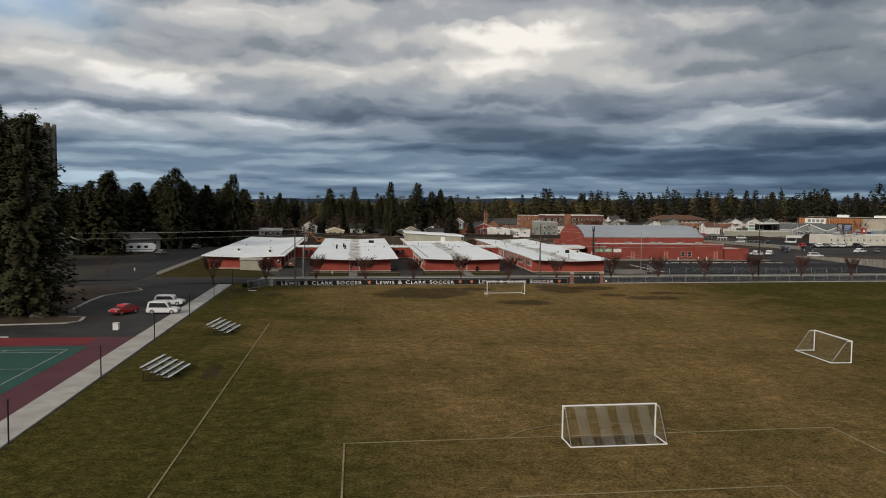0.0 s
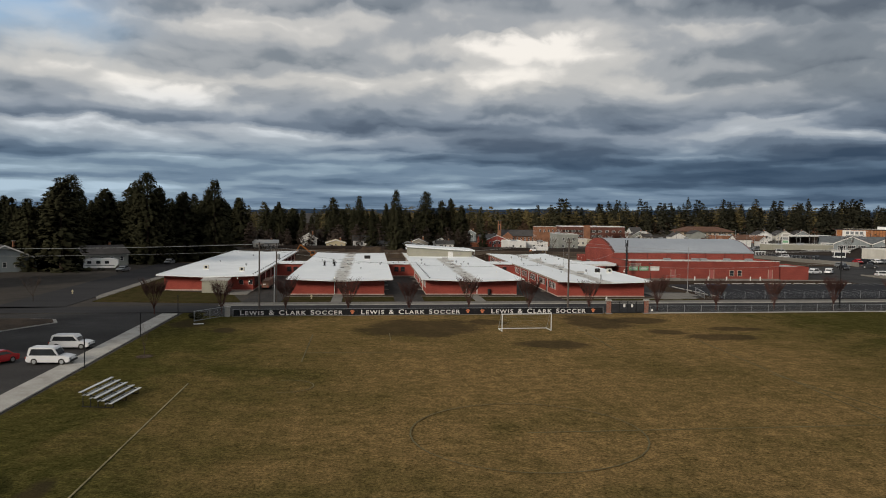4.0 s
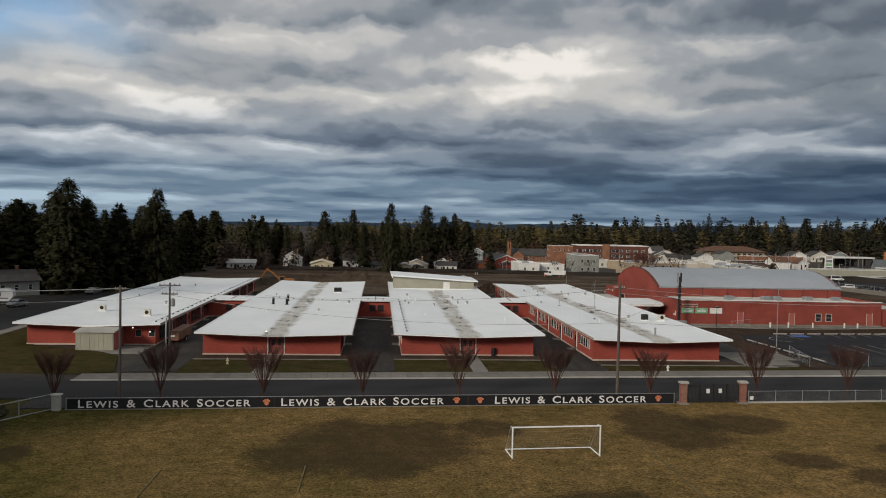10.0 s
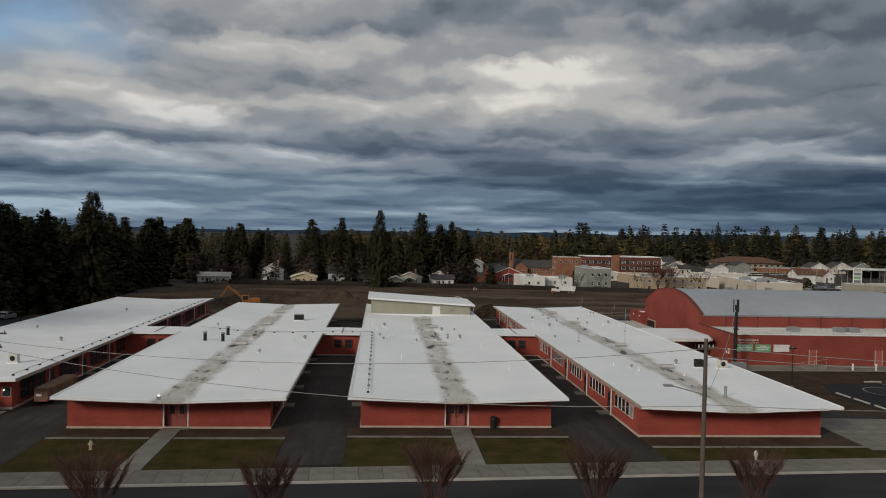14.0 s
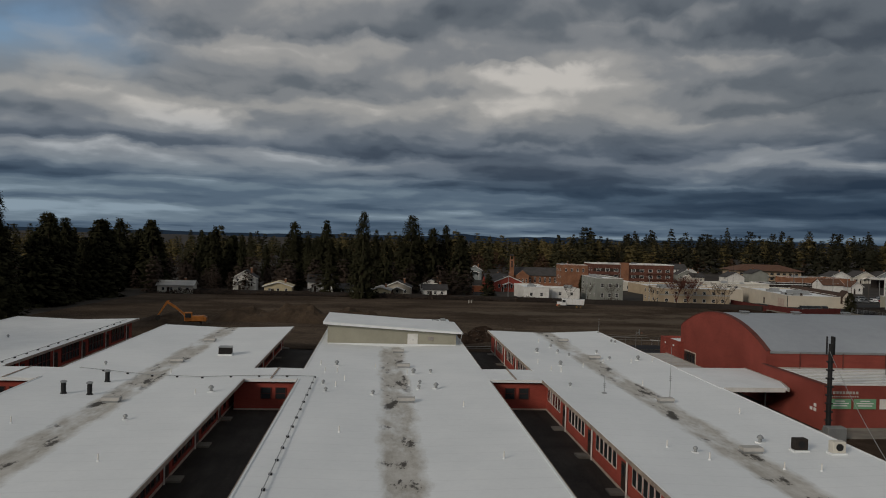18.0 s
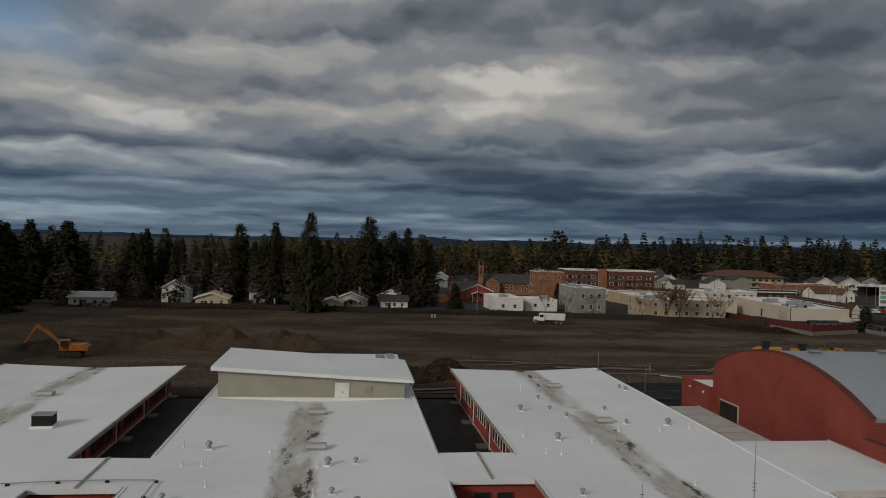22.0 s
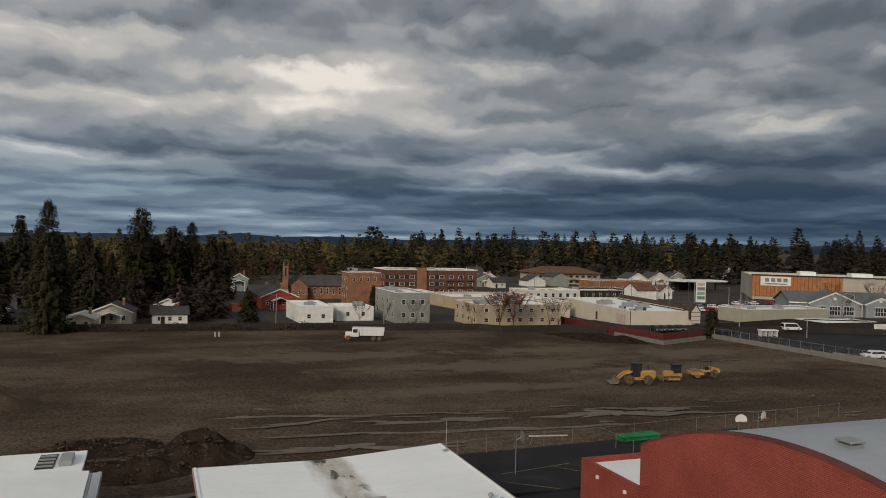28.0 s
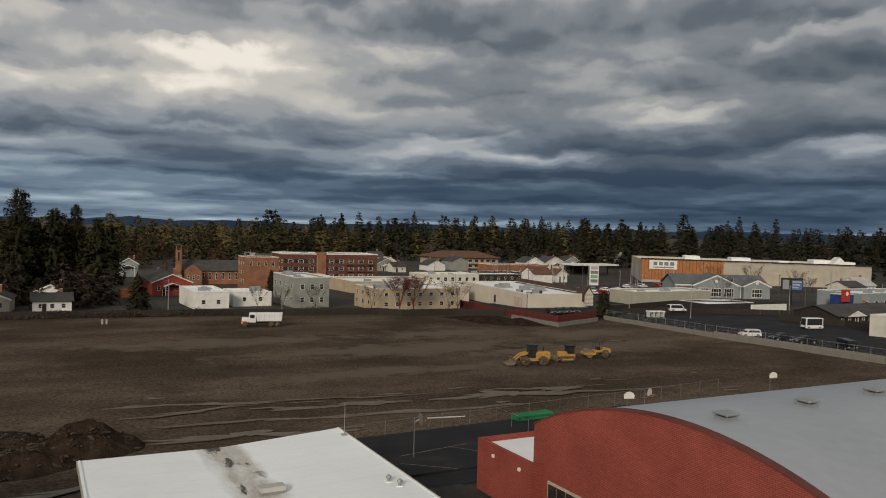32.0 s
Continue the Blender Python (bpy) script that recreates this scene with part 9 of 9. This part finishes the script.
def bare_mesh(seed, h, width, stems, twigs, r, lean=0.9):
    g = random.Random(seed)
    bm = tube((0, 0, -0.1), (0, 0, h * 0.22), r, r * 0.8, 7)
    for i in range(stems):
        a = 2 * math.pi * i / stems + g.uniform(-0.3, 0.3)
        out = width * 0.5 * g.uniform(0.35, 1.0)
        p0 = Vector((0, 0, h * g.uniform(0.12, 0.24)))
        p1 = Vector((math.cos(a) * out * 0.45, math.sin(a) * out * 0.45, h * g.uniform(0.42, 0.55)))
        p2 = Vector((math.cos(a) * out, math.sin(a) * out, h * g.uniform(0.8, 1.0)))
        tube(p0, p1, r * 0.42, r * 0.28, 4, bm, False)
        tube(p1, p2, r * 0.28, r * 0.08, 4, bm, False)
        for k in range(twigs):
            u = g.uniform(0.15, 0.95)
            q = p1.lerp(p2, u)
            b = a + g.uniform(-1.4, 1.4)
            L = h * g.uniform(0.12, 0.26)
            e = q + Vector((math.cos(b) * L * 0.55, math.sin(b) * L * 0.55, L * lean))
            tube(q, e, r * 0.13, r * 0.05, 3, bm, False)
            for _ in range(2):
                b2 = b + g.uniform(-1, 1)
                L2 = L * g.uniform(0.4, 0.7)
                m_ = q.lerp(e, g.uniform(0.3, 0.9))
                tube(m_, m_ + Vector((math.cos(b2) * L2 * 0.6, math.sin(b2) * L2 * 0.6, L2 * lean)), r * 0.08, r * 0.04, 3, bm, False)
    return bm


VASE = [mesh_of("crown", bare_mesh(i + 1, 5.0, 3.5, 20, 32, 0.10, 0.75), "twigmaroon") for i in range(3)]
SPREAD = [mesh_of("crown", bare_mesh(i + 31, 8.4, 8.4, 9, 34, 0.10, 0.45), "twig") for i in (1, 2)]
SPREAD.insert(0, mesh_of("crown", bare_mesh(31, 8.0, 7.0, 14, 60, 0.12, 0.4), "twigred"))
for i, x in enumerate((-48.5, -38.6, -29.0, -19.4, -9.8, -0.2, 9.7, 19.8, 31.6, 42.0, 52.5, 63.5, 75.0, 87.0)):
    t = thing("street_tree", pose(x, 157.7 + ROAD * x, 0.05, 0, 0, i * 50) @ Matrix.Scale((1.0, 0.92, 1.06)[i % 3], 4), "bare vase-shaped street tree with fine upright twigs", "tree", "street trees")
    part("crown", VASE[i % 3], "", t)
for i, (x, y, s, k) in enumerate(((97, 386.5, 1.15, 0), (101, 387, 1.2, 0), (109, 383, 0.95, 1), (112, 384, 0.9, 2), (91, 390, 0.8, 1), (66, 404, 0.7, 1), (72, 402, 0.7, 2), (79, 398, 0.75, 1), (218, 394, 1.0, 1), (262, 440, 1.2, 1), (275, 432, 1.3, 2), (288, 420, 1.1, 1), (243, 384, 1.0, 2), (157, 268, 1.0, 1), (172, 262, 0.9, 2), (-110, 214, 0.9, 1), (-73, 172, 0.5, 2))):
    t = thing("bare_tree", pose(x, y, gz(y), 0, 0, i * 40) @ Matrix.Scale(s, 4), ("russet" if k == 0 else "brown") + " bare spreading tree with fine twigs", "tree", "bare trees")
    part("crown", SPREAD[k], "", t)
sp = thing("sapling", pose(-40.5, 121.6, 0), "thin bare sapling in a circle of bare soil", "tree")
part("crown", mesh_of("crown", bare_mesh(77, 3.4, 1.6, 6, 4, 0.04), "twig"), "", sp)
part("soil_ring", lathe([(0.9, -0.02), (0.7, 0.06), (0.1, 0.08)], 14), "earth", sp)
hedge = []
g = np.random.RandomState(3)
for i in range(9000):
    x = g.uniform(-70, 84)
    y = 396.5 - 0.085 * (x + 20) * (x > -20) + g.uniform(-1.2, 1.4)
    z = gz(y) + g.uniform(0, 1.0) ** 0.8 * (1.3 + 0.9 * math.sin(x * 0.35) * math.sin(x * 0.11))
    c, u, w = np.array((x, y, z)), g.normal(0, 0.2, 3), g.normal(0, 0.2, 3)
    hedge.append((c, c + u, c + w))
tagged(part("hedge_brush", tri_mesh("hedge_brush", hedge, "twig"), ""), "dark tangled brush along the edge of the site", "brush", "", "stuff")
for i, (x, y, r) in enumerate(((-70, 112.5, 1.0), (-64.5, 114.5, 1.2), (-62.0, 119.5, 0.7), (-73, 109.0, 0.8))):
    b = thing("boulder", pose(x, y, 0.1, 0, 0, 50 * i), "pale rounded boulder in the planted bed", "boulder", "boulders")
    bm = bmesh.new()
    bmesh.ops.create_icosphere(bm, subdivisions=3, radius=r)
    for v in bm.verts:
        v.co *= 1 + 0.22 * noise.noise(v.co * 1.3 + Vector((i, 0, 0)))
        v.co.z *= 0.6
    part("stone", bm, "rock", b)

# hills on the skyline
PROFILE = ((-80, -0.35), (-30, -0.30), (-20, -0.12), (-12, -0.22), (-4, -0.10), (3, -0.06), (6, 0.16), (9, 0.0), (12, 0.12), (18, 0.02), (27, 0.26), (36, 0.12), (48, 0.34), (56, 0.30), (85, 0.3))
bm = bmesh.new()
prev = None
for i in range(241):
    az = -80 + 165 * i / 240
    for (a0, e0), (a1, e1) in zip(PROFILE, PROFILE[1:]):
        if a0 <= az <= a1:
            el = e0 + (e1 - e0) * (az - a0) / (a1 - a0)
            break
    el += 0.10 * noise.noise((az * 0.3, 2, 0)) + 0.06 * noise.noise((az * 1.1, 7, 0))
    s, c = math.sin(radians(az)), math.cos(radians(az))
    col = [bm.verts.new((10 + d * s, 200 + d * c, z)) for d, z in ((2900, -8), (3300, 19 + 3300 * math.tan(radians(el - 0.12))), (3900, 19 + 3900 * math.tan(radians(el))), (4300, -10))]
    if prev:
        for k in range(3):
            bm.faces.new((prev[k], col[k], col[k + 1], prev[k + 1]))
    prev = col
structure("backdrop_hills", bm, "hill", "low hills on the skyline with blue haze in their colour", "hills")

# more of the town in front of the woods
rnd = random.Random(77)
TOWN_WALLS = ("white", "offwhite", "bluegrey", "tan", "grey", "white")
for i in range(34):
    a, d = radians(rnd.uniform(12, 58)), rnd.uniform(330, 470)
    x, y = 17 + d * math.sin(a), 213 + d * math.cos(a)
    if any(abs(x - bx) < bw and abs(y - by) < bd for bx, by, bw, bd in ((126, 527, 32, 20), (241, 618, 32, 26), (330, 490, 80, 70), (240, 555, 28, 18), (175, 510, 24, 18), (204, 510, 28, 16), (289, 552, 26, 20), (300, 606, 40, 20), (229, 500, 8, 10), (373, 646, 30, 20), (235, 481, 8, 8))):
        continue
    wl_ = rnd.choice(TOWN_WALLS)
    house(x, y, rnd.uniform(7, 12), rnd.uniform(8, 11), rnd.uniform(2.8, 5.4), wl_, "small gabled house among bare trees beyond the shops", rnd.choice((0, 0, 90, -30)), rnd.choice(("shingle", "shingle", "shingle_brown", "roofslat")), rnd.uniform(0.4, 0.7), rnd.random() < 0.4, rnd.choice("xy"))
for i in range(46):
    a, d = radians(rnd.uniform(8, 58)), rnd.uniform(240, 440)
    x, y = 17 + d * math.sin(a), 213 + d * math.cos(a)
    if any(abs(x - bx) < bw and abs(y - by) < bd for bx, by, bw, bd in ((126, 527, 26, 14), (241, 618, 26, 22), (330, 490, 70, 60), (240, 555, 22, 14), (175, 510, 18, 14), (204, 510, 22, 12), (155, 402, 26, 32), (106, 402, 18, 18), (121, 420, 16, 14), (79, 415, 10, 16), (190, 394, 22, 10), (226, 412, 26, 18), (121, 412, 18, 16), (128, 466, 22, 18), (246, 360, 24, 14), (180, 332, 18, 14), (175, 330, 42, 45))):
        continue
    if i % 2:
        t = thing("bare_tree", pose(x, y, gz(y) + far_lift(x, y), 0, 0, i * 40) @ Matrix.Scale(rnd.uniform(0.5, 0.95), 4), "brown bare tree between the town buildings", "tree", "bare trees")
        part("crown", SPREAD[1 + i % 4 // 2], "", t)
    else:
        utility_pole(pose(x, y, gz(y) + far_lift(x, y), 0, 0, rnd.choice((0, 90, 20))), rnd.uniform(7, 11), "slim street pole in the town", ((6.4, 0.8),) if i % 4 else (), (200, 6.5), "wood" if i % 4 else "galv", 0.11)

# retail lots: parked cars in rows, lamp posts and low board fences
for r, (x0, y0, n, dx_, dy_) in enumerate(((205, 440, 12, 5.2, -1.2), (206, 447, 11, 5.2, -1.2), (236, 462, 10, 5.0, 0.6), (176, 432, 6, 4.6, 0.0), (150, 284.5, 9, 3.4, 0.2))):
    for i in range(n):
        if (i * 5 + r * 3) % 7 == 0:
            continue
        x, y = x0 + dx_ * i, y0 + dy_ * i
        car(pose(x, y, gz(y) + far_lift(x, y) + (0.2 if r == 4 else 0.05), 0, 0, 80 + 6 * ((i * 3) % 4)), ("carwhite", "cargrey", "carwhite", "cardark", "carred", "carwhite")[(i * 5 + r) % 6], "parked car in a row on the retail lots", 4.5, 1.8, 1.5, "suv" if i % 3 else "sedan")
for i, (x, y, h) in enumerate(((192, 446, 9.5), (215, 436, 9.5), (232, 452, 10.5), (256, 440, 10.5), (280, 436, 10), (296, 452, 10), (246, 470, 10), (270, 470, 9.5), (186, 398, 9), (204, 378, 9), (232, 368, 9.5), (252, 380, 10), (214, 338, 9), (196, 352, 8), (160, 352, 7.5), (228, 322, 9))):
    utility_pole(pose(x, y, gz(y) + far_lift(x, y), 0, 0, 35 * i), h, "slim galvanised lamp post on the retail lots", (), (200, h - 0.4), "galv", 0.1)
for pts in ([(150, 366), (176, 360), (196, 346)], [(178, 341), (182, 326), (180, 318)], [(147, 372), (186, 384), (215, 372)]):
    fence = thing("board_fence", pose(0, 0, 0), "low brown board fence around the retail lot", "fence", "board fences")
    for (xa, ya), (xb, yb) in zip(pts, pts[1:]):
        L = math.hypot(xb - xa, yb - ya)
        n = max(1, round(L / 2.4))
        for i in range(n):
            u = (i + 0.5) / n
            bd = part("panel", box(-L / n / 2 + 0.02, L / n / 2 - 0.02, -0.04, 0.04, -0.4, 1.5), "darkfence", fence)
            bd.matrix_local = pose(xa + (xb - xa) * u, ya + (yb - ya) * u, gz(ya + (yb - ya) * u) + 0.2, 0, 0, math.degrees(math.atan2(yb - ya, xb - xa)))
